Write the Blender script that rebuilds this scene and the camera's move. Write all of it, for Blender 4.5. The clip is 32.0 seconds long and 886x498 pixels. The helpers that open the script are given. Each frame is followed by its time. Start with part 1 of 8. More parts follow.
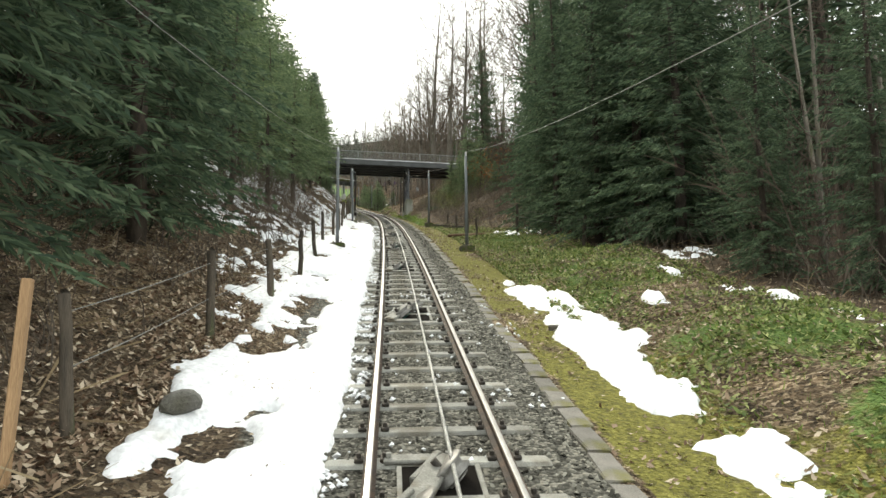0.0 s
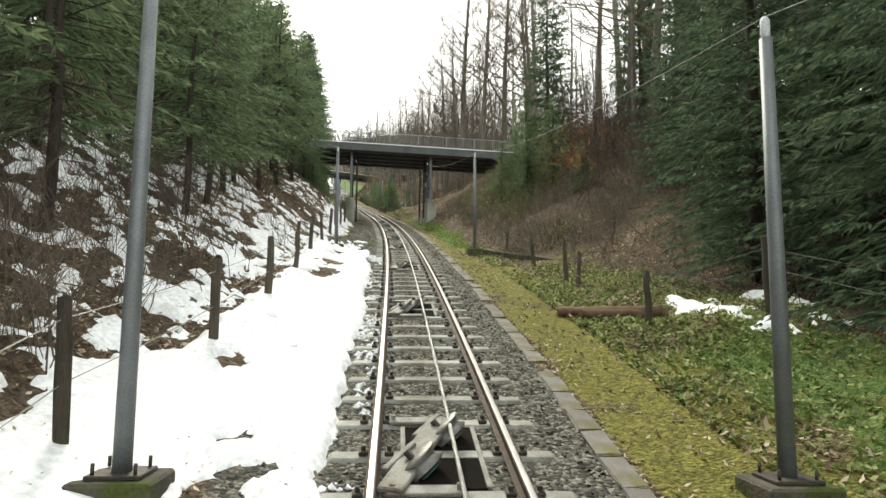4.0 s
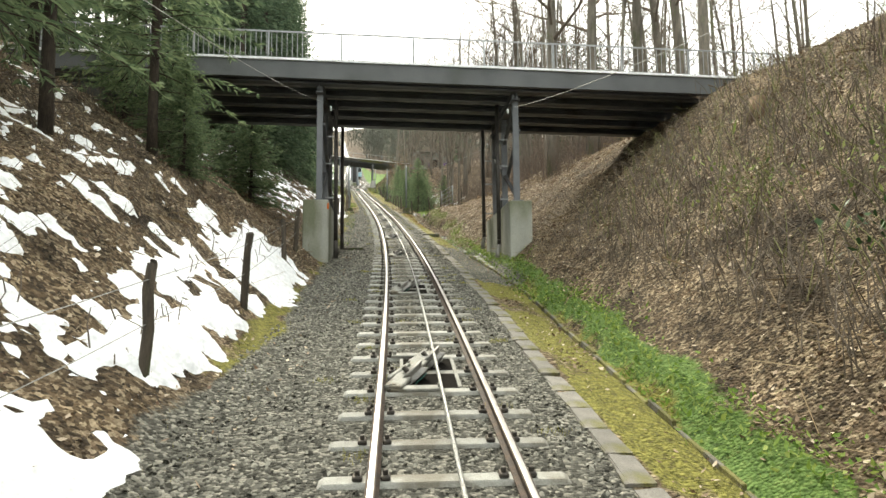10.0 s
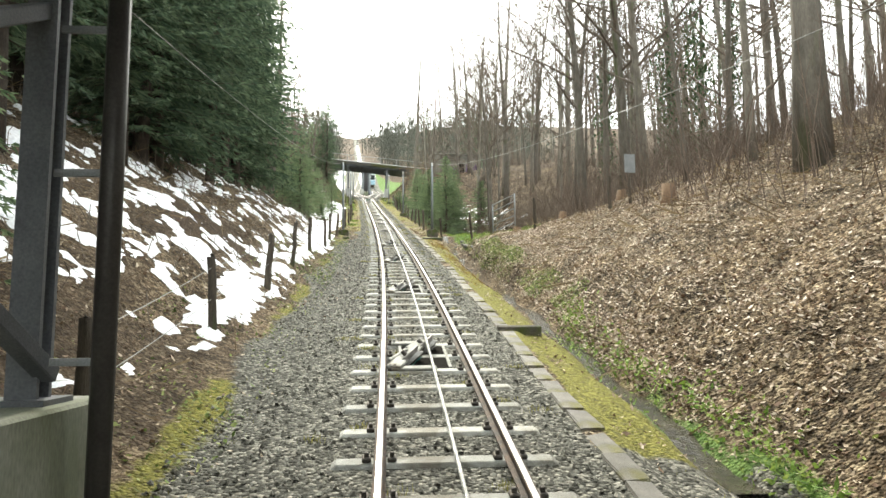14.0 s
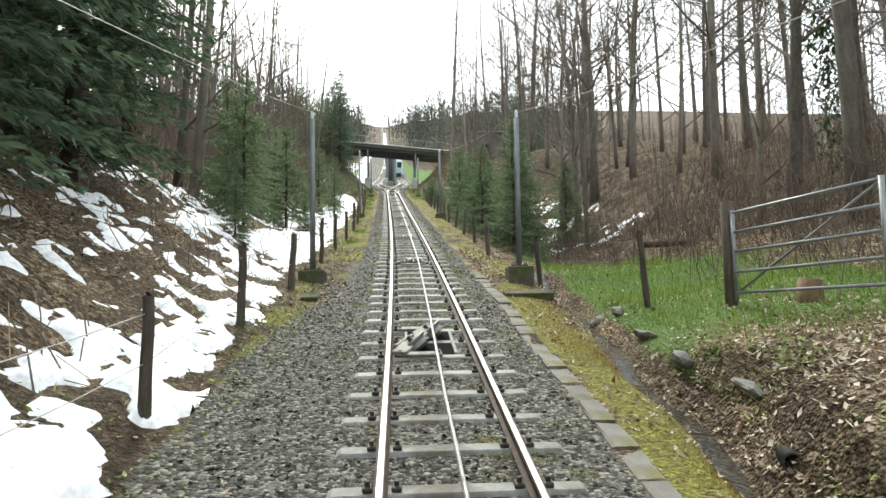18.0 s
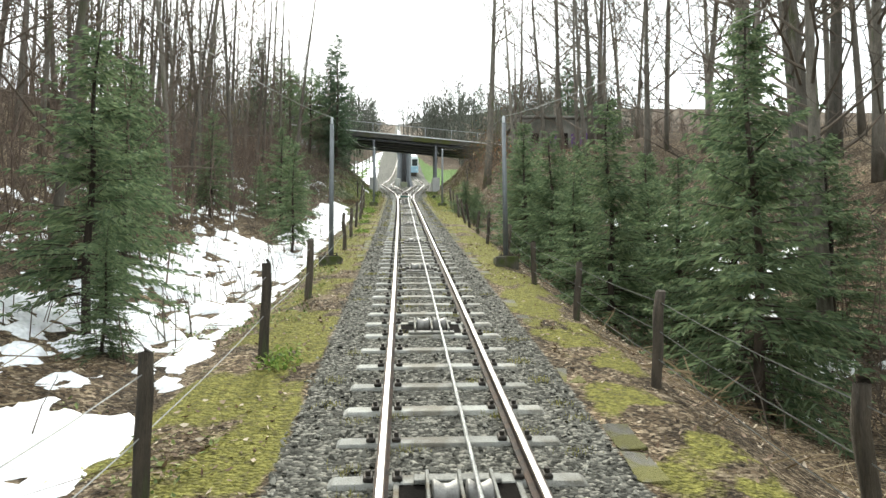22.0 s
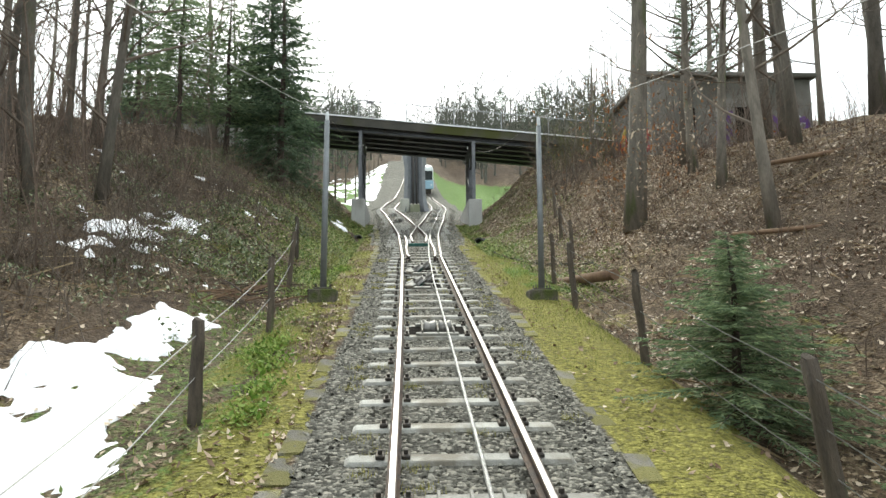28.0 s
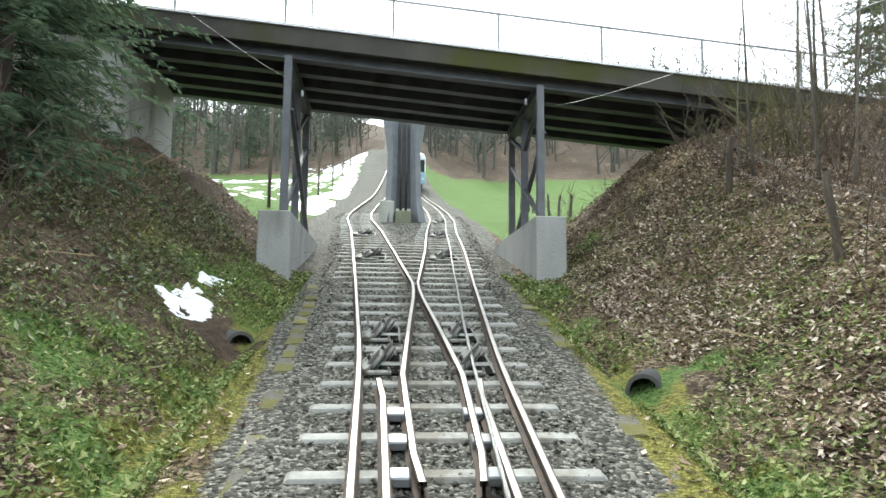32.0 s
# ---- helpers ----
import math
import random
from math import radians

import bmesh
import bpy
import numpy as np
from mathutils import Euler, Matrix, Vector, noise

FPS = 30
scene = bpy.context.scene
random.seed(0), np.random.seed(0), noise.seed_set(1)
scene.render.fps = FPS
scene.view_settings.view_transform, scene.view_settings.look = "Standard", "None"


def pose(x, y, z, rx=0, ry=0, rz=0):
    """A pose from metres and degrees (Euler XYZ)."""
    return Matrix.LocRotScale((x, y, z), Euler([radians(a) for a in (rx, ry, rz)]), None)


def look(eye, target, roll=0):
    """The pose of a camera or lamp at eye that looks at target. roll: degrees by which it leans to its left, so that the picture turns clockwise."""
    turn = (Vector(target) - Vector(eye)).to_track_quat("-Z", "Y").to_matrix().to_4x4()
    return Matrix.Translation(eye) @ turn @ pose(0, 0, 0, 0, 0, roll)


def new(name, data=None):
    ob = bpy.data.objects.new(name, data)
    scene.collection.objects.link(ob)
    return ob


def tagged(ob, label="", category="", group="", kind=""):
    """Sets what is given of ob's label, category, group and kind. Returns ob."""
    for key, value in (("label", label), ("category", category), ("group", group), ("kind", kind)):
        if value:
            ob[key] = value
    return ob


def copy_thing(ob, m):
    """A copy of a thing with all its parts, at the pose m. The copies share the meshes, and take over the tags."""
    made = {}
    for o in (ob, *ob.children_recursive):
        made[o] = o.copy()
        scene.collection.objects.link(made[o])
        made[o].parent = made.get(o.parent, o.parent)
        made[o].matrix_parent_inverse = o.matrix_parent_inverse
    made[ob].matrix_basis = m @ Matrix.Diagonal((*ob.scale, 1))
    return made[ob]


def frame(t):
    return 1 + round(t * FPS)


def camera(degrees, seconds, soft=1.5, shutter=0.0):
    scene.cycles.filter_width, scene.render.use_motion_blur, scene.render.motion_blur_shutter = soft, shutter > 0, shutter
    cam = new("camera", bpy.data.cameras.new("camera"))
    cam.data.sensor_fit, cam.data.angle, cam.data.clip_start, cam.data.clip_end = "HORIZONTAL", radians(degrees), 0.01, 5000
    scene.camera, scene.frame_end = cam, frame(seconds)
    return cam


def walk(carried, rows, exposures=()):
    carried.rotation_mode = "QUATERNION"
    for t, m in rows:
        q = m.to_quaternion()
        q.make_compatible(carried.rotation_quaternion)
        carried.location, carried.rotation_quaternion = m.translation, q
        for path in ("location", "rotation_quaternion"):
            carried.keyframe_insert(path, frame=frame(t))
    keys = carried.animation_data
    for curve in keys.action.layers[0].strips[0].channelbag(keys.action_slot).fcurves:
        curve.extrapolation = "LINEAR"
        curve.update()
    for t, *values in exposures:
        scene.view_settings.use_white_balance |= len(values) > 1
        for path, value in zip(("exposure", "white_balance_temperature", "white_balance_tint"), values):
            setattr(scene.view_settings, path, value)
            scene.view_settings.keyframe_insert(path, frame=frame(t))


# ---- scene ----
cam = camera(66.0, 32.0)
PATH = [
    (0.0, -0.309, -0.420, 1.923, 96.96, 0.49, 2.23),
    (0.5, -0.573, 1.902, 2.397, 96.97, 0.52, 2.41),
    (1.0, -0.849, 4.221, 2.875, 96.95, 0.54, 2.66),
    (1.5, -1.122, 6.538, 3.369, 96.88, -0.05, 2.77),
    (2.0, -1.401, 8.854, 3.865, 96.89, 0.10, 2.88),
    (2.5, -1.666, 11.170, 4.368, 96.91, -0.19, 2.99),
    (3.0, -1.930, 13.487, 4.872, 96.86, -0.29, 3.03),
    (3.5, -2.204, 15.802, 5.380, 96.76, -0.53, 3.06),
    (5.5, -3.367, 25.052, 7.438, 96.17, -0.12, 3.96),
    (6.0, -3.642, 27.374, 7.917, 95.80, -0.40, 4.10),
    (6.5, -3.939, 29.694, 8.390, 95.77, -0.25, 4.29),
    (7.0, -4.248, 32.015, 8.854, 95.83, -0.22, 4.49),
    (7.5, -4.555, 34.339, 9.305, 95.89, -0.13, 4.67),
    (8.0, -4.876, 36.659, 9.767, 95.91, 0.39, 5.16),
    (8.5, -5.219, 38.974, 10.231, 95.91, 1.05, 5.62),
    (9.0, -5.564, 41.289, 10.697, 95.88, 0.57, 5.90),
    (9.5, -5.908, 43.605, 11.156, 95.73, 0.55, 5.93),
    (10.0, -6.271, 45.920, 11.605, 95.72, 0.58, 5.94),
    (10.5, -6.661, 48.231, 12.058, 95.75, 0.56, 6.00),
    (11.0, -7.060, 50.536, 12.532, 95.82, 0.58, 6.18),
    (11.5, -7.455, 52.838, 13.019, 96.03, 0.87, 6.29),
    (12.0, -7.853, 55.141, 13.496, 96.18, 0.88, 6.43),
    (12.5, -8.286, 57.441, 13.956, 96.35, 0.45, 6.63),
    (13.0, -8.723, 59.743, 14.396, 96.48, 0.23, 6.87),
    (13.5, -9.178, 62.045, 14.819, 96.52, 0.43, 7.08),
    (15.5, -10.951, 71.252, 16.536, 96.29, 0.45, 8.53),
    (16.0, -11.437, 73.538, 17.007, 96.21, 0.82, 8.86),
    (16.5, -11.944, 75.816, 17.485, 96.10, 0.59, 9.25),
    (17.0, -12.456, 78.093, 17.963, 96.07, 0.59, 9.51),
    (17.5, -12.951, 80.372, 18.440, 95.73, 0.63, 9.80),
    (18.0, -13.469, 82.647, 18.913, 95.63, 0.81, 9.93),
    (18.5, -14.004, 84.915, 19.384, 95.60, 0.30, 10.02),
    (19.0, -14.566, 87.176, 19.858, 95.57, 0.02, 10.15),
    (19.5, -15.131, 89.433, 20.331, 95.52, -0.17, 10.30),
    (20.0, -15.687, 91.685, 20.823, 95.46, -0.44, 10.53),
    (20.5, -16.236, 93.936, 21.317, 95.43, -1.05, 10.55),
    (21.0, -16.767, 96.192, 21.796, 95.58, -0.81, 10.57),
    (21.5, -17.298, 98.450, 22.259, 95.64, 0.06, 10.83),
    (22.0, -17.859, 100.697, 22.731, 95.65, 0.27, 11.08),
    (22.5, -18.430, 102.938, 23.209, 95.70, 0.59, 11.37),
    (23.0, -19.006, 105.176, 23.697, 95.64, 0.57, 11.67),
    (23.5, -19.595, 107.407, 24.195, 95.66, 0.08, 11.79),
    (24.0, -20.189, 109.637, 24.693, 96.03, -0.36, 11.65),
    (24.5, -20.780, 111.872, 25.161, 96.12, 0.11, 11.67),
    (25.0, -21.372, 114.105, 25.641, 96.28, 0.11, 11.68),
    (25.5, -21.964, 116.332, 26.145, 96.40, -0.11, 11.72),
    (27.5, -24.275, 125.246, 28.208, 96.89, 0.50, 11.81),
    (28.0, -24.847, 127.479, 28.709, 96.96, 0.47, 11.87),
    (28.5, -25.423, 129.714, 29.197, 97.05, 0.29, 11.90),
    (29.0, -26.017, 131.941, 29.703, 97.10, 0.49, 11.88),
    (29.5, -26.619, 134.166, 30.207, 97.16, 0.39, 11.76),
    (30.0, -27.222, 136.388, 30.721, 97.09, 0.14, 11.52),
    (30.5, -27.823, 138.611, 31.230, 96.87, 0.09, 11.05),
    (31.0, -28.408, 140.839, 31.734, 96.81, -0.15, 10.65),
    (31.5, -29.001, 143.060, 32.259, 96.68, -0.28, 10.36),
    (32.0, -29.595, 145.279, 32.789, 96.41, -0.50, 10.24),
]
EXPOSURES = [(t, e, k, 2) for t, e, k in ((0, 0.75, 7100), (3, 0.88, 7150), (6, 1.0, 7150), (8, 1.36, 7250), (9, 1.36, 7300), (11, 1.65, 7250), (12.5, 1.95, 7200), (13.5, 1.9, 7100), (15.5, 1.3, 6450), (17, 1.2, 6450), (19, 1.12, 6600), (23, 1.05, 6600), (25, 0.97, 6650), (28, 1.0, 6600), (30, 1.25, 6450), (32, 1.32, 6250))]
walk(cam, [(t, pose(*p)) for t, *p in PATH], EXPOSURES)

# ---- the line of the track: distance along it, and the place of its centre at rail height ----
KNOTS = [(0.00, 0.00, 0.00, 0.00), (9.25, -1.05, 9.19, 1.93), (18.50, -2.15, 18.37, 3.94), (27.75, -3.32, 27.55, 5.91), (37.00, -4.57, 36.71, 7.80), (46.25, -5.95, 45.86, 9.62), (55.50, -7.48, 54.98, 11.40), (64.75, -9.16, 64.08, 13.18), (74.00, -11.01, 73.14, 14.97), (83.25, -13.00, 82.18, 16.80), (92.50, -15.13, 91.18, 18.67), (101.75, -17.35, 100.16, 20.59), (111.00, -19.64, 109.12, 22.55), (120.25, -21.97, 118.07, 24.53), (129.50, -24.31, 127.02, 26.55), (138.75, -26.66, 135.97, 28.59), (148.00, -29.05, 144.90, 30.66)]


def line_table():
    k = np.array(KNOTS)
    s = np.arange(-80.0, 520.01, 0.25)
    out = np.zeros((len(s), 3))
    # smooth cubic through the knots
    for c in range(3):
        m = np.gradient(k[:, c + 1], k[:, 0])
        i = np.clip(np.searchsorted(k[:, 0], s) - 1, 0, len(k) - 2)
        h = k[i + 1, 0] - k[i, 0]
        w = np.clip((s - k[i, 0]) / h, 0, 1)
        a, b = k[i, c + 1], k[i + 1, c + 1]
        out[:, c] = (a * (2 * w**3 - 3 * w**2 + 1) + m[i] * h * (w**3 - 2 * w**2 + w)
                     + b * (3 * w**2 - 2 * w**3) + m[i + 1] * h * (w**3 - w**2))
        lo, hi = s < k[0, 0], s > k[-1, 0]
        out[lo, c] = k[0, c + 1] + m[0] * (s[lo] - k[0, 0])
        out[hi, c] = k[-1, c + 1] + m[-1] * (s[hi] - k[-1, 0])
    # past the loop the line climbs more steeply
    out[:, 2] += 0.085 * np.clip(s - 185, 0, None) * np.clip((s - 185) / 60, 0, 1)
    return s, out


LS, LP = line_table()
LD = np.gradient(LP[:, :2], axis=0)
LD /= np.linalg.norm(LD, axis=1)[:, None]
LR = np.stack([LD[:, 1], -LD[:, 0]], 1)


def at_line(s):
    s = np.asarray(s, float)
    return np.stack([np.interp(s, LS, LP[:, c]) for c in range(3)], -1), np.stack([np.interp(s, LS, LR[:, c]) for c in range(2)], -1)


def W(s, u, v):
    """World places: s along the line, u to its right, v above rail height."""
    p, r = at_line(s)
    u, v = np.asarray(u, float), np.asarray(v, float)
    return np.stack([p[..., 0] + r[..., 0] * u, p[..., 1] + r[..., 1] * u, p[..., 2] + v], -1)


def heading(s):
    r = at_line(s)[1]
    return math.degrees(math.atan2(r[1], r[0]))


def grade(s):
    a, b = at_line(s - 0.5)[0], at_line(s + 0.5)[0]
    return math.degrees(math.atan2(b[2] - a[2], math.hypot(*(b - a)[:2])))


def hash2(i, j, k):
    n = (i * 374761393 + j * 668265263 + k * 2147483647) & 0xFFFFFFFF
    n = ((n ^ (n >> 13)) * 1274126177) & 0xFFFFFFFF
    return ((n ^ (n >> 16)) & 0xFFFF) / 65535.0


def value_noise(x, y, k=0):
    xi, yi = np.floor(x).astype(np.int64), np.floor(y).astype(np.int64)
    fx, fy = x - xi, y - yi
    fx, fy = fx * fx * (3 - 2 * fx), fy * fy * (3 - 2 * fy)
    a, b = hash2(xi, yi, k), hash2(xi + 1, yi, k)
    c, d = hash2(xi, yi + 1, k), hash2(xi + 1, yi + 1, k)
    return (a * (1 - fx) + b * fx) * (1 - fy) + (c * (1 - fx) + d * fx) * fy


def fbm(x, y, k=0, octaves=4):
    x, y = np.asarray(x, float), np.asarray(y, float)
    t, a, n = 0, 0.5, 0
    for o in range(octaves):
        t = t + a * value_noise(x * 2**o + 17.3 * o, y * 2**o - 9.1 * o, k + o)
        n += a
        a *= 0.5
    return t / n - 0.5


def step(a, b, x):
    w = np.clip((np.asarray(x, float) - a) / (b - a), 0, 1)
    return w * w * (3 - 2 * w)


# ---- world and sun ----
world = bpy.data.worlds.new("world")
scene.world = world
world.use_nodes = True
wn, wl = world.node_tree.nodes, world.node_tree.links
wn.clear()
sky = wn.new("ShaderNodeTexSky")
sky.sky_type = "NISHITA"
sky.sun_disc = False
SUN_UP, SUN_TURN = radians(44), radians(-22)
sky.sun_elevation = SUN_UP
sky.sun_rotation = SUN_TURN
sky.dust_density, sky.air_density = 4.0, 1.0
cloud = wn.new("ShaderNodeMix")
cloud.data_type = "RGBA"
cloud.inputs[0].default_value = 0.8
cloud.inputs[7].default_value = (9.4, 9.7, 10.2, 1)
back = wn.new("ShaderNodeBackground")
back.inputs[1].default_value = 0.13
wout = wn.new("ShaderNodeOutputWorld")
wl.new(sky.outputs[0], cloud.inputs[6])
wl.new(cloud.outputs[2], back.inputs[0])
wl.new(back.outputs[0], wout.inputs[0])
sun = new("sun", bpy.data.lights.new("sun", "SUN"))
sun.data.energy, sun.data.angle, sun.data.color = 1.8, radians(10), (1, 0.96, 0.9)
sun.matrix_world = look((0, 0, 0), (-math.sin(SUN_TURN) * math.cos(SUN_UP), -math.cos(SUN_TURN) * math.cos(SUN_UP), -math.sin(SUN_UP)))


# ---- materials ----
def mat(name, c1, c2, scale=6.0, rough=0.8, metal=0.0, bump=0.3, fine=60.0, c3=None, vary=0.0, spec=0.3, stretch=(1, 1, 1), wear=0.5):
    """A surface of two colours mixed by coarse noise, darkened and lightened by fine grain, with relief; c3: stains."""
    m = bpy.data.materials.new(name)
    m.use_nodes = True
    n, l = m.node_tree.nodes, m.node_tree.links
    b = n["Principled BSDF"]
    tc, mp = n.new("ShaderNodeTexCoord"), n.new("ShaderNodeMapping")
    mp.inputs["Scale"].default_value = stretch
    l.new(tc.outputs["Object"], mp.inputs[0])
    co = n.new("ShaderNodeTexNoise")
    co.inputs["Scale"].default_value, co.inputs["Detail"].default_value = scale, 5
    fi = n.new("ShaderNodeTexNoise")
    fi.inputs["Scale"].default_value, fi.inputs["Detail"].default_value = fine, 4
    l.new(mp.outputs[0], co.inputs[0])
    l.new(mp.outputs[0], fi.inputs[0])
    ra = n.new("ShaderNodeValToRGB")
    ra.color_ramp.elements[0].position, ra.color_ramp.elements[1].position = 0.35, 0.65
    ra.color_ramp.elements[0].color, ra.color_ramp.elements[1].color = (*c1, 1), (*c2, 1)
    l.new(co.outputs["Fac"], ra.inputs[0])
    last = ra.outputs[0]
    if c3:
        st = n.new("ShaderNodeTexNoise")
        st.inputs["Scale"].default_value, st.inputs["Detail"].default_value = scale * 0.37, 8
        l.new(mp.outputs[0], st.inputs[0])
        sr = n.new("ShaderNodeValToRGB")
        sr.color_ramp.elements[0].position, sr.color_ramp.elements[1].position = wear, wear + 0.12
        l.new(st.outputs["Fac"], sr.inputs[0])
        mx = n.new("ShaderNodeMix")
        mx.data_type = "RGBA"
        l.new(sr.outputs[0], mx.inputs[0])
        l.new(last, mx.inputs[6])
        mx.inputs[7].default_value = (*c3, 1)
        last = mx.outputs[2]
    hs = n.new("ShaderNodeHueSaturation")
    ma = n.new("ShaderNodeMapRange")
    ma.inputs[3].default_value, ma.inputs[4].default_value = 0.55, 1.45
    l.new(fi.outputs["Fac"], ma.inputs[0])
    val = ma.outputs[0]
    if vary:
        oi = n.new("ShaderNodeObjectInfo")
        mo = n.new("ShaderNodeMapRange")
        mo.inputs[3].default_value, mo.inputs[4].default_value = 1 - vary, 1 + vary
        l.new(oi.outputs["Random"], mo.inputs[0])
        mu = n.new("ShaderNodeMath")
        mu.operation = "MULTIPLY"
        l.new(val, mu.inputs[0])
        l.new(mo.outputs[0], mu.inputs[1])
        val = mu.outputs[0]
    l.new(val, hs.inputs["Value"])
    l.new(last, hs.inputs["Color"])
    l.new(hs.outputs[0], b.inputs["Base Color"])
    b.inputs["Roughness"].default_value, b.inputs["Metallic"].default_value = rough, metal
    b.inputs["Specular IOR Level"].default_value = spec
    if bump:
        bu = n.new("ShaderNodeBump")
        bu.inputs["Strength"].default_value, bu.inputs["Distance"].default_value = bump, 0.02
        l.new(fi.outputs["Fac"], bu.inputs["Height"])
        l.new(bu.outputs[0], b.inputs["Normal"])
    return m


def island_mat(name, c1, c2, c3, rough=0.8, spec=0.2, through_light=0.0):
    """For loose stuff: each piece takes its own colour between three."""
    m = bpy.data.materials.new(name)
    m.use_nodes = True
    n, l = m.node_tree.nodes, m.node_tree.links
    b = n["Principled BSDF"]
    ge = n.new("ShaderNodeNewGeometry")
    ra = n.new("ShaderNodeValToRGB")
    e = ra.color_ramp.elements
    e[0].color, e[1].color = (*c1, 1), (*c3, 1)
    mid = e.new(0.5)
    mid.color = (*c2, 1)
    l.new(ge.outputs["Random Per Island"], ra.inputs[0])
    l.new(ra.outputs[0], b.inputs["Base Color"])
    b.inputs["Roughness"].default_value = rough
    b.inputs["Specular IOR Level"].default_value = spec
    if through_light:
        tr, mx = n.new("ShaderNodeBsdfTranslucent"), n.new("ShaderNodeMixShader")
        l.new(ra.outputs[0], tr.inputs[0])
        mx.inputs[0].default_value = through_light
        l.new(b.outputs[0], mx.inputs[1])
        l.new(tr.outputs[0], mx.inputs[2])
        l.new(mx.outputs[0], n["Material Output"].inputs[0])
    return m


M = {}
M["rail_side"] = mat("rail_rust", (0.11, 0.075, 0.055), (0.06, 0.05, 0.045), 9, 0.75, 0.3, 0.3, 120)
M["rail_top"] = mat("rail_polished", (0.5, 0.49, 0.47), (0.38, 0.37, 0.36), 4, 0.32, 1.0, 0.03, 200, spec=0.5)
M["cable"] = mat("steel_cable", (0.4, 0.4, 0.39), (0.28, 0.28, 0.27), 20, 0.4, 0.9, 0.6, 200, spec=0.5)
M["sleeper"] = mat("steel_sleeper", (0.38, 0.38, 0.35), (0.27, 0.268, 0.245), 5, 0.75, 0.1, 0.4, 90, c3=(0.17, 0.155, 0.125), vary=0.22)
M["iron"] = mat("dark_iron", (0.055, 0.05, 0.045), (0.09, 0.075, 0.06), 14, 0.6, 0.5, 0.4, 120)
M["roller"] = mat("roller_steel", (0.26, 0.25, 0.235), (0.15, 0.145, 0.135), 10, 0.5, 0.7, 0.2, 100)
M["roller_frame"] = mat("roller_frame_iron", (0.2, 0.195, 0.175), (0.28, 0.275, 0.25), 8, 0.75, 0.15, 0.4, 60, c3=(0.13, 0.105, 0.07), wear=0.55)
M["grease"] = mat("green_liner", (0.04, 0.14, 0.12), (0.025, 0.09, 0.08), 8, 0.35, 0, 0.1)
M["kerb"] = mat("kerb_stone", (0.22, 0.205, 0.185), (0.15, 0.142, 0.127), 5, 0.9, 0, 0.6, 70, c3=(0.15, 0.14, 0.05), vary=0.15, wear=0.56)
M["boulder"] = mat("boulder", (0.2, 0.19, 0.17), (0.1, 0.095, 0.085), 3, 0.8, 0, 0.8, 40, c3=(0.09, 0.085, 0.06), wear=0.56)
M["kerb_moss"] = mat("mossy_kerb_stone", (0.17, 0.16, 0.138), (0.11, 0.104, 0.088), 7, 0.95, 0, 0.9, 60, c3=(0.15, 0.14, 0.05), vary=0.3, wear=0.42)
M["concrete"] = mat("grey_concrete", (0.37, 0.37, 0.335), (0.28, 0.285, 0.25), 2.0, 0.88, 0, 0.25, 60, c3=(0.16, 0.17, 0.115), wear=0.48, stretch=(1, 1, 0.35))
M["concrete_new"] = mat("pale_concrete", (0.4, 0.4, 0.385), (0.33, 0.33, 0.32), 2.0, 0.88, 0, 0.2, 60, c3=(0.2, 0.2, 0.18), wear=0.56, stretch=(1, 1, 0.35))
M["concrete_dark"] = mat("weathered_concrete", (0.1, 0.1, 0.095), (0.065, 0.066, 0.062), 1.5, 0.9, 0, 0.3, 50, c3=(0.045, 0.05, 0.035), wear=0.5, stretch=(1, 1, 0.3))
M["girder"] = mat("dark_painted_steel", (0.085, 0.09, 0.1), (0.115, 0.12, 0.13), 2.5, 0.6, 0.2, 0.15, 80, c3=(0.06, 0.05, 0.04), wear=0.6)
M["column"] = mat("grey_painted_steel", (0.12, 0.127, 0.14), (0.155, 0.162, 0.175), 3, 0.5, 0.1, 0.1, 70)
M["fascia"] = mat("grey_fascia", (0.13, 0.135, 0.14), (0.1, 0.105, 0.11), 1.2, 0.7, 0.1, 0.15, 60, c3=(0.08, 0.085, 0.08), wear=0.55)
M["mossy_fascia"] = mat("mossy_dark_fascia", (0.085, 0.08, 0.068), (0.06, 0.058, 0.052), 1.5, 0.9, 0, 0.4, 50, c3=(0.06, 0.065, 0.02), wear=0.5)
M["pole"] = mat("galvanised_pole", (0.2, 0.215, 0.225), (0.16, 0.17, 0.18), 4, 0.55, 0.4, 0.1, 90, vary=0.1)
M["rail_guard"] = mat("galvanised_railing", (0.3, 0.31, 0.32), (0.22, 0.23, 0.24), 4, 0.5, 0.5, 0.1, 90)
M["post"] = mat("weathered_post", (0.105, 0.085, 0.065), (0.06, 0.05, 0.04), 6, 0.92, 0, 0.8, 40, c3=(0.09, 0.1, 0.05), vary=0.3, stretch=(3, 3, 0.5), wear=0.55)
M["post_new"] = mat("fresh_post", (0.42, 0.27, 0.15), (0.32, 0.2, 0.11), 6, 0.85, 0, 0.5, 40, stretch=(3, 3, 0.4))
M["wire"] = mat("fence_wire", (0.27, 0.27, 0.26), (0.18, 0.18, 0.17), 30, 0.65, 0.4, 0.1)
M["bark"] = mat("spruce_bark", (0.075, 0.058, 0.046), (0.042, 0.034, 0.028), 7, 0.95, 0, 1.0, 30, vary=0.25, stretch=(2, 2, 0.6))
M["bark_grey"] = mat("grey_bark", (0.17, 0.15, 0.125), (0.1, 0.09, 0.075), 4, 0.95, 0, 0.8, 30, c3=(0.09, 0.1, 0.05), vary=0.3, stretch=(2, 2, 0.5), wear=0.56)
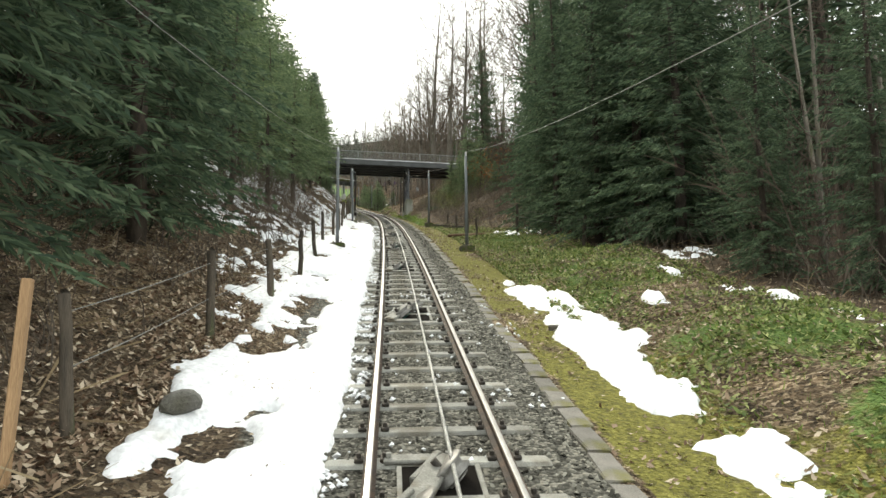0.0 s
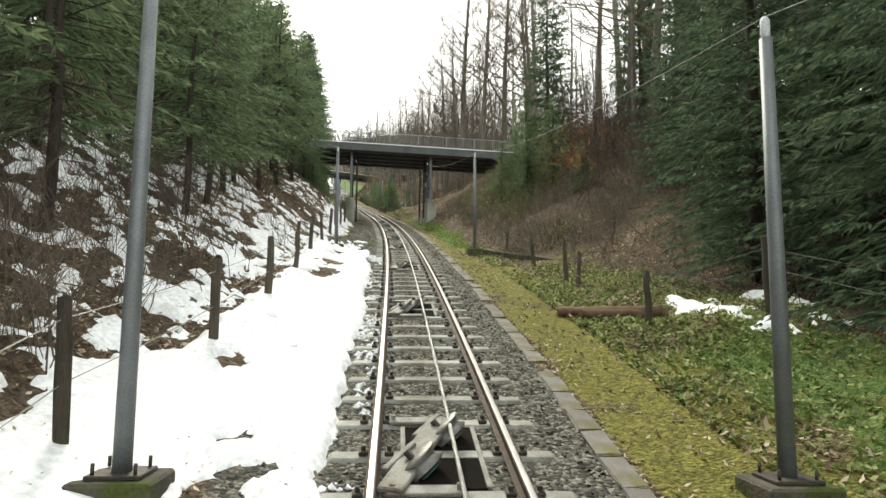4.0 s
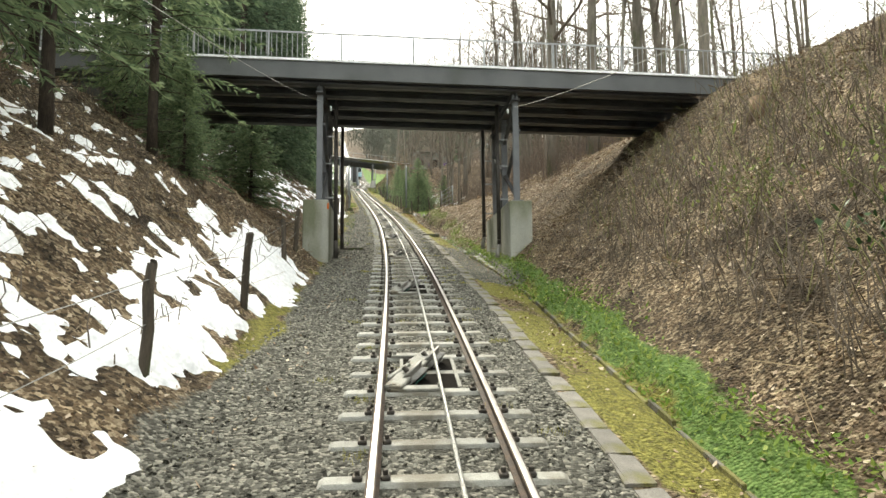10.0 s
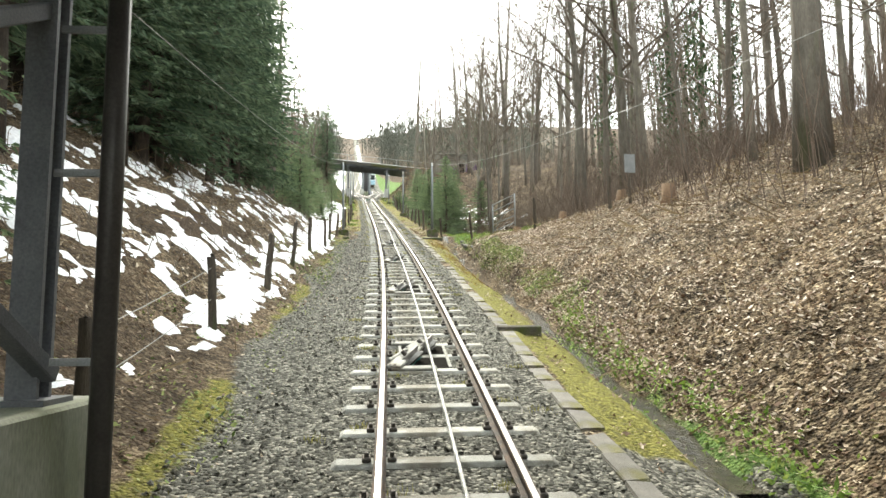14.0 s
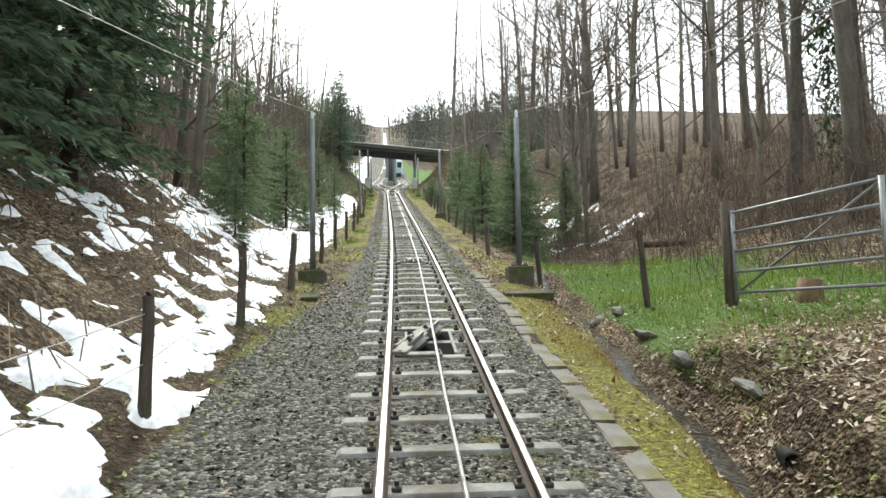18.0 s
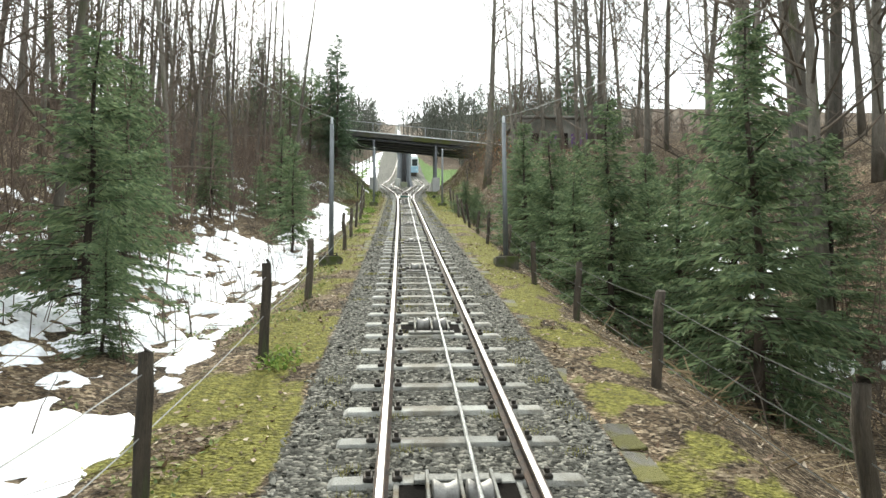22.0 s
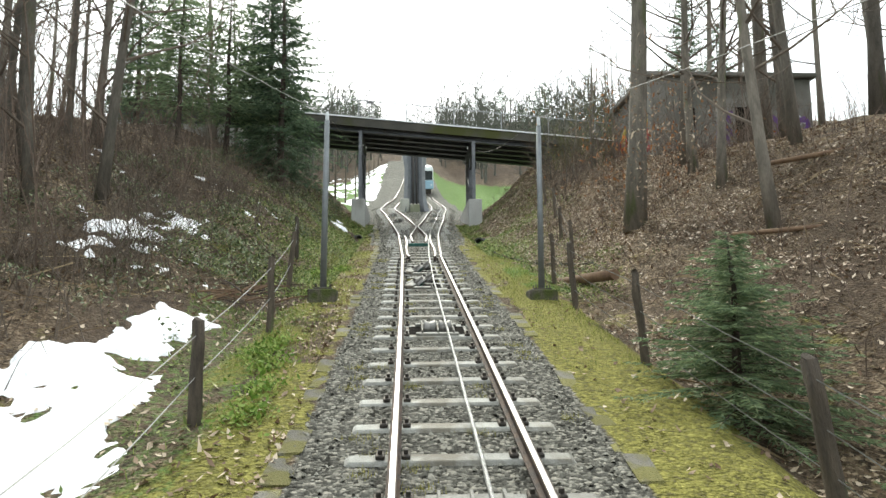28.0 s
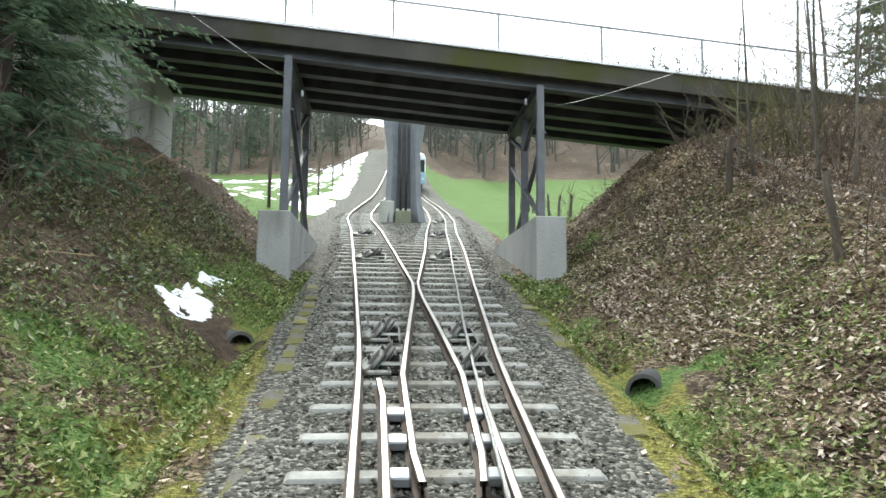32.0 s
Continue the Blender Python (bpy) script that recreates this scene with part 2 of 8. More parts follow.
M["twig"] = mat("bare_twigs", (0.15, 0.12, 0.095), (0.1, 0.082, 0.065), 3, 0.95, 0, 0.2, 40, vary=0.3)
M["twig_red"] = mat("reddish_twigs", (0.135, 0.1, 0.078), (0.09, 0.068, 0.054), 3, 0.95, 0, 0.2, 40, vary=0.3)
M["bud"] = mat("yellow_green_twigs", (0.12, 0.125, 0.05), (0.16, 0.15, 0.07), 3, 0.95, 0, 0.2, 40, vary=0.3)
# Greyed bark and twigs: the distance haze is put into their colour.
M["far_bark"] = mat("far_grey_bark", (0.09, 0.09, 0.075), (0.06, 0.06, 0.05), 3, 0.95, 0, 0.2, 20)
M["far_twig"] = mat("far_grey_twigs", (0.1, 0.105, 0.085), (0.07, 0.075, 0.06), 0.6, 0.95, 0, 0.1, 9)
M["needles"] = island_mat("spruce_needles", (0.042, 0.07, 0.045), (0.085, 0.13, 0.076), (0.16, 0.21, 0.125), 0.75, 0.25, 0.38)
# Young needles, paler also to carry the sun and haze on those trees.
M["young_lit_needles"] = island_mat("young_spruce_needles", (0.072, 0.112, 0.064), (0.15, 0.205, 0.108), (0.25, 0.31, 0.17), 0.75, 0.25, 0.5)
M["leaf"] = island_mat("fallen_leaves", (0.1, 0.056, 0.034), (0.29, 0.21, 0.145), (0.6, 0.51, 0.39), 0.75, 0.25, 0.1)
M["pale_leaf"] = island_mat("pale_fallen_leaves", (0.14, 0.08, 0.05), (0.42, 0.34, 0.26), (0.66, 0.58, 0.48), 0.7, 0.3, 0.1)
M["dry_leaf"] = island_mat("hanging_dry_leaves", (0.22, 0.085, 0.03), (0.3, 0.13, 0.05), (0.36, 0.18, 0.08), 0.8, 0.2, 0.3)
M["grass"] = island_mat("grass_blades", (0.08, 0.15, 0.025), (0.17, 0.26, 0.05), (0.29, 0.34, 0.1), 0.75, 0.2, 0.3)
M["herb"] = island_mat("small_plants", (0.045, 0.075, 0.02), (0.16, 0.21, 0.058), (0.38, 0.4, 0.17), 0.7, 0.25, 0.25)
M["bramble"] = island_mat("bramble_leaves", (0.04, 0.058, 0.025), (0.12, 0.155, 0.07), (0.32, 0.34, 0.21), 0.55, 0.4, 0.25)
M["moss"] = island_mat("moss_tufts", (0.13, 0.13, 0.035), (0.26, 0.25, 0.06), (0.4, 0.36, 0.11), 0.9, 0.1, 0.2)
M["verge"] = island_mat("verge_grass", (0.09, 0.11, 0.03), (0.19, 0.22, 0.055), (0.33, 0.34, 0.1), 0.8, 0.2, 0.3)
M["rust_moss"] = island_mat("rusty_moss", (0.14, 0.075, 0.02), (0.27, 0.15, 0.035), (0.36, 0.25, 0.07), 0.9, 0.1, 0.2)
M["straw"] = island_mat("dry_stalks", (0.14, 0.1, 0.06), (0.24, 0.18, 0.11), (0.34, 0.27, 0.17), 0.9, 0.1, 0.15)
M["ivy"] = island_mat("ivy_leaves", (0.015, 0.04, 0.012), (0.03, 0.07, 0.02), (0.06, 0.1, 0.03), 0.5, 0.4, 0.15)
M["stone"] = island_mat("ballast_stone", (0.05, 0.047, 0.039), (0.13, 0.125, 0.105), (0.34, 0.328, 0.28), 0.9, 0.2)
M["wall_stone"] = mat("old_wall", (0.1, 0.09, 0.07), (0.065, 0.06, 0.05), 6, 0.95, 0, 0.9, 30, c3=(0.06, 0.075, 0.02), wear=0.5)
M["hut"] = mat("old_render", (0.21, 0.2, 0.18), (0.15, 0.145, 0.13), 1.2, 0.95, 0, 0.5, 40, c3=(0.1, 0.1, 0.085), wear=0.52)
M["purple"] = mat("purple_spray", (0.09, 0.035, 0.16), (0.13, 0.06, 0.22), 2, 0.7, 0, 0.1)
M["red"] = mat("red_spray", (0.3, 0.025, 0.03), (0.2, 0.02, 0.03), 2, 0.7, 0, 0.1)
M["yellow"] = mat("yellow_spray", (0.5, 0.38, 0.05), (0.4, 0.3, 0.04), 2, 0.7, 0, 0.1)
M["white_paint"] = mat("white_paint", (0.62, 0.64, 0.66), (0.5, 0.53, 0.56), 2, 0.5, 0, 0.05)
M["blue_paint"] = mat("pale_blue_paint", (0.28, 0.42, 0.52), (0.24, 0.37, 0.47), 2, 0.35, 0, 0.03)
M["glass"] = mat("dark_glass", (0.02, 0.025, 0.03), (0.03, 0.035, 0.04), 2, 0.08, 0, 0.0, spec=0.6)
M["orange"] = mat("orange_mark", (0.75, 0.17, 0.02), (0.65, 0.13, 0.02), 5, 0.7, 0, 0.0)
M["wood_cut"] = mat("cut_log", (0.2, 0.13, 0.08), (0.12, 0.075, 0.05), 5, 0.9, 0, 0.6, 40, stretch=(1, 1, 0.4))
M["pipe"] = mat("dark_drain_pipe", (0.045, 0.04, 0.038), (0.06, 0.055, 0.05), 4, 0.45, 0.2, 0.1)
M["zinc"] = mat("zinc_pipe_shoe", (0.28, 0.27, 0.25), (0.2, 0.19, 0.18), 5, 0.5, 0.5, 0.1)
M["water"] = mat("running_water", (0.03, 0.027, 0.02), (0.055, 0.048, 0.035), 3, 0.18, 0, 0.9, 12, spec=0.35)


def ground_mat():
    """Soil, leaf litter, moss and grass, mixed by the masks that the ground carries."""
    m = bpy.data.materials.new("forest_ground")
    m.use_nodes = True
    n, l = m.node_tree.nodes, m.node_tree.links
    b = n["Principled BSDF"]
    tc = n.new("ShaderNodeTexCoord")

    def noise_col(scale, cols, detail=6):
        t, r = n.new("ShaderNodeTexNoise"), n.new("ShaderNodeValToRGB")
        t.inputs["Scale"].default_value, t.inputs["Detail"].default_value = scale, detail
        t.inputs["Roughness"].default_value = 0.7
        l.new(tc.outputs["Object"], t.inputs[0])
        e = r.color_ramp.elements
        e[0].position, e[1].position = 0.32, 0.68
        e[0].color, e[1].color = (*cols[0], 1), (*cols[-1], 1)
        if len(cols) > 2:
            k = e.new(0.5)
            k.color = (*cols[1], 1)
        l.new(t.outputs["Fac"], r.inputs[0])
        return t, r.outputs[0]

    at = n.new("ShaderNodeAttribute")
    at.attribute_name = "mask"
    sp = n.new("ShaderNodeSeparateColor")
    l.new(at.outputs["Color"], sp.inputs[0])
    vo = n.new("ShaderNodeTexVoronoi")
    vo.inputs["Scale"].default_value = 23
    wp = n.new("ShaderNodeTexNoise")
    wp.inputs["Scale"].default_value, wp.inputs["Detail"].default_value = 9, 3
    wm = n.new("ShaderNodeVectorMath")
    wm.operation = "MULTIPLY_ADD"
    l.new(tc.outputs["Object"], wp.inputs[0])
    l.new(wp.outputs["Color"], wm.inputs[0])
    wm.inputs[1].default_value = (0.12, 0.12, 0.12)
    l.new(tc.outputs["Object"], wm.inputs[2])
    l.new(wm.outputs[0], vo.inputs[0])
    vs = n.new("ShaderNodeSeparateColor")
    l.new(vo.outputs["Color"], vs.inputs[0])
    vr = n.new("ShaderNodeValToRGB")
    vr.color_ramp.elements[0].color, vr.color_ramp.elements[1].color = (0.045, 0.035, 0.025, 1), (0.4, 0.325, 0.23, 1)
    k = vr.color_ramp.elements.new(0.6)
    k.color = (0.15, 0.108, 0.07, 1)
    l.new(vs.outputs[0], vr.inputs[0])
    t0, soil = noise_col(0.9, [(0.2, 0.19, 0.18), (0.8, 0.79, 0.77), (1.35, 1.3, 1.22)])
    ml = n.new("ShaderNodeMix")
    ml.data_type, ml.blend_type = "RGBA", "MULTIPLY"
    ml.inputs[0].default_value = 1.0
    l.new(vr.outputs[0], ml.inputs[6])
    l.new(soil, ml.inputs[7])
    earth = n.new("ShaderNodeMix")
    earth.data_type = "RGBA"
    t5, dark = noise_col(7, [(0.04, 0.029, 0.021), (0.072, 0.052, 0.037), (0.125, 0.092, 0.065)])
    l.new(at.outputs["Alpha"], earth.inputs[0])
    l.new(ml.outputs[2], earth.inputs[6])
    l.new(dark, earth.inputs[7])
    litter = earth.outputs[2]
    t2, moss = noise_col(14, [(0.075, 0.065, 0.03), (0.17, 0.16, 0.042), (0.31, 0.29, 0.08)])
    t3, grass = noise_col(13, [(0.05, 0.08, 0.025), (0.1, 0.165, 0.045), (0.18, 0.245, 0.08)])
    t4 = n.new("ShaderNodeTexVoronoi")
    t4.inputs["Scale"].default_value = 27
    l.new(tc.outputs["Object"], t4.inputs[0])
    gs, gr = n.new("ShaderNodeSeparateColor"), n.new("ShaderNodeValToRGB")
    l.new(t4.outputs["Color"], gs.inputs[0])
    e = gr.color_ramp.elements
    e[0].color, e[1].color = (0.04, 0.038, 0.032, 1), (0.3, 0.285, 0.242, 1)
    k = e.new(0.6)
    k.color = (0.115, 0.112, 0.096, 1)
    l.new(gs.outputs[0], gr.inputs[0])
    gravel = gr.outputs[0]
    last = litter
    for col, k in ((moss, 0), (grass, 1), (gravel, 2)):
        t = n.new("ShaderNodeTexNoise")
        t.inputs["Scale"].default_value, t.inputs["Detail"].default_value = 5 + 3 * k, 8
        t.inputs["Roughness"].default_value = 0.75
        l.new(tc.outputs["Object"], t.inputs[0])
        ad = n.new("ShaderNodeMath")
        ad.operation = "ADD"
        l.new(sp.outputs[k], ad.inputs[0])
        l.new(t.outputs["Fac"], ad.inputs[1])
        mr = n.new("ShaderNodeMapRange")
        mr.inputs[1].default_value, mr.inputs[2].default_value = 0.9, 1.1
        l.new(ad.outputs[0], mr.inputs[0])
        mx = n.new("ShaderNodeMix")
        mx.data_type = "RGBA"
        l.new(mr.outputs[0], mx.inputs[0])
        l.new(last, mx.inputs[6])
        l.new(col, mx.inputs[7])
        last = mx.outputs[2]
    l.new(last, b.inputs["Base Color"])
    b.inputs["Roughness"].default_value = 0.95
    b.inputs["Specular IOR Level"].default_value = 0.15
    bu = n.new("ShaderNodeBump")
    bu.inputs["Strength"].default_value, bu.inputs["Distance"].default_value = 0.9, 0.05
    l.new(t4.outputs["Distance"], bu.inputs["Height"])
    bu.invert = True
    l.new(bu.outputs[0], b.inputs["Normal"])
    return m


def snow_mat():
    m = mat("old_snow", (0.86, 0.87, 0.89), (0.78, 0.79, 0.82), 5, 0.6, 0, 0.5, 16, c3=(0.62, 0.6, 0.57), wear=0.64, spec=0.3)
    return m


M["ground"], M["snow"] = ground_mat(), snow_mat()


# ---- mesh helpers ----
def poly_mesh(name, verts, faces, material, smooth=False):
    """A mesh from arrays: faces all of one size."""
    verts, faces = np.asarray(verts, np.float32), np.asarray(faces, np.int32)
    me = bpy.data.meshes.new(name)
    me.vertices.add(len(verts))
    me.vertices.foreach_set("co", verts.ravel())
    k = faces.shape[1]
    me.loops.add(faces.size)
    me.loops.foreach_set("vertex_index", faces.ravel())
    me.polygons.add(len(faces))
    me.polygons.foreach_set("loop_start", np.arange(0, faces.size, k, dtype=np.int32))
    me.polygons.foreach_set("use_smooth", np.full(len(faces), smooth))
    me.update(calc_edges=True)
    me.materials.append(material)
    return me


def part(name, bm, material, parent=None, label=""):
    me = bpy.data.meshes.new(name)
    bm.to_mesh(me)
    bm.free()
    me.materials.append(material)
    ob = new(name, me)
    if parent:
        ob.parent = parent
    return tagged(ob, label)


def share(name, me, parent, m=None, label=""):
    ob = new(name, me)
    ob.parent = parent
    if m is not None:
        ob.matrix_basis = m
    return tagged(ob, label)


def box(bm, x0, x1, y0, y1, z0, z1, bevel=0.0, m=None):
    r = bmesh.ops.create_cube(bm, size=1)["verts"]
    for v in r:
        v.co = Vector(((x0 + x1) / 2 + v.co.x * (x1 - x0), (y0 + y1) / 2 + v.co.y * (y1 - y0), (z0 + z1) / 2 + v.co.z * (z1 - z0)))
    if bevel:
        e = list({e for v in r for e in v.link_edges})
        r = bmesh.ops.bevel(bm, geom=e, offset=bevel, segments=1, affect="EDGES")["verts"]
    if m is not None:
        bmesh.ops.transform(bm, matrix=m, verts=r)
    return r


def beam(bm, a, b, w, h=None, bevel=0.0):
    """A bar of section w x h between two places."""
    a, b = Vector(a), Vector(b)
    d = b - a
    q = d.to_track_quat("Z", "Y").to_matrix().to_4x4()
    return box(bm, -w / 2, w / 2, -(h or w) / 2, (h or w) / 2, 0, d.length, bevel, Matrix.Translation(a) @ q)


def tube(bm, pts, radii, sides=8, cap=True):
    """A round bar along places, with a radius at each."""
    rings = []
    pts = [Vector(p) for p in pts]
    for i, p in enumerate(pts):
        d = (pts[min(i + 1, len(pts) - 1)] - pts[max(i - 1, 0)]).normalized()
        x = d.cross(Vector((0.03, 0.02, 1)) if abs(d.z) < 0.95 else Vector((1, 0.02, 0))).normalized()
        y = d.cross(x)
        r = radii[i] if hasattr(radii, "__len__") else radii
        rings.append([bm.verts.new(p + r * (math.cos(a) * x + math.sin(a) * y)) for a in (2 * math.pi * k / sides for k in range(sides))])
    for a, b in zip(rings, rings[1:]):
        for k in range(sides):
            f = bm.faces.new((a[k], b[k], b[(k + 1) % sides], a[(k + 1) % sides]))
            f.smooth = sides > 5
    if cap:
        bm.faces.new(rings[0])
        bm.faces.new(rings[-1][::-1])
    return rings


def place(s, u, v, turn=0.0, tilt=False):
    """The pose of a thing at s, u, v: its x to the right of the line, its y along it."""
    p = W(s, u, v)
    return Matrix.Translation(p) @ pose(0, 0, 0, 0, 0, heading(s) + turn) @ (pose(0, 0, 0, grade(s)) if tilt else Matrix())


# ---- the ground: cross-sections along the line, heights above rail height ----
UL = [-1.9, -2.3, -3.0, -5.0, -8.0, -12.0, -20.0, -40.0]
UR = [1.9, 2.3, 3.0, 4.0, 6.0, 9.0, 14.0, 22.0, 40.0]
SECTIONS = []


def section(s, left, right):
    SECTIONS.append((s, left, right))


section(-60, (-0.15, -0.05, 0.1, 0.9, 2.4, 4.2, 7, 12), (-0.19, -0.2, -0.08, 0.36, 0.42, 0.5, 0.9, 2, 4))
section(0, (-0.15, -0.05, 0.1, 0.9, 2.4, 4.2, 7, 12), (-0.19, -0.2, -0.08, 0.36, 0.42, 0.5, 0.9, 2, 4))
section(14, (-0.14, -0.02, 0.1, 0.95, 2.6, 4.7, 7.6, 12.5), (-0.19, -0.2, -0.12, 0.26, 0.42, 0.5, 1.0, 2.4, 5))
section(22, (-0.13, 0.0, 0.1, 1.05, 2.8, 5.0, 8, 13), (-0.18, -0.18, -0.15, -0.02, 0.25, 0.6, 1.3, 3, 7))
section(35, (-0.13, 0.0, 0.12, 1.2, 3.1, 5.5, 9, 14), (-0.18, -0.2, -0.24, -0.22, -0.12, 0.9, 2.3, 4, 7))
section(40, (-0.13, 0.0, 0.15, 1.25, 3.2, 5.7, 9.3, 14), (-0.2, -0.25, -0.28, -0.2, 0.35, 2.2, 3.6, 5.5, 8))
section(44, (-0.14, -0.02, 0.2, 1.6, 3.6, 5.9, 9.7, 14), (-0.2, -0.28, -0.3, 0.25, 1.5, 3.2, 4.8, 6.6, 8.5))
section(50, (-0.15, -0.05, 0.4, 2.1, 4.1, 6.4, 10, 15), (-0.22, -0.3, -0.1, 0.8, 2.4, 4.5, 6.4, 8, 10))
section(62, (-0.17, -0.1, 0.6, 2.5, 4.5, 6.2, 9, 14), (-0.25, -0.35, 0.05, 0.9, 2.4, 5.0, 7.4, 9.5, 13))
section(70, (-0.17, -0.1, 0.1, 1.3, 3.2, 4.8, 8, 13), (-0.25, -0.35, -0.25, 0.6, 2.1, 4.0, 6.0, 8.5, 13))
section(80, (-0.17, -0.1, 0.3, 1.8, 3.8, 6.2, 10, 15), (-0.25, -0.38, -0.1, 0.75, 1.9, 3.3, 5.0, 8, 13))
section(88, (-0.17, -0.1, 0.3, 1.8, 3.7, 6.2, 10, 16), (-0.2, -0.34, -0.02, 0.6, 1.2, 2.3, 4.2, 7, 13))
section(92, (-0.17, -0.1, 0.2, 1.5, 3.4, 6, 10, 16), (-0.2, -0.3, -0.15, 0.2, 0.5, 1.5, 3.8, 6.5, 12))
section(98, (-0.17, -0.1, 0.0, 1.1, 3, 5.5, 10, 16), (-0.17, -0.22, -0.4, -0.3, -0.1, 0.8, 2.8, 5.0, 7))
section(108, (-0.17, -0.17, -0.3, 0.1, 1.8, 4.4, 8.5, 14), (-0.17, -0.22, -0.55, -1, -1.3, -0.5, 2.2, 4.8, 7))
section(116, (-0.17, -0.22, -0.55, -0.7, 0.6, 2.6, 7, 13), (-0.17, -0.25, -0.7, -1.4, -1.8, -0.9, 2, 4.6, 7))
section(130, (-0.17, -0.2, -0.45, -0.5, 0.4, 2.4, 6.4, 12), (-0.17, -0.2, -0.5, -1.1, -1.3, 0, 2.8, 4.6, 6.5))
section(140, (-0.17, -0.18, -0.26, 0.3, 1.4, 3, 6, 10), (-0.17, -0.15, -0.46, -0.25, 0.85, 2.9, 4.0, 5.2, 7))
section(150, (-0.17, -0.2, 0.0, 1.3, 2.6, 4.0, 5.5, 8), (-0.18, -0.22, -0.2, 0.12, 1.15, 3.1, 4.1, 5.2, 7))
section(158, (-0.2, -0.33, 0.0, 1.5, 3.2, 4.4, 5, 8), (-0.17, -0.28, -0.1, 0.5, 1.9, 3.2, 3.8, 5.5, 9))
section(164, (-0.17, -0.17, 0.2, 1.9, 3.6, 4.8, 5, 7), (-0.17, -0.17, -0.1, 0.8, 2.8, 3.8, 4, 5.5, 8))
section(171, (-0.17, -0.17, -0.1, 0.5, 1.4, 2.2, 2.6, 3), (-0.17, -0.17, -0.17, -0.17, 0.2, 1.0, 2.0, 3, 5))
section(190, (-0.17, -0.17, -0.17, 0.1, 0.6, 0.9, 1.0, 1.6), (-0.17, -0.17, -0.17, -0.17, -0.3, -0.5, -0.4, 1, 3))
section(215, (-0.17, -0.17, -0.17, -0.3, -0.7, -0.9, -1.0, -0.6), (-0.17, -0.17, -0.17, -0.5, -1.4, -1.9, -2.0, -1, 1))
section(240, (-0.17, -0.17, -0.17, -0.9, -2.4, -3.2, -3.4, -3), (-0.17, -0.17, -0.17, -0.7, -2.2, -3.2, -3.4, -3, -2))
section(300, (-0.17, -0.17, -0.17, 0.2, 0.4, 0.6, 1.0, 3), (-0.17, -0.17, -0.17, 0.0, 0.2, 0.5, 0.8, 1.5, 3))
section(520, (-0.17, -0.17, -0.17, 0.2, 0.8, 1.6, 2.4, 4), (-0.17, -0.17, -0.17, 0.0, 0.5, 1.0, 1.8, 3, 6))


def brook_u(s):
    return np.interp(s, [70, 82, 85, 88, 90, 93, 95.5, 98, 100], [2.5, 2.45, 2.33, 2.38, 2.5, 2.62, 2.9, 3.1, 3.0]) + 0.06 * np.sin(np.asarray(s) * 2.1)


def drain_u(s):
    """The drain beside the verge before and under the first bridge."""
    return np.interp(s, [43, 45, 48, 53, 57, 61, 65, 69], [2.15, 2.15, 2.4, 2.42, 2.5, 2.62, 2.58, 2.5])


def gutter_u(s):
    """The gutter below the leaf slope before the second bridge."""
    return np.interp(s, [146, 148.7, 149.9, 150.8, 152.5, 155.5], [4.0, 3.05, 2.6, 2.4, 2.22, 2.25])


def ground_v(s, u):
    """Height of the ground above rail height."""
    s, u = np.broadcast_arrays(np.asarray(s, float), np.asarray(u, float))
    ss = np.array([q[0] for q in SECTIONS])
    uu = np.array(UL[::-1] + UR)
    tab = np.array([list(q[1][::-1]) + list(q[2]) for q in SECTIONS])
    i = np.clip(np.searchsorted(ss, s) - 1, 0, len(ss) - 2)
    w = np.clip((s - ss[i]) / (ss[i + 1] - ss[i]), 0, 1)
    w = w * w * (3 - 2 * w)
    j = np.clip(np.searchsorted(uu, u) - 1, 0, len(uu) - 2)
    x = (u - uu[j]) / (uu[j + 1] - uu[j])
    x = np.clip(x, 0, 2.2)
    x = np.where(x < 1, x * 0.65 + (x * x * (3 - 2 * x)) * 0.35, x)
    lo = tab[i, j] * (1 - x) + tab[i, j + 1] * x
    hi = tab[i + 1, j] * (1 - x) + tab[i + 1, j + 1] * x
    v = lo * (1 - w) + hi * w
    rough = step(2.0, 4.5, np.abs(u))
    # uneven soil, humps and hollows
    v = v + rough * (0.5 * fbm(s * 0.35, u * 0.35, 3) + 0.22 * fbm(s * 1.3, u * 1.3, 7)) + 0.05 * fbm(s * 3, u * 3, 9) * step(1.7, 2.4, np.abs(u))
    # the brook's trench, and the drain ditch before the first bridge
    b = brook_u(s)
    v = v - 0.36 * np.exp(-(((u - b) / 0.24) ** 2)) * step(80, 84, s) * (1 - step(99.5, 100.5, s)) - 0.2 * np.exp(-(((u - b) / 0.2) ** 2)) * step(68, 72, s) * (1 - step(80, 84, s))
    v = v + 0.3 * step(0.27, 0.48, u - b + 0.25 * fbm(s * 1.1, u, 44)) * (1 - step(3.1, 4.2, u)) * step(79, 83, s) * (1 - step(90.5, 93, s))
    v = v - 0.14 * np.exp(-(((u - drain_u(s)) / 0.16) ** 2)) * step(42.5, 43.5, s) * (1 - step(69.5, 70.5, s))
    g = gutter_u(s)
    v = v - 0.16 * (np.exp(-(((u - g) / 0.15) ** 2)) * step(145.5, 147, s) + np.exp(-(((u + 2.36) / 0.15) ** 2)) * step(146, 148, s)) * (1 - step(157, 158.5, s))
    v = v + step(40, 140, np.abs(u)) * 4 * (0.6 + fbm(s * 0.01, u * 0.01, 21)) - step(16, 60, np.abs(u)) * 5.0 * (1 - step(165, 230, s))
    return v


def on_ground(s, u, dv=0.0):
    return float(ground_v(s, u)) + dv


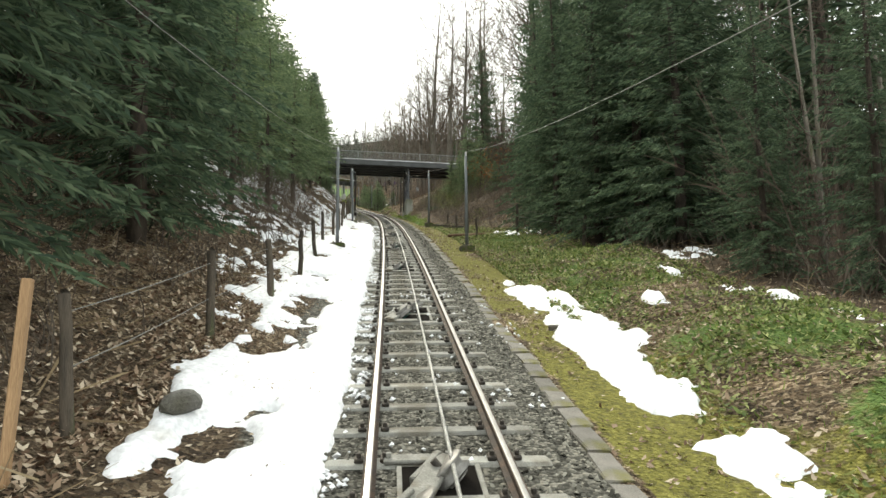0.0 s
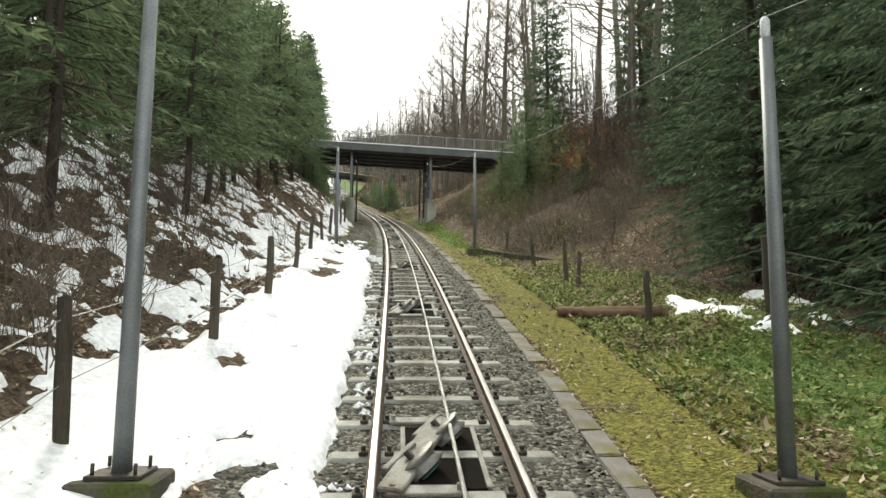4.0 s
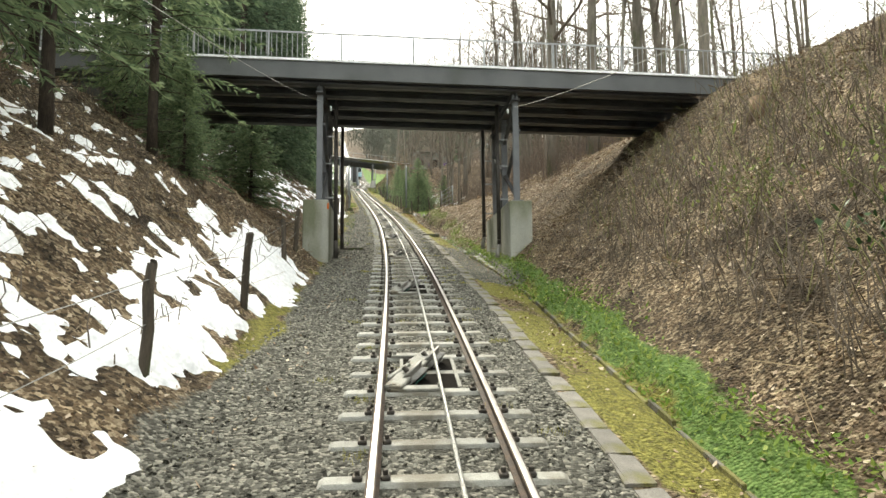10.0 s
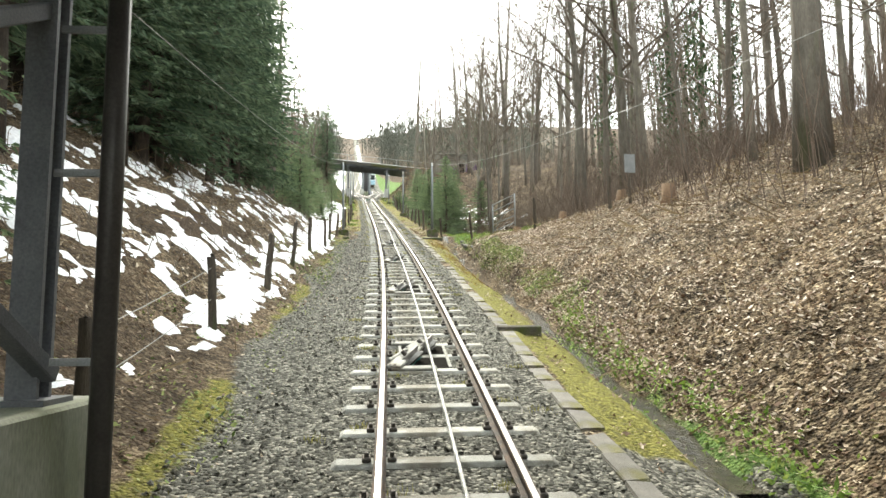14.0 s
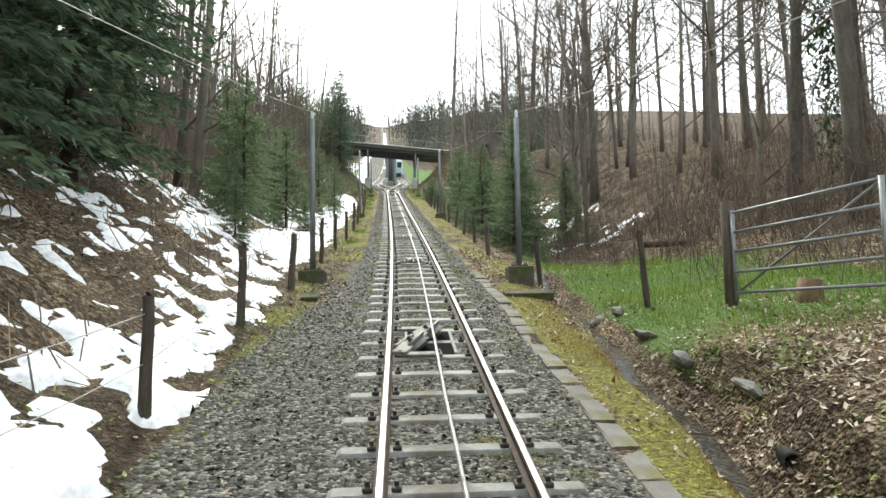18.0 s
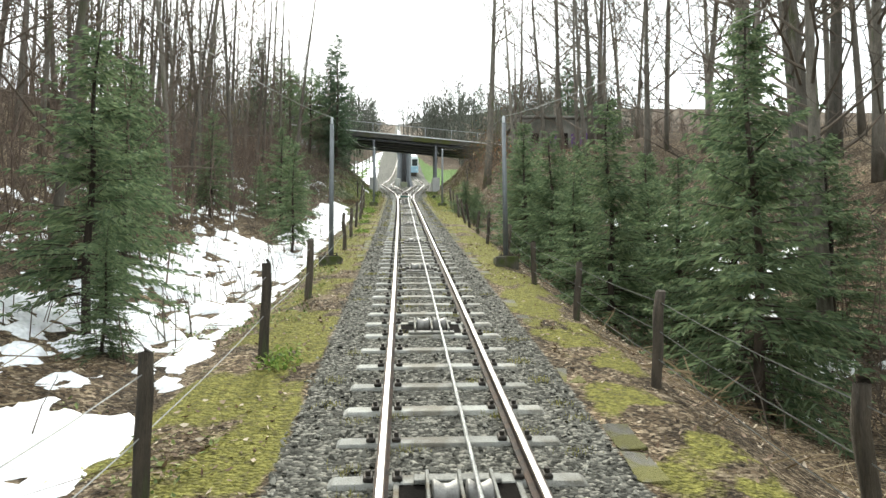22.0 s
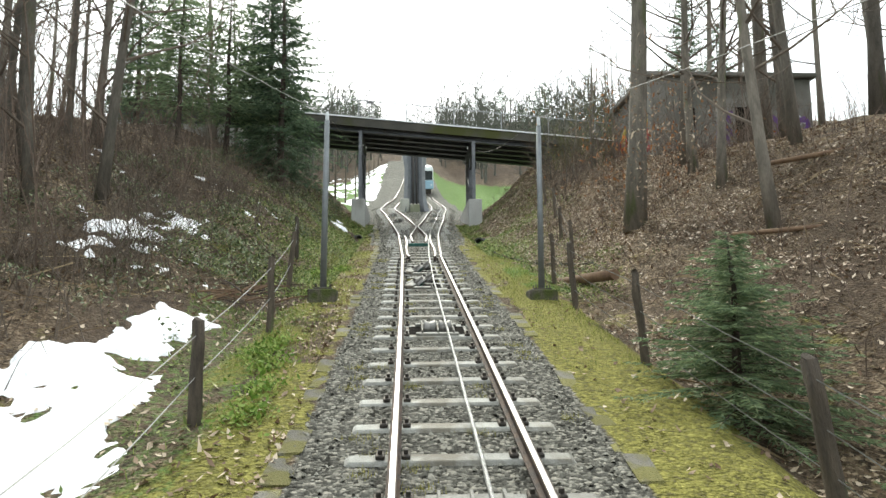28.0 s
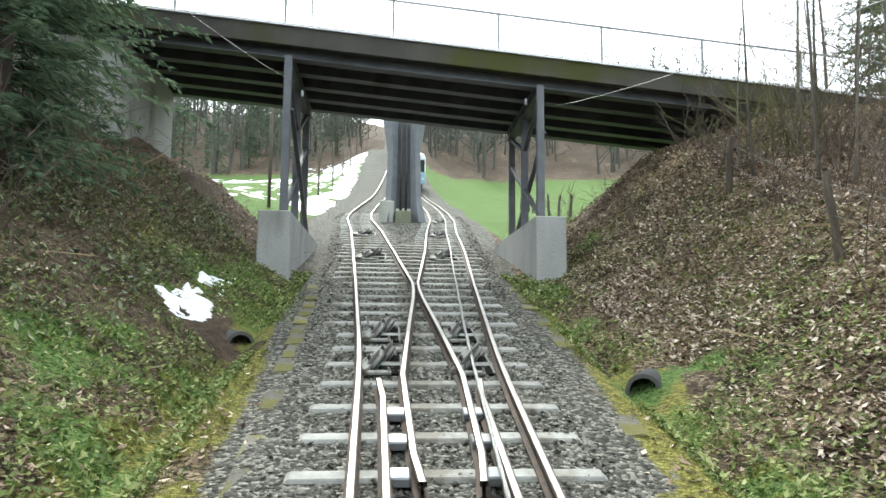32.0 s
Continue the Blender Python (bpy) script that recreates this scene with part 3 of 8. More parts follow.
def masks(s, u):
    """How far moss, grass and gravel cover the ground."""
    n = fbm(s * 0.5, u * 0.8, 31)
    n2 = fbm(s * 1.2, u * 1.2, 33)
    a = np.abs(u)
    moss = np.zeros_like(s)
    grass = np.zeros_like(s)
    # right verge: yellow moss by the kerb, fresh grass by the ditch
    n3 = fbm(s * 2.8, u * 2.8, 35)
    far = step(72, 80, s)
    moss += np.where(u > 0, step(1.4, 1.5, u) * (1 - step(2.3 - 0.3 * far, 3.3 - 0.85 * far, u + n)), 0) * (1 - 0.75 * step(94, 100, s)) * (0.75 + n2 + 0.8 * n3)
    grass += np.where((u > 0) & (s < 38), step(2.6, 3.6, u + n) * (1 - step(5.0, 7, u + 2 * n)) * (0.5 + 0.9 * n2) * (1 - step(27, 36, s)), 0)
    moss += np.where((u > 0) & (s < 44), (1 - step(38, 44, s)) * step(2.2, 3, u) * (1 - step(5, 7.5, u + 2 * n)) * (0.42 + 0.9 * n2), 0)
    grass += np.where((u > 0) & (s > 38) & (s < 77), (1 - step(71, 77, s)) * step(42.5, 45, s) * (0.85 + 1.2 * n3) * step(2.3, 2.6, u + n) * (1 - step(2.8, 3.2, u + n)) * 0.9, 0)
    grass += np.where((u > 0) & (s > 88) & (s < 106), step(brook_u(s) + 0.15, brook_u(s) + 0.5, u + 0.4 * n) * (1 - step(6.3, 8, u + 2 * n)) * 1.0 * step(90, 94, s + 2 * n), 0)
    moss += np.where((u > 1.6) & (s > 80) & (s < 101), (1 - step(-0.1, 0.2, u - brook_u(s))) * (0.4 + n3), 0)
    moss += np.where((a > 1.22) & (a < 2.8) & (s > 98) & (s < 160), (0.32 + 0.35 * step(112, 122, s) + 1.9 * n2 + 1.8 * n3 + np.where(u < 0, 0.12, 0.0)) * (1 - step(2.2, 2.9, a + n)), 0)
    moss += np.where((u < 0) & (s > 44) & (s < 98), step(-2.7, -2.2, u) * (1 - step(-2.0, -1.65, u)) * (0.5 + 1.4 * n + 1.2 * n3), 0)
    moss += np.where((u > 1.35) & (u < 4) & (s > 130) & (s < 154), (0.5 + 1.3 * n2 + 1.5 * n3) * (1 - step(2.3, 2.8, u + n)), 0)
    grass += np.where((s > 144) & (s < 163) & (a > 2.0) & (a < 6), 0.45 + 1.1 * n2 + 0.8 * n3 - 0.6 * step(2.9, 4.4, a + 2 * n), 0)
    grass += np.where((s > 132) & (s <= 142) & (u < -2.1) & (u > -4), 0.45, 0)
    moss += np.where((u > 1.4) & (s > 132) & (s < 153), (0.55 + 0.8 * n3) * (1 - step(2.2, 2.8, u + 0.6 * n)), 0)
    moss += np.where((s > 128) & (s < 162) & (a > 2.4) & (a < 5), 0.25 + 0.8 * n2, 0)
    grass += np.where((s > 166) & (a > 3.6), 1.0 - step(238, 246, s + 6 * n), 0)
    grass = grass * (1 - step(40, 70, a))
    gravel = np.where(a < 1.24 + 0.12 * n, 1.0, 0)
    gravel = np.maximum(gravel, np.where((u < 0) & (s > 40) & (s < 101), 1 - step(1.9, 2.5, a + n + 0.6 * step(92, 101, s)), 0))
    gravel = np.maximum(gravel, np.where((u < 0) & (s <= 44), 1 - step(1.5, 1.9, a + n), 0))
    gravel = np.maximum(gravel, np.where((s > 153) & (s < 260), 1 - step(0, 0.4, a - np.interp(s, [153, 158, 163, 170, 178, 185], [1.4, 1.75, 2.2, 2.9, 3.5, 3.6]) + n * 0.3), 0))
    gravel = np.maximum(gravel, np.where((s > 62) & (s < 71) & (u > 0), 0.8 * (1 - step(2.6, 3.0, a)), 0))
    return np.clip(moss, 0, 1), np.clip(grass, 0, 1), np.clip(gravel, 0, 1)


def soil(s, u):
    """How far dark bare earth and needle litter show between the leaves, with shade painted in."""
    n = fbm(s * 0.45, u * 0.45, 131) + 0.6 * fbm(s * 1.7, u * 1.7, 133)
    k = np.where((u < 0) & (s < 36), 0.75 - 0.4 * (1 - step(9, 15, s)), 0.0)
    # Stronger here, to paint the shadows under the bank trees as well.
    k = np.maximum(k, np.where(u > 3.2, 0.95 * step(37, 40, s) * (1 - step(48, 55, s)), 0))
    k = np.maximum(k, np.where((u > 5) & (s < 38), 0.9, 0))
    k = np.maximum(k, np.where((u > 2.3) & (u < 3.0) & (s > 82) & (s < 92), 0.3, 0))
    k = np.maximum(k, np.where((u < 0) & (s > 70) & (s < 104), 0.5, 0))
    k = np.maximum(k, 0.9 * step(240, 246, s))
    # Slopes by the second bridge: bare soil and painted shade together.
    k = np.maximum(k, np.where(u < 0, 0.72, 0.52 - 0.48 * step(142, 150, s)) * step(128, 138, s) * (1 - step(164, 168, s)))
    return np.clip(k + 1.7 * n - 0.1, 0, 1) * (k > 0.02)


def graded(edges):
    """Steps that widen away from the track."""
    out = []
    for a, b, d in edges:
        out += list(np.arange(a, b - 1e-6, d))
    return out


def build_ground():
    us = np.array([-600, -400, -280, -200, -150, -110, -85] + graded([(-70, -40, 5), (-40, -20, 1.5), (-20, -10, 0.7), (-10, -5, 0.35), (-5, -1.4, 0.16), (-1.4, 1.4, 0.2),
                                                                    (1.4, 5, 0.16), (5, 10, 0.35), (10, 20, 0.7), (20, 40, 1.5), (40, 71, 5)]) + [85, 110, 150, 200, 280, 400, 600])
    ss = np.array(graded([(-60, 0, 4), (0, 172, 0.3), (172, 230, 0.8), (230, 520, 5)]) + [520])
    S, U = np.meshgrid(ss, us, indexing="ij")
    V = ground_v(S, U)
    V = np.where(np.abs(U) < 1.6, -0.165, V)
    P = W(S, U, V)
    n, k = S.shape
    i = np.arange(n * k).reshape(n, k)
    f = np.stack([i[:-1, :-1], i[:-1, 1:], i[1:, 1:], i[1:, :-1]], -1).reshape(-1, 4)
    me = poly_mesh("ground", P.reshape(-1, 3), f, M["ground"], True)
    mo, gr, gv = masks(S, U)
    col = np.stack([mo, gr, gv, soil(S, U)], -1).reshape(-1, 4).astype(np.float32)
    me.color_attributes.new("mask", "FLOAT_COLOR", "POINT").data.foreach_set("color", col.ravel())
    tagged(new("ground", me), "leaf-covered cutting with mossy verges and gravel bed", "ground", kind="structure")


build_ground()


# ---- old snow, lying in patches ----
def snow_depth(s, u):
    n = fbm(s * 0.55, u * 0.75, 51, 5)
    n2 = fbm(s * 1.6, u * 1.9, 57, 4)
    q = 1.7 * n + 1.0 * n2 + 1.0 * fbm(s * 3.6, u * 4.2, 59, 3) + 0.7 * fbm(s * 8, u * 8, 61, 2)
    out = np.full(s.shape, -1.0)

    # small broken patches that hang on the steeper banks
    qb = 1.2 * fbm(s * 1.3, u * 1.8, 151, 4) + 1.4 * fbm(s * 2.9, u * 3.6, 157, 3) + 0.9 * fbm(s * 7, u * 8, 159, 2) + 0.5 * n

    def zone(s0, s1, u0, u1, amount, edge=1.2, eu=0.35, broken=False):
        w = step(s0 - edge, s0 + edge, s) * (1 - step(s1 - edge, s1 + edge, s)) * step(u0 - eu, u0 + eu, u) * (1 - step(u1 - eu, u1 + eu, u))
        return np.maximum(out, -1 + w * (1 + amount) + np.where(w > 0, qb if broken else q, 0))

    out = zone(-12, 24, -2.5, -0.8, 0.8, 2, 0.22)
    out = zone(22, 36, -2.75, -0.88, 0.9, 2, 0.2)
    out = zone(34, 40.5, -2.9, -1.02, 0.75, 1.2, 0.25)
    out = zone(39, 44, -3.0, -1.9, 0.3, 1.2, 0.3)
    out = zone(8, 22, -3.3, -1.5, 0.0, 2, 0.5)
    out = zone(12.5, 18.5, -4.0, -2.6, -0.12, 1.2, 0.5, True)
    out = zone(15, 26, -3.2, -1.0, 0.6, 1.5, 0.3)
    out = zone(18, 35, -9.5, -2.6, -0.16, 2, 0.8, True)
    out = zone(33, 46, -9.5, -2.6, -0.14, 2, 0.8, True)
    out = zone(35, 45, -4.6, -2.7, 0.16, 1.5, 0.5, True)
    out = zone(26, 46, -4.0, -2.6, 0.12, 2, 0.6, True)
    out = zone(43, 62, -8.5, -2.4, -0.32, 2, 0.6, True)
    out = zone(45, 53, -3.6, -2.2, 0.1, 1.5, 0.4, True)
    out = zone(51, 58, -3.7, -2.3, 0.16, 1.5, 0.3, True)
    out = zone(57.6, 62.0, -3.6, -2.2, 0.85, 1.0, 0.4)
    out = zone(39, 46, -2.2, -1.3, 0.0, 1.5, 0.3, True)
    out = zone(71, 98, -8.5, -2.6, -0.18, 2, 0.6, True)
    out = zone(78, 90, -3.9, -2.5, 0.12, 2, 0.3, True)
    out = zone(86, 97, -3.2, -2.35, 0.12, 2, 0.3, True)
    out = zone(73, 80, -3.5, -2.5, 0.25, 2, 0.35, True)
    out = zone(96, 110, -8, -2.8, -0.16, 2, 0.8, True)
    out = zone(97, 100, -4.4, -2.7, 0.08, 1, 0.4, True)
    out = zone(100, 109, -4.6, -2.6, 0.34, 1, 0.4, True)
    out = zone(109, 127, -6.6, -2.6, 0.18, 3, 0.5, True)
    out = zone(126, 136, -5.0, -2.8, 0.42, 1.5, 0.4)
    out = zone(135, 138.6, -4.7, -3.0, 0.55, 1.0, 0.3)
    out = zone(138, 141.2, -4.2, -3.3, 0.35, 0.8, 0.3, True)
    out = zone(142.5, 147, -6.6, -5.0, 0.05, 1.5, 0.4, True)
    out = zone(140, 153, -9, -3.8, -0.5, 2, 1, True)
    out = zone(112, 140, -14, -6, -0.32, 2, 1, True)
    out = zone(6.0, 14.3, 2.1, 2.8, 0.62, 0.6, 0.22)
    out = zone(8.8, 13.4, 2.6, 3.2, 0.6, 0.6, 0.3)
    out = zone(6.4, 8.6, 2.6, 2.95, 0.3, 0.4, 0.3)
    out = zone(4.1, 5.5, 2.2, 2.9, 0.5, 0.4, 0.3)
    out = zone(14.9, 15.3, 2.15, 2.5, 0.9, 0.3, 0.2)
    out = zone(17.2, 17.7, 2.1, 2.35, 0.7, 0.4, 0.2)
    out = zone(10.4, 10.9, 3.85, 4.1, 0.9, 0.3, 0.2)
    out = zone(12.1, 13.8, 5.2, 5.55, 0.6, 0.5, 0.2)
    out = zone(6.5, 11.6, 5.45, 6.0, 0.15, 0.8, 0.4)
    out = zone(14, 16, 6.0, 7.4, 0.3, 1, 0.5)
    out = zone(27, 31, 4.4, 6.4, 0.1, 1, 0.5)
    out = zone(112, 135, 5, 11, -0.25, 2, 1)
    out = zone(157.4, 160.4, -3.5, -2.8, 0.0, 0.8, 0.2, True)
    out = zone(180, 250, -5.6, -3.7, 0.4, 3, 0.5)
    out = zone(230, 238, -60, -5, 0.5, 1.5, 1)
    out = zone(205, 400, -0.5, 0.9, 0.5, 3, 0.4)
    out = zone(172, 250, -14, -5.5, -0.22, 3, 1, True)
    # bare ground at the foot of the bank, and small melted holes
    out = out - 1.3 * (1 - step(4.3, 5.2, s)) * (1 - step(-2.0, -1.7, u + 0.5 * n2))
    out = out - 1.1 * step(0.2, 0.3, fbm(s * 1.9, u * 2.6, 163, 3)) * ((s < 45) & (u < -1.4))
    # melted holes where the gravel shows
    for a, b, r in ((12.2, -1.85, 0.5), (11.3, -1.9, 0.4), (9.7, -1.95, 0.55), (8.8, -2.1, 0.4), (15.3, -2.0, 0.42), (23.5, -1.55, 0.4), (19.4, -2.3, 0.3), (26, -2.2, 0.4), (7.4, -1.87, 0.3), (5.7, -1.8, 0.35), (36.7, -2.0, 0.4), (35.0, -1.95, 0.4), (33.9, -2.05, 0.45), (33.9, -2.55, 0.35), (38.4, -2.15, 0.28), (39.6, -2.0, 0.3)):
        out = out - 1.5 * np.exp(-(((s - a) / (r * 1.5)) ** 2 + ((u - b) / (r * 0.75)) ** 2)) * (1 + 2.5 * n2 + 1.5 * fbm(s * 4, u * 4, 161, 2))
    return out


def build_snow(name, s0, s1, u0, u1, d, label):
    ss, us = np.arange(s0, s1 + d / 2, d), np.arange(u0, u1 + d / 2, d)
    S, U = np.meshgrid(ss, us, indexing="ij")
    D = snow_depth(S, U)
    base = np.where(np.abs(U) < 1.6, -0.2, ground_v(S, U))
    # over the sleepers' ends the snow lies level with the ballast
    base = np.where((np.abs(U) >= 0.85) & (np.abs(U) < 1.8) & (S < 60), -0.15, base)
    V = base + np.clip(D, -0.5, 0.42) * 0.24 - 0.004 + 0.045 * fbm(S * 2.2, U * 2.2, 71) * (D > 0.1)
    P = W(S, U, V)
    n, k = S.shape
    i = np.arange(n * k).reshape(n, k)
    keep = np.maximum.reduce([D[:-1, :-1], D[:-1, 1:], D[1:, 1:], D[1:, :-1]]) > -0.12
    f = np.stack([i[:-1, :-1], i[:-1, 1:], i[1:, 1:], i[1:, :-1]], -1)[keep]
    if len(f) == 0:
        return
    used, inv = np.unique(f.ravel(), return_inverse=True)
    me = poly_mesh(name, P.reshape(-1, 3)[used], inv.reshape(-1, 4), M["snow"], True)
    tagged(new(name, me), label, "snow", kind="stuff")


build_snow("snow_bank", -2, 62, -9.8, -0.6, 0.07, "melting old snow along the track and on the bank")
build_snow("snow_patch", 3, 32, 2.0, 8, 0.06, "thin remnant of snow on the grassy verge")
build_snow("snow_slope", 70, 162, -10, -2.2, 0.08, "patchy old snow among leaves on the bank")
build_snow("snow_hollow", 108, 137, 4, 15, 0.3, "thin snow remnants in the hollow under the trees")
build_snow("snow_hill", 165, 420, -44, 44, 0.55, "snow along the far climbing track")


# ---- track ----
def sweep(path, profile, closed=True):
    """Vertices and faces of a profile (u, v) carried along (s, u, v) places."""
    s, u0, v0 = (np.array(c) for c in zip(*path))
    prof = np.array(profile)
    P = W(s[:, None], u0[:, None] + prof[None, :, 0], v0[:, None] + prof[None, :, 1])
    n, k = P.shape[:2]
    i = np.arange(n * k).reshape(n, k)
    j = np.roll(i, -1, 1) if closed else i
    if closed:
        f = np.stack([i[:-1], j[:-1], j[1:], i[1:]], -1).reshape(-1, 4)
    else:
        f = np.stack([i[:-1, :-1], i[:-1, 1:], i[1:, 1:], i[1:, :-1]], -1).reshape(-1, 4)
    return P.reshape(-1, 3), f


RAIL = [(-0.05, -0.13), (0.05, -0.13), (0.05, -0.12), (0.012, -0.1), (0.01, -0.045), (0.029, -0.036), (0.03, -0.006), (-0.03, -0.006), (-0.029, -0.036), (-0.01, -0.045), (-0.012, -0.1), (-0.05, -0.12)]
HEAD = [(-0.022, -0.0055), (0.022, -0.0055), (0.02, -0.001), (0.014, 0.0), (-0.014, 0.0), (-0.02, -0.001)]


def loop_gap(s):
    """How far apart the two lines of the passing loop lie."""
    return float(np.interp(s, [148.5, 151, 153, 155.6, 157, 161, 165, 168, 172, 178, 183, 190, 197, 206, 215, 230, 245], [0.03, 0.15, 0.28, 0.44, 0.6, 1.13, 1.7, 2.1, 2.6, 3.6, 3.9, 3.8, 3.1, 2.45, 1.9, 0.8, 0]))


def loop_mid(s):
    return float(np.interp(s, [148, 153, 157, 161, 166, 180, 190, 200], [0.0, 0.025, 0.06, 0.09, 0.14, 0.14, 0.3, 0.4]))


def rail(thing, path, label=""):
    v, f = sweep(path, RAIL)
    r = share("rail", poly_mesh("rail", v, f, M["rail_side"]), thing, label=label)
    v, f = sweep(path, HEAD)
    share("running_surface", poly_mesh("running_surface", v, f, M["rail_top"]), r, label="polished top of the rail")


track = tagged(new("railway_track"), "metre-gauge funicular track on steel sleepers in ballast", "railway track", kind="structure")
G = 0.52
for side in (-1, 1):
    rail(track, [(s, side * G, 0) for s in np.arange(-12, 149.1, 1.0)], "shiny worn rail with rusty web")
    # outer rails of the loop carry straight on, inner ones cross at the nose
    rail(track, [(s, loop_mid(s) + side * (loop_gap(s) / 2 + G), 0) for s in np.arange(149, 420, 1.0)], "shiny worn rail with rusty web")
    # wing rails close in to the nose, touch there and part again; check rails lie inside the outer rails
    wing = [(153.05, 0.2), (153.5, 0.245), (155.4, 0.3), (157.4, 0.2), (159.6, 0.075)]
    rail(track, [(s, loop_mid(s) + side * d, 0) for s, d in wing] + [(s, loop_mid(s) + side * max(loop_gap(s) / 2 - G, 0.05), 0) for s in np.arange(160.4, 250, 0.7)], "inner rail of the passing loop")
    rail(track, [(s, side * d, 0.012) for s, d in ((148.4, 0.335), (148.75, 0.385), (150.7, 0.42), (152.3, 0.395), (154.7, 0.445), (155.2, 0.49))], "short guard rail with bent ends")
    for s in (153.3, 153.9, 154.5):
        bm = bmesh.new()
        box(bm, -0.09, 0.09, -0.09, 0.09, -0.13, -0.055, 0.012)
        tagged(part("rail_chair", bm, M["rail_guard"], track), "pale steel chair between wing rail and guard rail").matrix_basis = place(s, side * 0.335, 0, 0, True)
tube_path = [(s, float(np.interp(s, [0, 60, 80, 90, 100, 115, 143], [0.08, 0.07, 0.04, 0.02, 0.1, 0.1, 0.12])), 0) for s in np.arange(-12, 145, 1.0)] + [(s, float(np.interp(s, [145, 148, 152.5, 156.6, 166.5], [0.14, 0.18, 0.32, 0.53, 1.22])) if s < 166 else loop_mid(s) + loop_gap(s) / 2 + 0.15, 0) for s in np.arange(145, 330, 1.5)]
v, f = sweep(tube_path, [(0.017 * math.cos(a), 0.03 + 0.017 * math.sin(a)) for a in np.arange(6) * math.pi / 3])
tagged(new("haul_cable", poly_mesh("haul_cable", v, f, M["cable"], True)), "taut steel haul cable running between the rails", "cable")


def sleeper_mesh(half):
    bm = bmesh.new()
    # folded trough: top plate, sloping flanks, flared ends
    rows = [(-half - 0.1, 0.09, -0.21), (-half, 0.075, -0.135), (-0.5, 0.075, -0.13), (0.5, 0.075, -0.13), (half, 0.075, -0.135), (half + 0.1, 0.09, -0.21)]
    rings = []
    for x, w, z in rows:
        rings.append([bm.verts.new(c) for c in ((x, -w - 0.05, z - 0.09), (x, -w, z - 0.01), (x, -w + 0.012, z), (x, w - 0.012, z), (x, w, z - 0.01), (x, w + 0.05, z - 0.09))])
    for a, b in zip(rings, rings[1:]):
        for k in range(5):
            bm.faces.new((a[k], b[k], b[k + 1], a[k + 1]))
    for r in (rings[0], rings[-1]):
        bm.faces.new(r)
    bmesh.ops.recalc_face_normals(bm, faces=bm.faces)
    me = bpy.data.meshes.new("sleeper")
    bm.to_mesh(me)
    bm.free()
    me.materials.append(M["sleeper"])
    return me


def clip_mesh():
    bm = bmesh.new()
    for x in (-0.1, 0.1):
        box(bm, x - 0.035, x + 0.035, -0.05, 0.05, -0.13, -0.095, 0.008)
        box(bm, x - 0.018, x + 0.018, -0.018, 0.018, -0.1, -0.06, 0.005)
    me = bpy.data.meshes.new("rail_clip")
    bm.to_mesh(me)
    bm.free()
    me.materials.append(M["iron"])
    return me


PITCH = 0.69
sleeper_short, rail_clip = sleeper_mesh(0.86), clip_mesh()
wide = {}
for k in range(int(188 / PITCH)):
    s = -2.5 + k * PITCH
    if s < 149:
        sl = share("sleeper", sleeper_short, track, place(s, random.uniform(-0.015, 0.015), random.uniform(-0.006, 0.004), random.uniform(-0.6, 0.6), True))
        if s < 149:
            for x in (-G, G):
                share("rail_clip", rail_clip, sl, pose(x, 0, 0))
    elif s < 186:
        g = round(loop_gap(s) * 2) / 2
        if g < 2.4:
            wide.setdefault(g, sleeper_mesh(0.86 + g / 2))
            share("sleeper", wide[g], track, place(s, loop_mid(s), 0, 0, True))
        else:
            for side in (-1, 1):
                share("sleeper", sleeper_short, track, place(s, loop_mid(s) + side * loop_gap(s) / 2, 0, 0, True))


# ---- rope rollers between the rails ----
def sheave_bm(r=0.2, w=0.06):
    """A grooved wheel about its own x axis."""
    bm = bmesh.new()
    prof = [(-w, r * 0.3), (-w, r * 0.96), (-w * 0.8, r), (-w * 0.25, r * 0.8), (w * 0.25, r * 0.8), (w * 0.8, r), (w, r * 0.96), (w, r * 0.3)]
    n = 20
    rings = [[bm.verts.new((x, q * math.cos(2 * math.pi * k / n), q * math.sin(2 * math.pi * k / n))) for k in range(n)] for x, q in prof]
    for a, b in zip(rings, rings[1:]):
        for k in range(n):
            bm.faces.new((a[k], a[(k + 1) % n], b[(k + 1) % n], b[k])).smooth = True
    bm.faces.new(rings[0][::-1])
    bm.faces.new(rings[-1])
    return bm


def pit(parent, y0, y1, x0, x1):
    """Near-black solid box as shade of a hole between sleepers, boarded at its sides."""
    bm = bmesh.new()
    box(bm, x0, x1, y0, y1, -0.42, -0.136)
    part("pit_floor", bm, M["pit"], parent, "near-black box as the shade of the pit under the rollers")
    for x in (x0, x1):
        bm = bmesh.new()
        box(bm, x - 0.02, x + 0.02, y0, y1, -0.4, -0.125, 0.004)
        part("side_board", bm, M["roller_frame"], parent)


# Near-black without gloss: the shade inside pits, doorway, window and pipe, as colour.
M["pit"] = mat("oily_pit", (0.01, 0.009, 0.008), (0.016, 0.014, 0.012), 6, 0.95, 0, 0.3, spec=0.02)


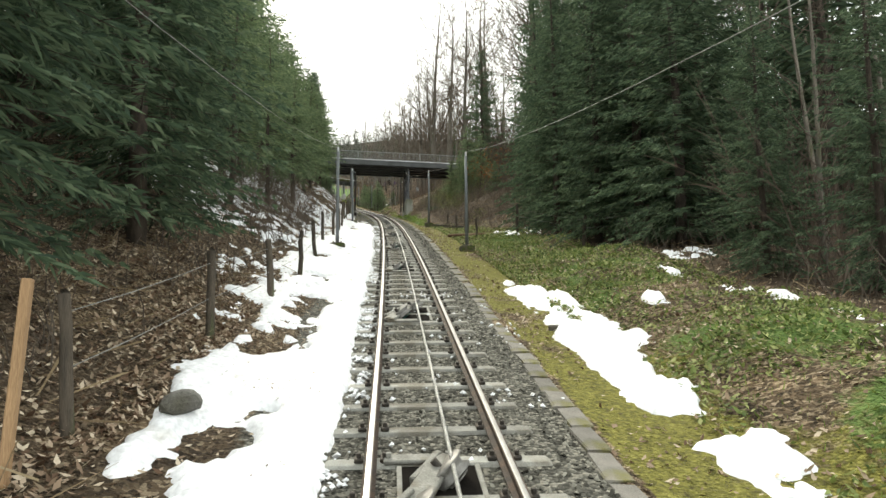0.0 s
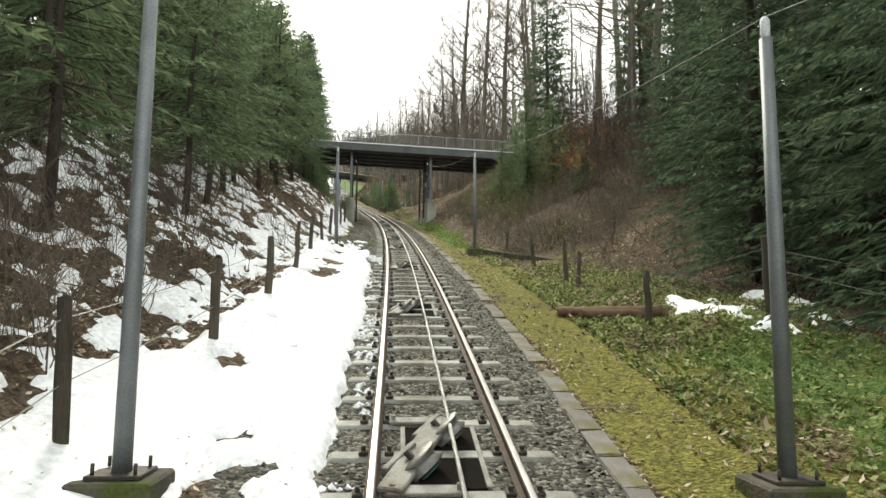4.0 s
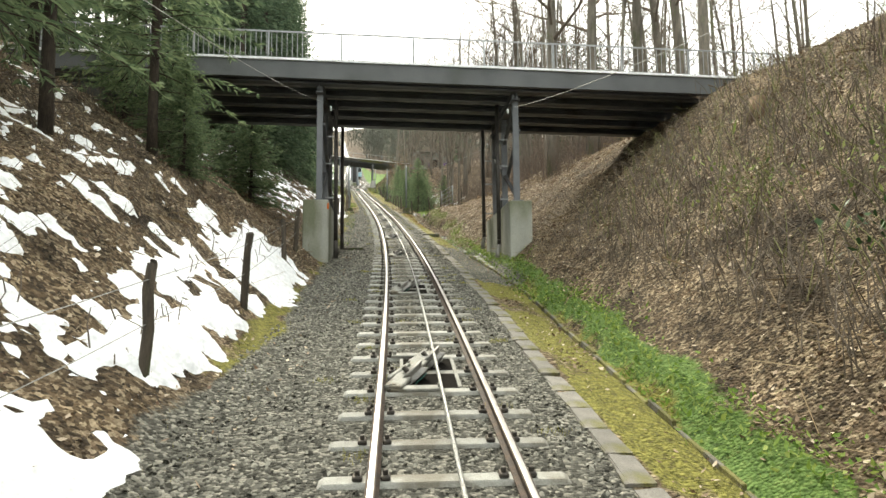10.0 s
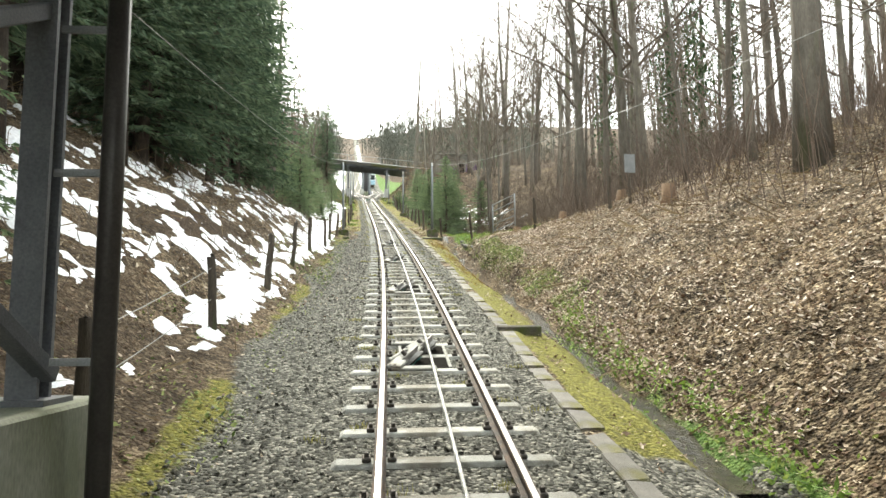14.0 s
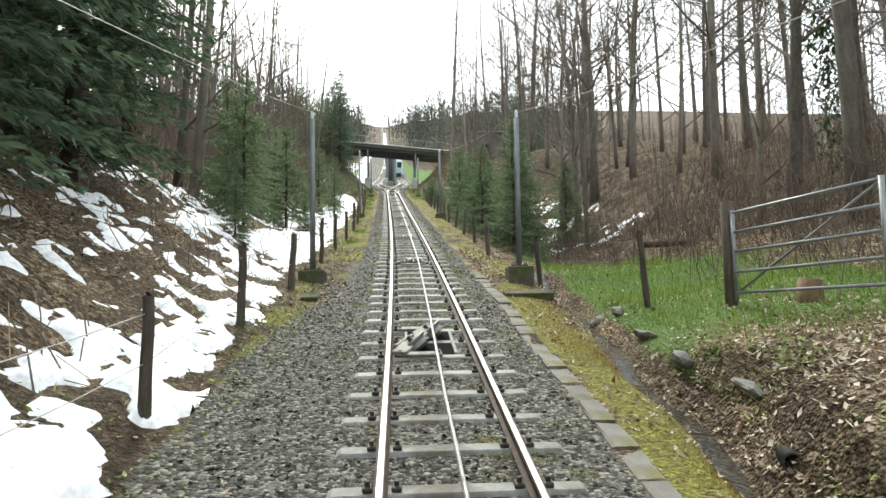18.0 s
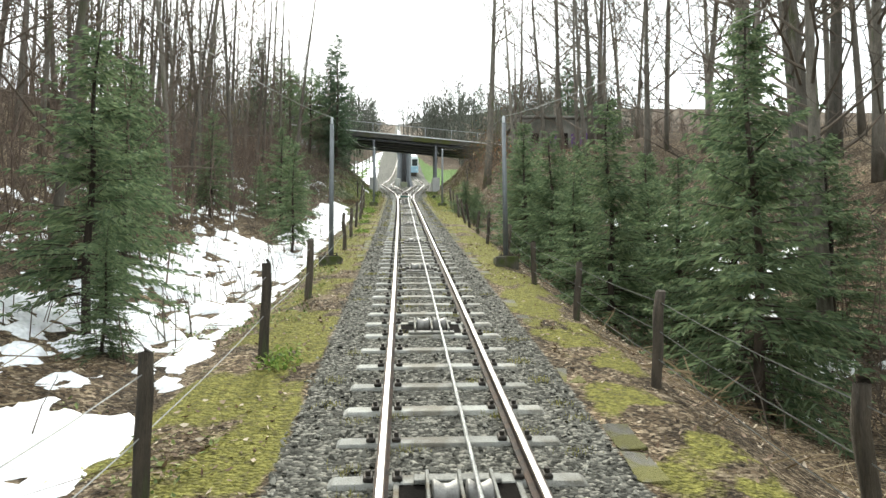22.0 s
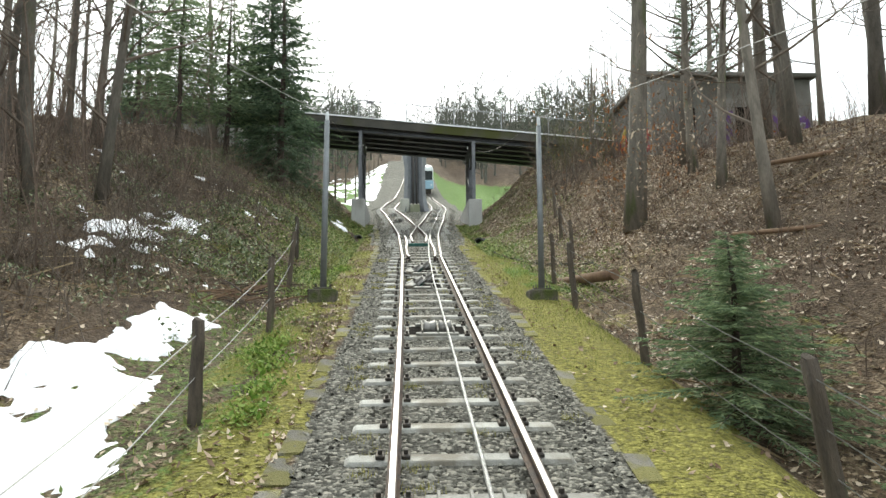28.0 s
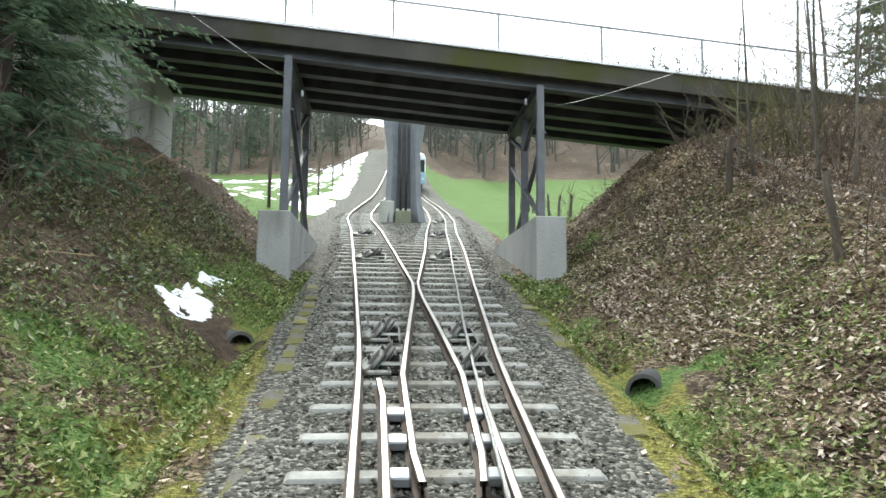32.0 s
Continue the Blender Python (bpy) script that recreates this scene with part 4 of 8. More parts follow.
def curve_roller():
    e = new("curve_roller")
    pit(e, -0.6, 0.6, -0.3, 0.3)
    # slanting carrier bar with its two tilted wheels
    bm = bmesh.new()
    beam(bm, (-0.4, -0.74, -0.09), (0.04, 0.58, -0.05), 0.19, 0.05, 0.012)
    part("carrier_bar", bm, M["roller_frame"], e, "rusty mossy slanting carrier bar")
    for k, (x, y) in enumerate(((0.03, 0.35), (-0.2, -0.3))):
        m = pose(x, y, -0.09, 0, 48, -14)
        sh = part("sheave", sheave_bm(), M["roller"], e, "tilted grooved steel wheel")
        sh.matrix_basis = m
        bm = bmesh.new()
        tube(bm, [(-0.13, 0, 0), (0.13, 0, 0)], 0.03, 8)
        part("axle", bm, M["iron"], sh)
        bm = bmesh.new()
        bmesh.ops.create_cone(bm, cap_ends=True, segments=16, radius1=0.145, radius2=0.15, depth=0.012, matrix=pose(0.082, 0, 0, 0, 90))
        part("liner", bm, M["grease"] if k else M["roller"], sh, "greasy green side plate" if k else "")
        bm = bmesh.new()
        beam(bm, (x - 0.24, y - 0.12, -0.1), (x - 0.02, y + 0.26, -0.05), 0.05, 0.08, 0.008)
        part("bearing_arm", bm, M["roller_frame"], e)
    for y in (-0.69, 0.69):
        bm = bmesh.new()
        box(bm, -0.42, 0.12, y - 0.07, y + 0.07, -0.128, -0.095, 0.008)
        for x in (-0.38, 0.08):
            box(bm, x - 0.02, x + 0.02, y - 0.02, y + 0.02, -0.1, -0.055, 0.004)
        part("base_plate", bm, M["roller_frame"], e)
    return tagged(e, "pair of tilted rope wheels on a slanting iron frame", "rope roller", "curve rollers")


def drum_roller():
    e = new("drum_roller")
    pit(e, -0.28, 0.28, -0.42, 0.42)
    for x in (-0.1, 0.12):
        bm = sheave_bm(0.12, 0.085)
        sh = part("drum", bm, M["roller"], e, "steel guide drum with flanges")
        sh.matrix_basis = pose(x, 0, -0.1)
        bm = bmesh.new()
        tube(bm, [(-0.12, 0, 0), (0.12, 0, 0)], 0.022, 8)
        part("axle", bm, M["iron"], sh)
    for x in (-0.21, 0.01, 0.23):
        bm = bmesh.new()
        box(bm, x - 0.012, x + 0.012, -0.33, 0.33, -0.14, -0.05, 0.004)
        part("bearing_plate", bm, M["roller_frame"], e)
    for y in (-0.31, 0.31):
        bm = bmesh.new()
        box(bm, -0.3, 0.3, y - 0.05, y + 0.05, -0.13, -0.095, 0.006)
        part("cross_bar", bm, M["roller_frame"], e)
    return tagged(e, "pair of upright rope drums in an iron cradle", "rope roller", "drum rollers")


def snap(s):
    """The nearest sleeper, or the middle of a bay."""
    return -2.5 + round((s + 2.5) / PITCH) * PITCH


CURVE_ROLLERS = (4.7, 11.0, 17.2, 23.6, 29.8, 36.0, 42.2, 48.2, 54.3, 60.6, 67.2, 74.2, 80.4, 86.4, 93.0, 144.6, 146.7)
DRUMS = (100.6, 106.2, 111.5, 116.8, 122.2, 128.4, 134.0, 139.8)
first = curve_roller()
first.matrix_basis = place(snap(4.7), 0, 0, 0, True)
for s in CURVE_ROLLERS[1:]:
    copy_thing(first, place(snap(s), 0, 0, 0, True))
for s, side in ((156.0, -1), (157.8, -1), (156.0, 1), (157.8, 1), (166, -1), (166, 1), (172, -1), (172, 1), (178, 1)):
    copy_thing(first, place(snap(s), side * 0.5 + 0.06 if s < 160 else loop_mid(s) + side * (loop_gap(s) / 2), 0, 0, True) @ (Matrix.Diagonal((0.62, 0.62, 1, 1)) if s < 160 else Matrix()))
drum = drum_roller()
drum.matrix_basis = place(snap(100.6) + PITCH / 2, 0, 0, 0, True)
for s in DRUMS[1:]:
    copy_thing(drum, place(snap(s) + PITCH / 2, 0, 0, 0, True))

# bright cross-bar that stays the switch rails
bm = bmesh.new()
box(bm, -0.34, 0.34, -0.035, 0.035, -0.11, -0.01, 0.01)
bar = part("tie_bar", bm, M["grease"])
bar.matrix_basis = place(152.35, 0.0, 0.0, 0, True)
tagged(bar, "dull teal tie bar across the switch", "tie bar")


# ---- kerbs ----
def kerb_block(seed, l, w, h, rough):
    rnd = random.Random(seed)
    bm = bmesh.new()
    box(bm, -w / 2, w / 2, -l / 2, l / 2, -h, 0, 0.012)
    for v in bm.verts:
        v.co += Vector((rnd.uniform(-rough, rough), rnd.uniform(-rough, rough), rnd.uniform(-rough, rough) * 0.6))
    me = bpy.data.meshes.new("kerb_stone")
    bm.to_mesh(me)
    bm.free()
    return me


kerb = tagged(new("kerb"), "row of pale kerb stones beside the ballast", "kerb", kind="structure")
blocks = [kerb_block(k, 0.545, 0.21, 0.3, 0.014) for k in range(4)]
sunk = [kerb_block(40 + k, 0.53, 0.2, 0.3, 0.03) for k in range(4)]
for b in blocks:
    b.materials.append(M["kerb"])
for b in sunk:
    b.materials.append(M["kerb_moss"])
for k in range(224):
    s = -4 + k * 0.56
    if 85 < s < 86.5:
        continue
    u = 1.345 + 0.0006 * max(0, s - 20) + 0.015 * math.sin(s)
    if s > 99 and random.random() < 0.2:
        continue
    share("kerb_stone", blocks[k % 4] if s < 99 else sunk[k % 4], kerb, place(s, u + random.uniform(-0.012, 0.012), -0.145 + random.uniform(-0.02, 0.015) - (0.022 if s > 99 else 0), random.uniform(-2.5, 2.5), True))
for side in (-1, 1):
    edge = tagged(new("mossy_kerb"), "sunken mossy edging stones along the ballast", "kerb", kind="structure")
    mossy = [kerb_block(20 + k, 0.52 + 0.04 * (k % 3), 0.2, 0.3, 0.022) for k in range(5)]
    for b in mossy:
        b.materials.append(M["kerb_moss"])
    for k in range(90):
        s = (118 if side < 0 else 122) + k * 0.58
        if s > 162:
            break
        edge_u = [1.42, 1.34, 1.35, 1.47, 1.7, 1.9] if side < 0 else [1.4, 1.32, 1.45, 1.75, 1.95, 2.1]
        u = side * float(np.interp(s, [118, 148, 151, 155, 160, 163], edge_u))
        bend = side * float(np.interp(s + 0.29, [118, 148, 151, 155, 160, 163], edge_u) - np.interp(s - 0.29, [118, 148, 151, 155, 160, 163], edge_u))
        if random.random() < (0.25 if s < 132 else 0.06):
            continue
        share("kerb_stone", mossy[k % 5], edge, place(s, u + random.uniform(-0.015, 0.015), -0.15 + random.uniform(-0.03, 0.004) - 0.008, random.uniform(-3, 3) - math.degrees(math.atan2(bend, 0.58)), True) @ pose(0, 0, 0, random.uniform(-2, 2), random.uniform(-3, 3)))


# ---- poles ----
def pole():
    e = new("line_pole")
    bm = bmesh.new()
    tube(bm, [(0, 0, 0.1), (0, 0, 1.7), (0, 0, 3.28)], [0.062, 0.055, 0.047], 12)
    part("shaft", bm, M["pole"], e)
    bm = bmesh.new()
    tube(bm, [(0, 0, 3.28), (0, 0, 3.3), (0, 0, 3.42), (0, 0, 3.45)], [0.03, 0.036, 0.036, 0.02], 10)
    part("insulator", bm, M["white_paint"], e, "white insulator cap")
    bm = bmesh.new()
    box(bm, -0.17, 0.17, -0.17, 0.17, 0.07, 0.1, 0.006)
    for x in (-0.13, 0.13):
        for y in (-0.13, 0.13):
            tube(bm, [(x, y, 0.1), (x, y, 0.17)], 0.012, 6)
    part("foot_plate", bm, M["iron"], e, "bolted iron foot plate")
    bm = bmesh.new()
    box(bm, -0.26, 0.26, -0.26, 0.26, -0.45, 0.07, 0.02)
    part("footing", bm, M["wall_stone"], e, "mossy concrete footing")
    return tagged(e, "slim grey steel pole on a concrete footing", "pole", "line poles")


POLES = [(22.9, -2.1, 0.0), (23.0, 2.36, -0.1), (41.4, -2.23, -0.05), (41.4, 2.48, -0.1), (98.0, -2.14, 0.0), (98.0, 2.16, 0.05), (118.6, -2.05, -0.1), (118.2, 2.05, -0.05), (142.8, -1.97, -0.05), (142.9, 2.13, -0.1)]
first = pole()
first.matrix_basis = place(POLES[0][0], POLES[0][1], POLES[0][2])
for s, u, v in POLES[1:]:
    copy_thing(first, place(s, u, v, random.uniform(-3, 3)) @ pose(0, 0, 0, random.uniform(-0.8, 0.8), random.uniform(-0.8, 0.8)))


def sagging(points, sag, n=10):
    out = []
    for a, b in zip(points, points[1:]):
        p, q = Vector(W(*a)), Vector(W(*b))
        for i in range(n):
            t = i / n
            out.append(p.lerp(q, t) - Vector((0, 0, sag * 4 * t * (1 - t) * (p - q).length / 20)))
    return out + [Vector(W(*points[-1]))]


for side, pts in ((-1, [(-3, -2.1, 3.6), (22.9, -2.1, 3.42), (41.4, -2.23, 3.4), (64.7, -2.2, 4.3)]), (1, [(-3, 2.5, 3.7), (23.0, 2.36, 3.35), (41.4, 2.48, 3.35), (64.7, 2.8, 4.2)]),
                  (-1, [(69.0, -2.2, 3.3), (98.0, -2.14, 3.42), (118.6, -2.05, 3.35), (142.8, -1.97, 3.4), (162.4, -2.4, 3.9)]), (1, [(69.0, 2.8, 3.3), (98, 2.16, 3.45), (118.2, 2.05, 3.4), (142.9, 2.13, 3.35), (162.6, 3.1, 3.6)])):
    bm = bmesh.new()
    tube(bm, sagging(pts, 0.28), 0.0045, 4, False)
    tagged(part("overhead_wire", bm, M["wire"]), "thin signal wire strung between the poles", "wire")


# ---- fences ----
def post_mesh(seed, h, r):
    rnd = random.Random(seed)
    bm = bmesh.new()
    tube(bm, [(rnd.uniform(-0.015, 0.015), rnd.uniform(-0.015, 0.015), z * h) for z in (-0.25, 0.05, 0.4, 0.75, 0.985, 1.0)], [r * 1.08, r * 1.05, r, r * 0.98, r * 0.95, r * 0.8], 9)
    for v in bm.verts:
        v.co.x += rnd.uniform(-0.006, 0.006)
        v.co.y += rnd.uniform(-0.006, 0.006)
    me = bpy.data.meshes.new("post")
    bm.to_mesh(me)
    bm.free()
    me.materials.append(M["post"])
    return me


post_meshes = [post_mesh(k, 1.1, 0.05 + 0.006 * (k % 3)) for k in range(5)]


def fence(posts, label, wires=(0.45, 0.85), lean=4):
    e = tagged(new("fence"), label, "fence")
    tops = []
    for k, (s, u, h) in enumerate(posts):
        lx, ly = random.uniform(-lean, lean), random.uniform(-lean, lean)
        m = place(s, u, on_ground(s, u), random.uniform(0, 90)) @ pose(0, 0, 0, lx, ly) @ Matrix.Diagonal((1, 1, h / 1.1, 1))
        share("post", post_meshes[k % 5], e, m)
        tops.append([m @ Vector((0, 0, w * 1.1)) for w in wires])
    for i in range(len(wires)):
        bm = bmesh.new()
        line = []
        for a, b in zip(tops, tops[1:]):
            for t in (0, 0.33, 0.66):
                line.append(a[i].lerp(b[i], t) - Vector((0, 0, 0.1 * t * (1 - t))))
        tube(bm, line + [tops[-1][i]], 0.0055, 3, False)
        part("wire", bm, M["wire"], e)
    return e


fence([(5.2, -2.85, 1.1), (8.7, -2.7, 1.15), (12.1, -2.5, 1.05), (15.3, -2.4, 1.0), (19, -2.45, 1.05), (23.2, -2.62, 1.1), (26.5, -2.5, 1.05), (29.9, -2.48, 1.05), (33.6, -2.55, 1.1), (37.8, -2.72, 1.05), (41.6, -2.72, 1.0), (45.4, -2.75, 1.05), (48.9, -2.72, 1.1), (52.9, -2.68, 1.05), (56.6, -2.6, 1.1), (61.1, -2.7, 0.95), (63.2, -2.75, 1.0)],
      "old wooden posts with sagging wire along the bank")
fence([(70.5, -2.75, 1.0), (74.5, -2.8, 1.05), (78.4, -2.75, 1.05), (82.1, -2.75, 1.1), (86.5, -2.76, 1.05), (89.7, -2.5, 1.05), (93.3, -2.55, 1.1), (96.8, -2.4, 1.05), (100.7, -2.25, 1.08), (104.3, -2.2, 1.05), (107.0, -2.05, 1.0), (110.4, -1.98, 1.12), (114.2, -1.98, 1.0), (121.3, -1.95, 1.0), (124.9, -2.04, 0.95), (128.6, -2.12, 0.98), (132.6, -2.2, 1.0), (136.5, -2.34, 0.95), (140.3, -2.44, 1.12), (144.0, -2.8, 1.2), (147.3, -3.17, 1.1)],
      "dark weathered fence posts with wire along the track")
fence([(17.5, 6.6, 1.1), (21, 5.9, 1.0), (28.1, 5.2, 1.2), (28.5, 3.5, 0.8)], "weathered posts with wire at the edge of the wood", (0.6, 0.85))
fence([(33.3, 3.75, 0.85), (34.5, 3.8, 1.0), (38.1, 3.8, 0.9), (41.9, 3.7, 0.8)], "short weathered posts with wire beside the stone wall", (0.5, 0.85))
fence([(94.5, 3.57, 1.2), (98.3, 2.66, 1.05), (102.6, 2.16, 1.15), (106.2, 2.24, 1.05), (109.4, 2.22, 1.0), (112.7, 2.26, 0.9), (116.0, 2.27, 0.85), (119.9, 2.35, 0.9), (123.3, 2.28, 1.0), (126.7, 2.36, 0.8), (128.9, 2.3, 0.95), (131.0, 2.32, 1.0), (134.5, 2.38, 1.1), (138.5, 2.53, 1.16), (142.3, 2.62, 1.25), (145.1, 2.86, 1.15)],
      "leaning weathered posts with three wires beside the hollow", (0.3, 0.58, 0.88), 8)
fence([(147.5, 3.9, 1.0), (150.5, 4.3, 1.0), (153.4, 4.8, 1.1), (156.4, 5.1, 1.15), (160, 5.6, 1.0)], "wooden posts with wire on the leaf slope", (0.5, 0.85), 6)
e = tagged(new("fence"), "two pasture posts with wire by the field gate", "fence")
for k, (s, u) in enumerate(((88.5, 4.9), (84.5, 6.2))):
    share("post", post_meshes[k], e, place(s, u, on_ground(s, u)) @ pose(0, 0, 0, 3, -2))
bm = bmesh.new()
beam(bm, (-0.05, 0, -0.3), (0.03, 0.02, 1.35), 0.11, 0.06, 0.008)
tagged(part("timber_post", bm, M["post_new"]), "fresh light-brown timber post", "post").matrix_basis = place(4.3, -2.79, on_ground(4.3, -2.79, -0.02))


def gate():
    e = tagged(new("field_gate"), "grey tubular field gate standing open on the meadow", "gate")
    for x in (0, 2.4):
        bm = bmesh.new()
        tube(bm, [(x, 0, 0), (x, 0, 1.25)], 0.03, 8)
        part("upright", bm, M["rail_guard"], e)
    for z in (0.12, 0.4, 0.68, 0.95, 1.22):
        bm = bmesh.new()
        tube(bm, [(0, 0, z), (2.4, 0, z)], 0.02, 8)
        part("rung", bm, M["rail_guard"], e)
    bm = bmesh.new()
    tube(bm, [(0, 0.02, 0.12), (2.4, 0.02, 1.22)], 0.016, 6)
    part("brace", bm, M["rail_guard"], e)
    bm = bmesh.new()
    tube(bm, [(-0.12, 0, -0.3), (-0.12, 0, 1.4)], 0.08, 8)
    part("gate_post", bm, M["post"], e)
    return e


gate().matrix_basis = place(92.85, 4.2, on_ground(92.8, 4.2, 0.06), -80)


# ---- bridges ----
def base_z(s):
    return float(at_line(s)[0][2])


def i_beam(bm, a, b, w, h, t=0.03):
    """A girder along the line a to b with top and bottom flanges; a, b lie on its top."""
    a, b = Vector(a), Vector(b)
    d = b - a
    x = d.normalized()
    up = Vector((0, 0, 1)) if abs(x.z) < 0.9 else Vector((0, 1, 0))
    y = up.cross(x).normalized()
    z = x.cross(y)
    k = t / 2
    prof = [(-w / 2, 0), (-w / 2, -t), (-k, -t), (-k, -h + t), (-w / 2, -h + t), (-w / 2, -h), (w / 2, -h), (w / 2, -h + t), (k, -h + t), (k, -t), (w / 2, -t), (w / 2, 0)]
    ends = [[bm.verts.new(o + y * p + z * q) for p, q in prof] for o in (a, b)]
    n = len(prof)
    for i in range(n):
        bm.faces.new((ends[0][i], ends[0][(i + 1) % n], ends[1][(i + 1) % n], ends[1][i]))
    for g, e in ((ends[0], -1), (ends[1], 1)):
        for q in ((0, 1, 10, 11), (1, 2, 9, 10), (2, 3, 8, 9), (4, 5, 6, 7), (3, 4, 7, 8)):
            bm.faces.new([g[i] for i in q])
    bmesh.ops.recalc_face_normals(bm, faces=bm.faces)


def bridge(s0, s1, u0, u1, top, tilt, fascia_m, fascia_h, beam_h, beams, blocks, block_m, block_top, cols, label, rail_h, mesh_rail, block_y=0.35, col_y=0.55):
    """A road bridge: slab, fascia, girders, trestle columns on concrete blocks, railing. Heights above rail height at s0."""
    e = tagged(new("road_bridge"), label, "bridge")
    e.matrix_basis = place(s0, 0, 0)
    inv = e.matrix_basis.inverted()
    L = s1 - s0

    def zt(u):
        return top + tilt * u

    def slab(name, y0, y1, za, zb, m, lab="", bev=0.02):
        bm = bmesh.new()
        vs = box(bm, u0, u1, y0, y1, 0, 1, bev)
        for v in bm.verts:
            v.co.z = zt(v.co.x) + (za if v.co.z < 0.5 else zb)
        return part(name, bm, m, e, lab)

    slab("deck", 0.145, L - 0.145, -0.32, -0.1, M["concrete_new"], "road slab with stained soffit")
    slab("fascia", 0, 0.14, -fascia_h, 0, fascia_m, "long edge beam")
    slab("fascia", L - 0.14, L, -fascia_h, 0, fascia_m, "long edge beam")
    slab("coping", -0.05, 0.2, 0.003, 0.06, M["snow"], "thin strip of snow along the edge", 0.01)
    for k in range(beams):
        y = 0.35 + (L - 0.7) * k / (beams - 1)
        bm = bmesh.new()
        i_beam(bm, (u0 + 0.1, y, zt(u0) - 0.33), (u1 - 0.1, y, zt(u1) - 0.33), 0.26, beam_h)
        part("girder", bm, M["girder"], e, "dark steel girder")
    # blocks and columns
    rise = (base_z(s1) - base_z(s0)) / L
    for (ua, ub), cu in zip(blocks, cols):
        bm = bmesh.new()
        box(bm, ua, ub, block_y, L - 0.15, -0.9, block_top, 0.02)
        part("pier_block", bm, block_m, e, "rain-streaked concrete pier block")
        ys = [col_y + (L - 0.6 - col_y) * k / 2 for k in range(3)]
        for y in ys:
            bm = bmesh.new()
            i_beam(bm, (cu, y + 0.08, block_top + 0.03), (cu, y + 0.08, zt(cu) - 0.3 - beam_h), 0.16, 0.16, 0.03)
            box(bm, cu - 0.16, cu + 0.16, y - 0.16, y + 0.16, block_top, block_top + 0.03)
            part("column", bm, M["column"], e, "grey steel column")
        bm = bmesh.new()
        i_beam(bm, (cu, 0.3, zt(cu) - 0.3 - beam_h + 0.005), (cu, L - 0.3, zt(cu) - 0.3 - beam_h + 0.005), 0.22, 0.26)
        part("cap_beam", bm, M["girder"], e)
        zb, za = block_top + 0.15, zt(cu) - 0.35 - beam_h - 0.25
        zc = zb + 0.72 * (za - zb)
        for ya, yb in ((ys[0], ys[2]),):
            for p, q in (((cu, ya, zb), (cu, yb, zc)), ((cu + 0.1, ya, zc), (cu + 0.1, yb, zb)), ((cu, ys[1], zc), (cu, ys[0], za)), ((cu, ys[1], zc), (cu, ys[2], za))):
                bm = bmesh.new()
                beam(bm, p, q, 0.1, 0.09, 0.008)
                part("cross_brace", bm, M["girder"], e)
    # railing
    for y in (0.1, L - 0.1):
        n = int((u1 - u0) / (1.9 if mesh_rail else 2.4))
        g = part("railing", rail_bars(u0 + 0.3, u1 - 0.3, y, zt, rail_h, mesh_rail), M["rail_guard"], e, "grey metal railing")
        for k in range(n + 1):
            u = u0 + 0.3 + (u1 - u0 - 0.6) * k / n
            bm = bmesh.new()
            box(bm, u - 0.025, u + 0.025, y - 0.02, y + 0.02, zt(u) + 0.0, zt(u) + rail_h, 0.004)
            part("railing_post", bm, M["rail_guard"], g)
        if mesh_rail and y < 1:
            bars = int((u1 - u0 - 0.6) / 0.14)
            me = bpy.data.meshes.new("baluster")
            bm = bmesh.new()
            box(bm, -0.008, 0.008, -0.008, 0.008, 0.08, rail_h - 0.02)
            bm.to_mesh(me)
            bm.free()
            me.materials.append(M["rail_guard"])
            for k in range(bars):
                u = u0 + 0.37 + k * 0.14
                share("baluster", me, g, Matrix.Translation((u, y, zt(u))))
    return e


def rail_bars(u0, u1, y, zt, h, mesh_rail):
    bm = bmesh.new()
    for z in ((h,) if not mesh_rail else (h, 0.1)):
        beam(bm, (u0, y, zt(u0) + z), (u1, y, zt(u1) + z), 0.045, 0.035)
    return bm


b1 = bridge(64.7, 69.5, -12, 12.5, 5.4, -0.02, M["fascia"], 0.48, 0.2, 5, ((-2.79, -2.1), (2.93, 3.57)), M["concrete"], 1.68, (-2.36, 3.18), "low steel road bridge on concrete blocks across the cutting", 0.85, True)
for ua, ub in ((-12.6, -8.2), (9.3, 13)):
    bm = bmesh.new()
    box(bm, ua, ub, 0.3, 4.5, 1.2, 4.85, 0.03)
    part("abutment", bm, M["concrete_dark"], b1, "dark concrete abutment in the bank")
# drain pipes on the blocks
for u, s, side in ((-1.96, 66.0, -1), (-1.94, 68.8, -1), (2.8, 66.1, 1), (2.78, 68.9, 1)):
    y, z0 = s - 64.7, base_z(s) - base_z(64.7)
    bm = bmesh.new()
    tube(bm, [(u, y, z0 + 0.25), (u, y, 4.75)], 0.06, 10)
    p = part("drain_pipe", bm, M["pipe"], b1, "dark rainwater pipe")
    bm = bmesh.new()
    pts = [(u, y, z0 + 0.42), (u, y, z0 + 0.26), (u - 0.06, y - 0.1, z0 + 0.08), (u - 0.08, y - 0.16, z0 - 0.1)] if side > 0 else [(u, y, z0 + 0.4), (u, y, z0 - 0.1)]
    tube(bm, pts, 0.066, 10)
    part("pipe_shoe", bm, M["zinc"] if side > 0 else M["pipe"], p)
    for z in (1.9, 2.9, 3.7):
        bm = bmesh.new()
        beam(bm, (u, y, z), (u + side * 0.3, y, z), 0.02, 0.04)
        part("pipe_bracket", bm, M["rail_guard"], p)
bm = bmesh.new()
box(bm, -2.13, -2.088, 0.338, 0.39, 1.42, 1.58)
part("paint_mark", bm, M["orange"], b1, "orange survey mark")
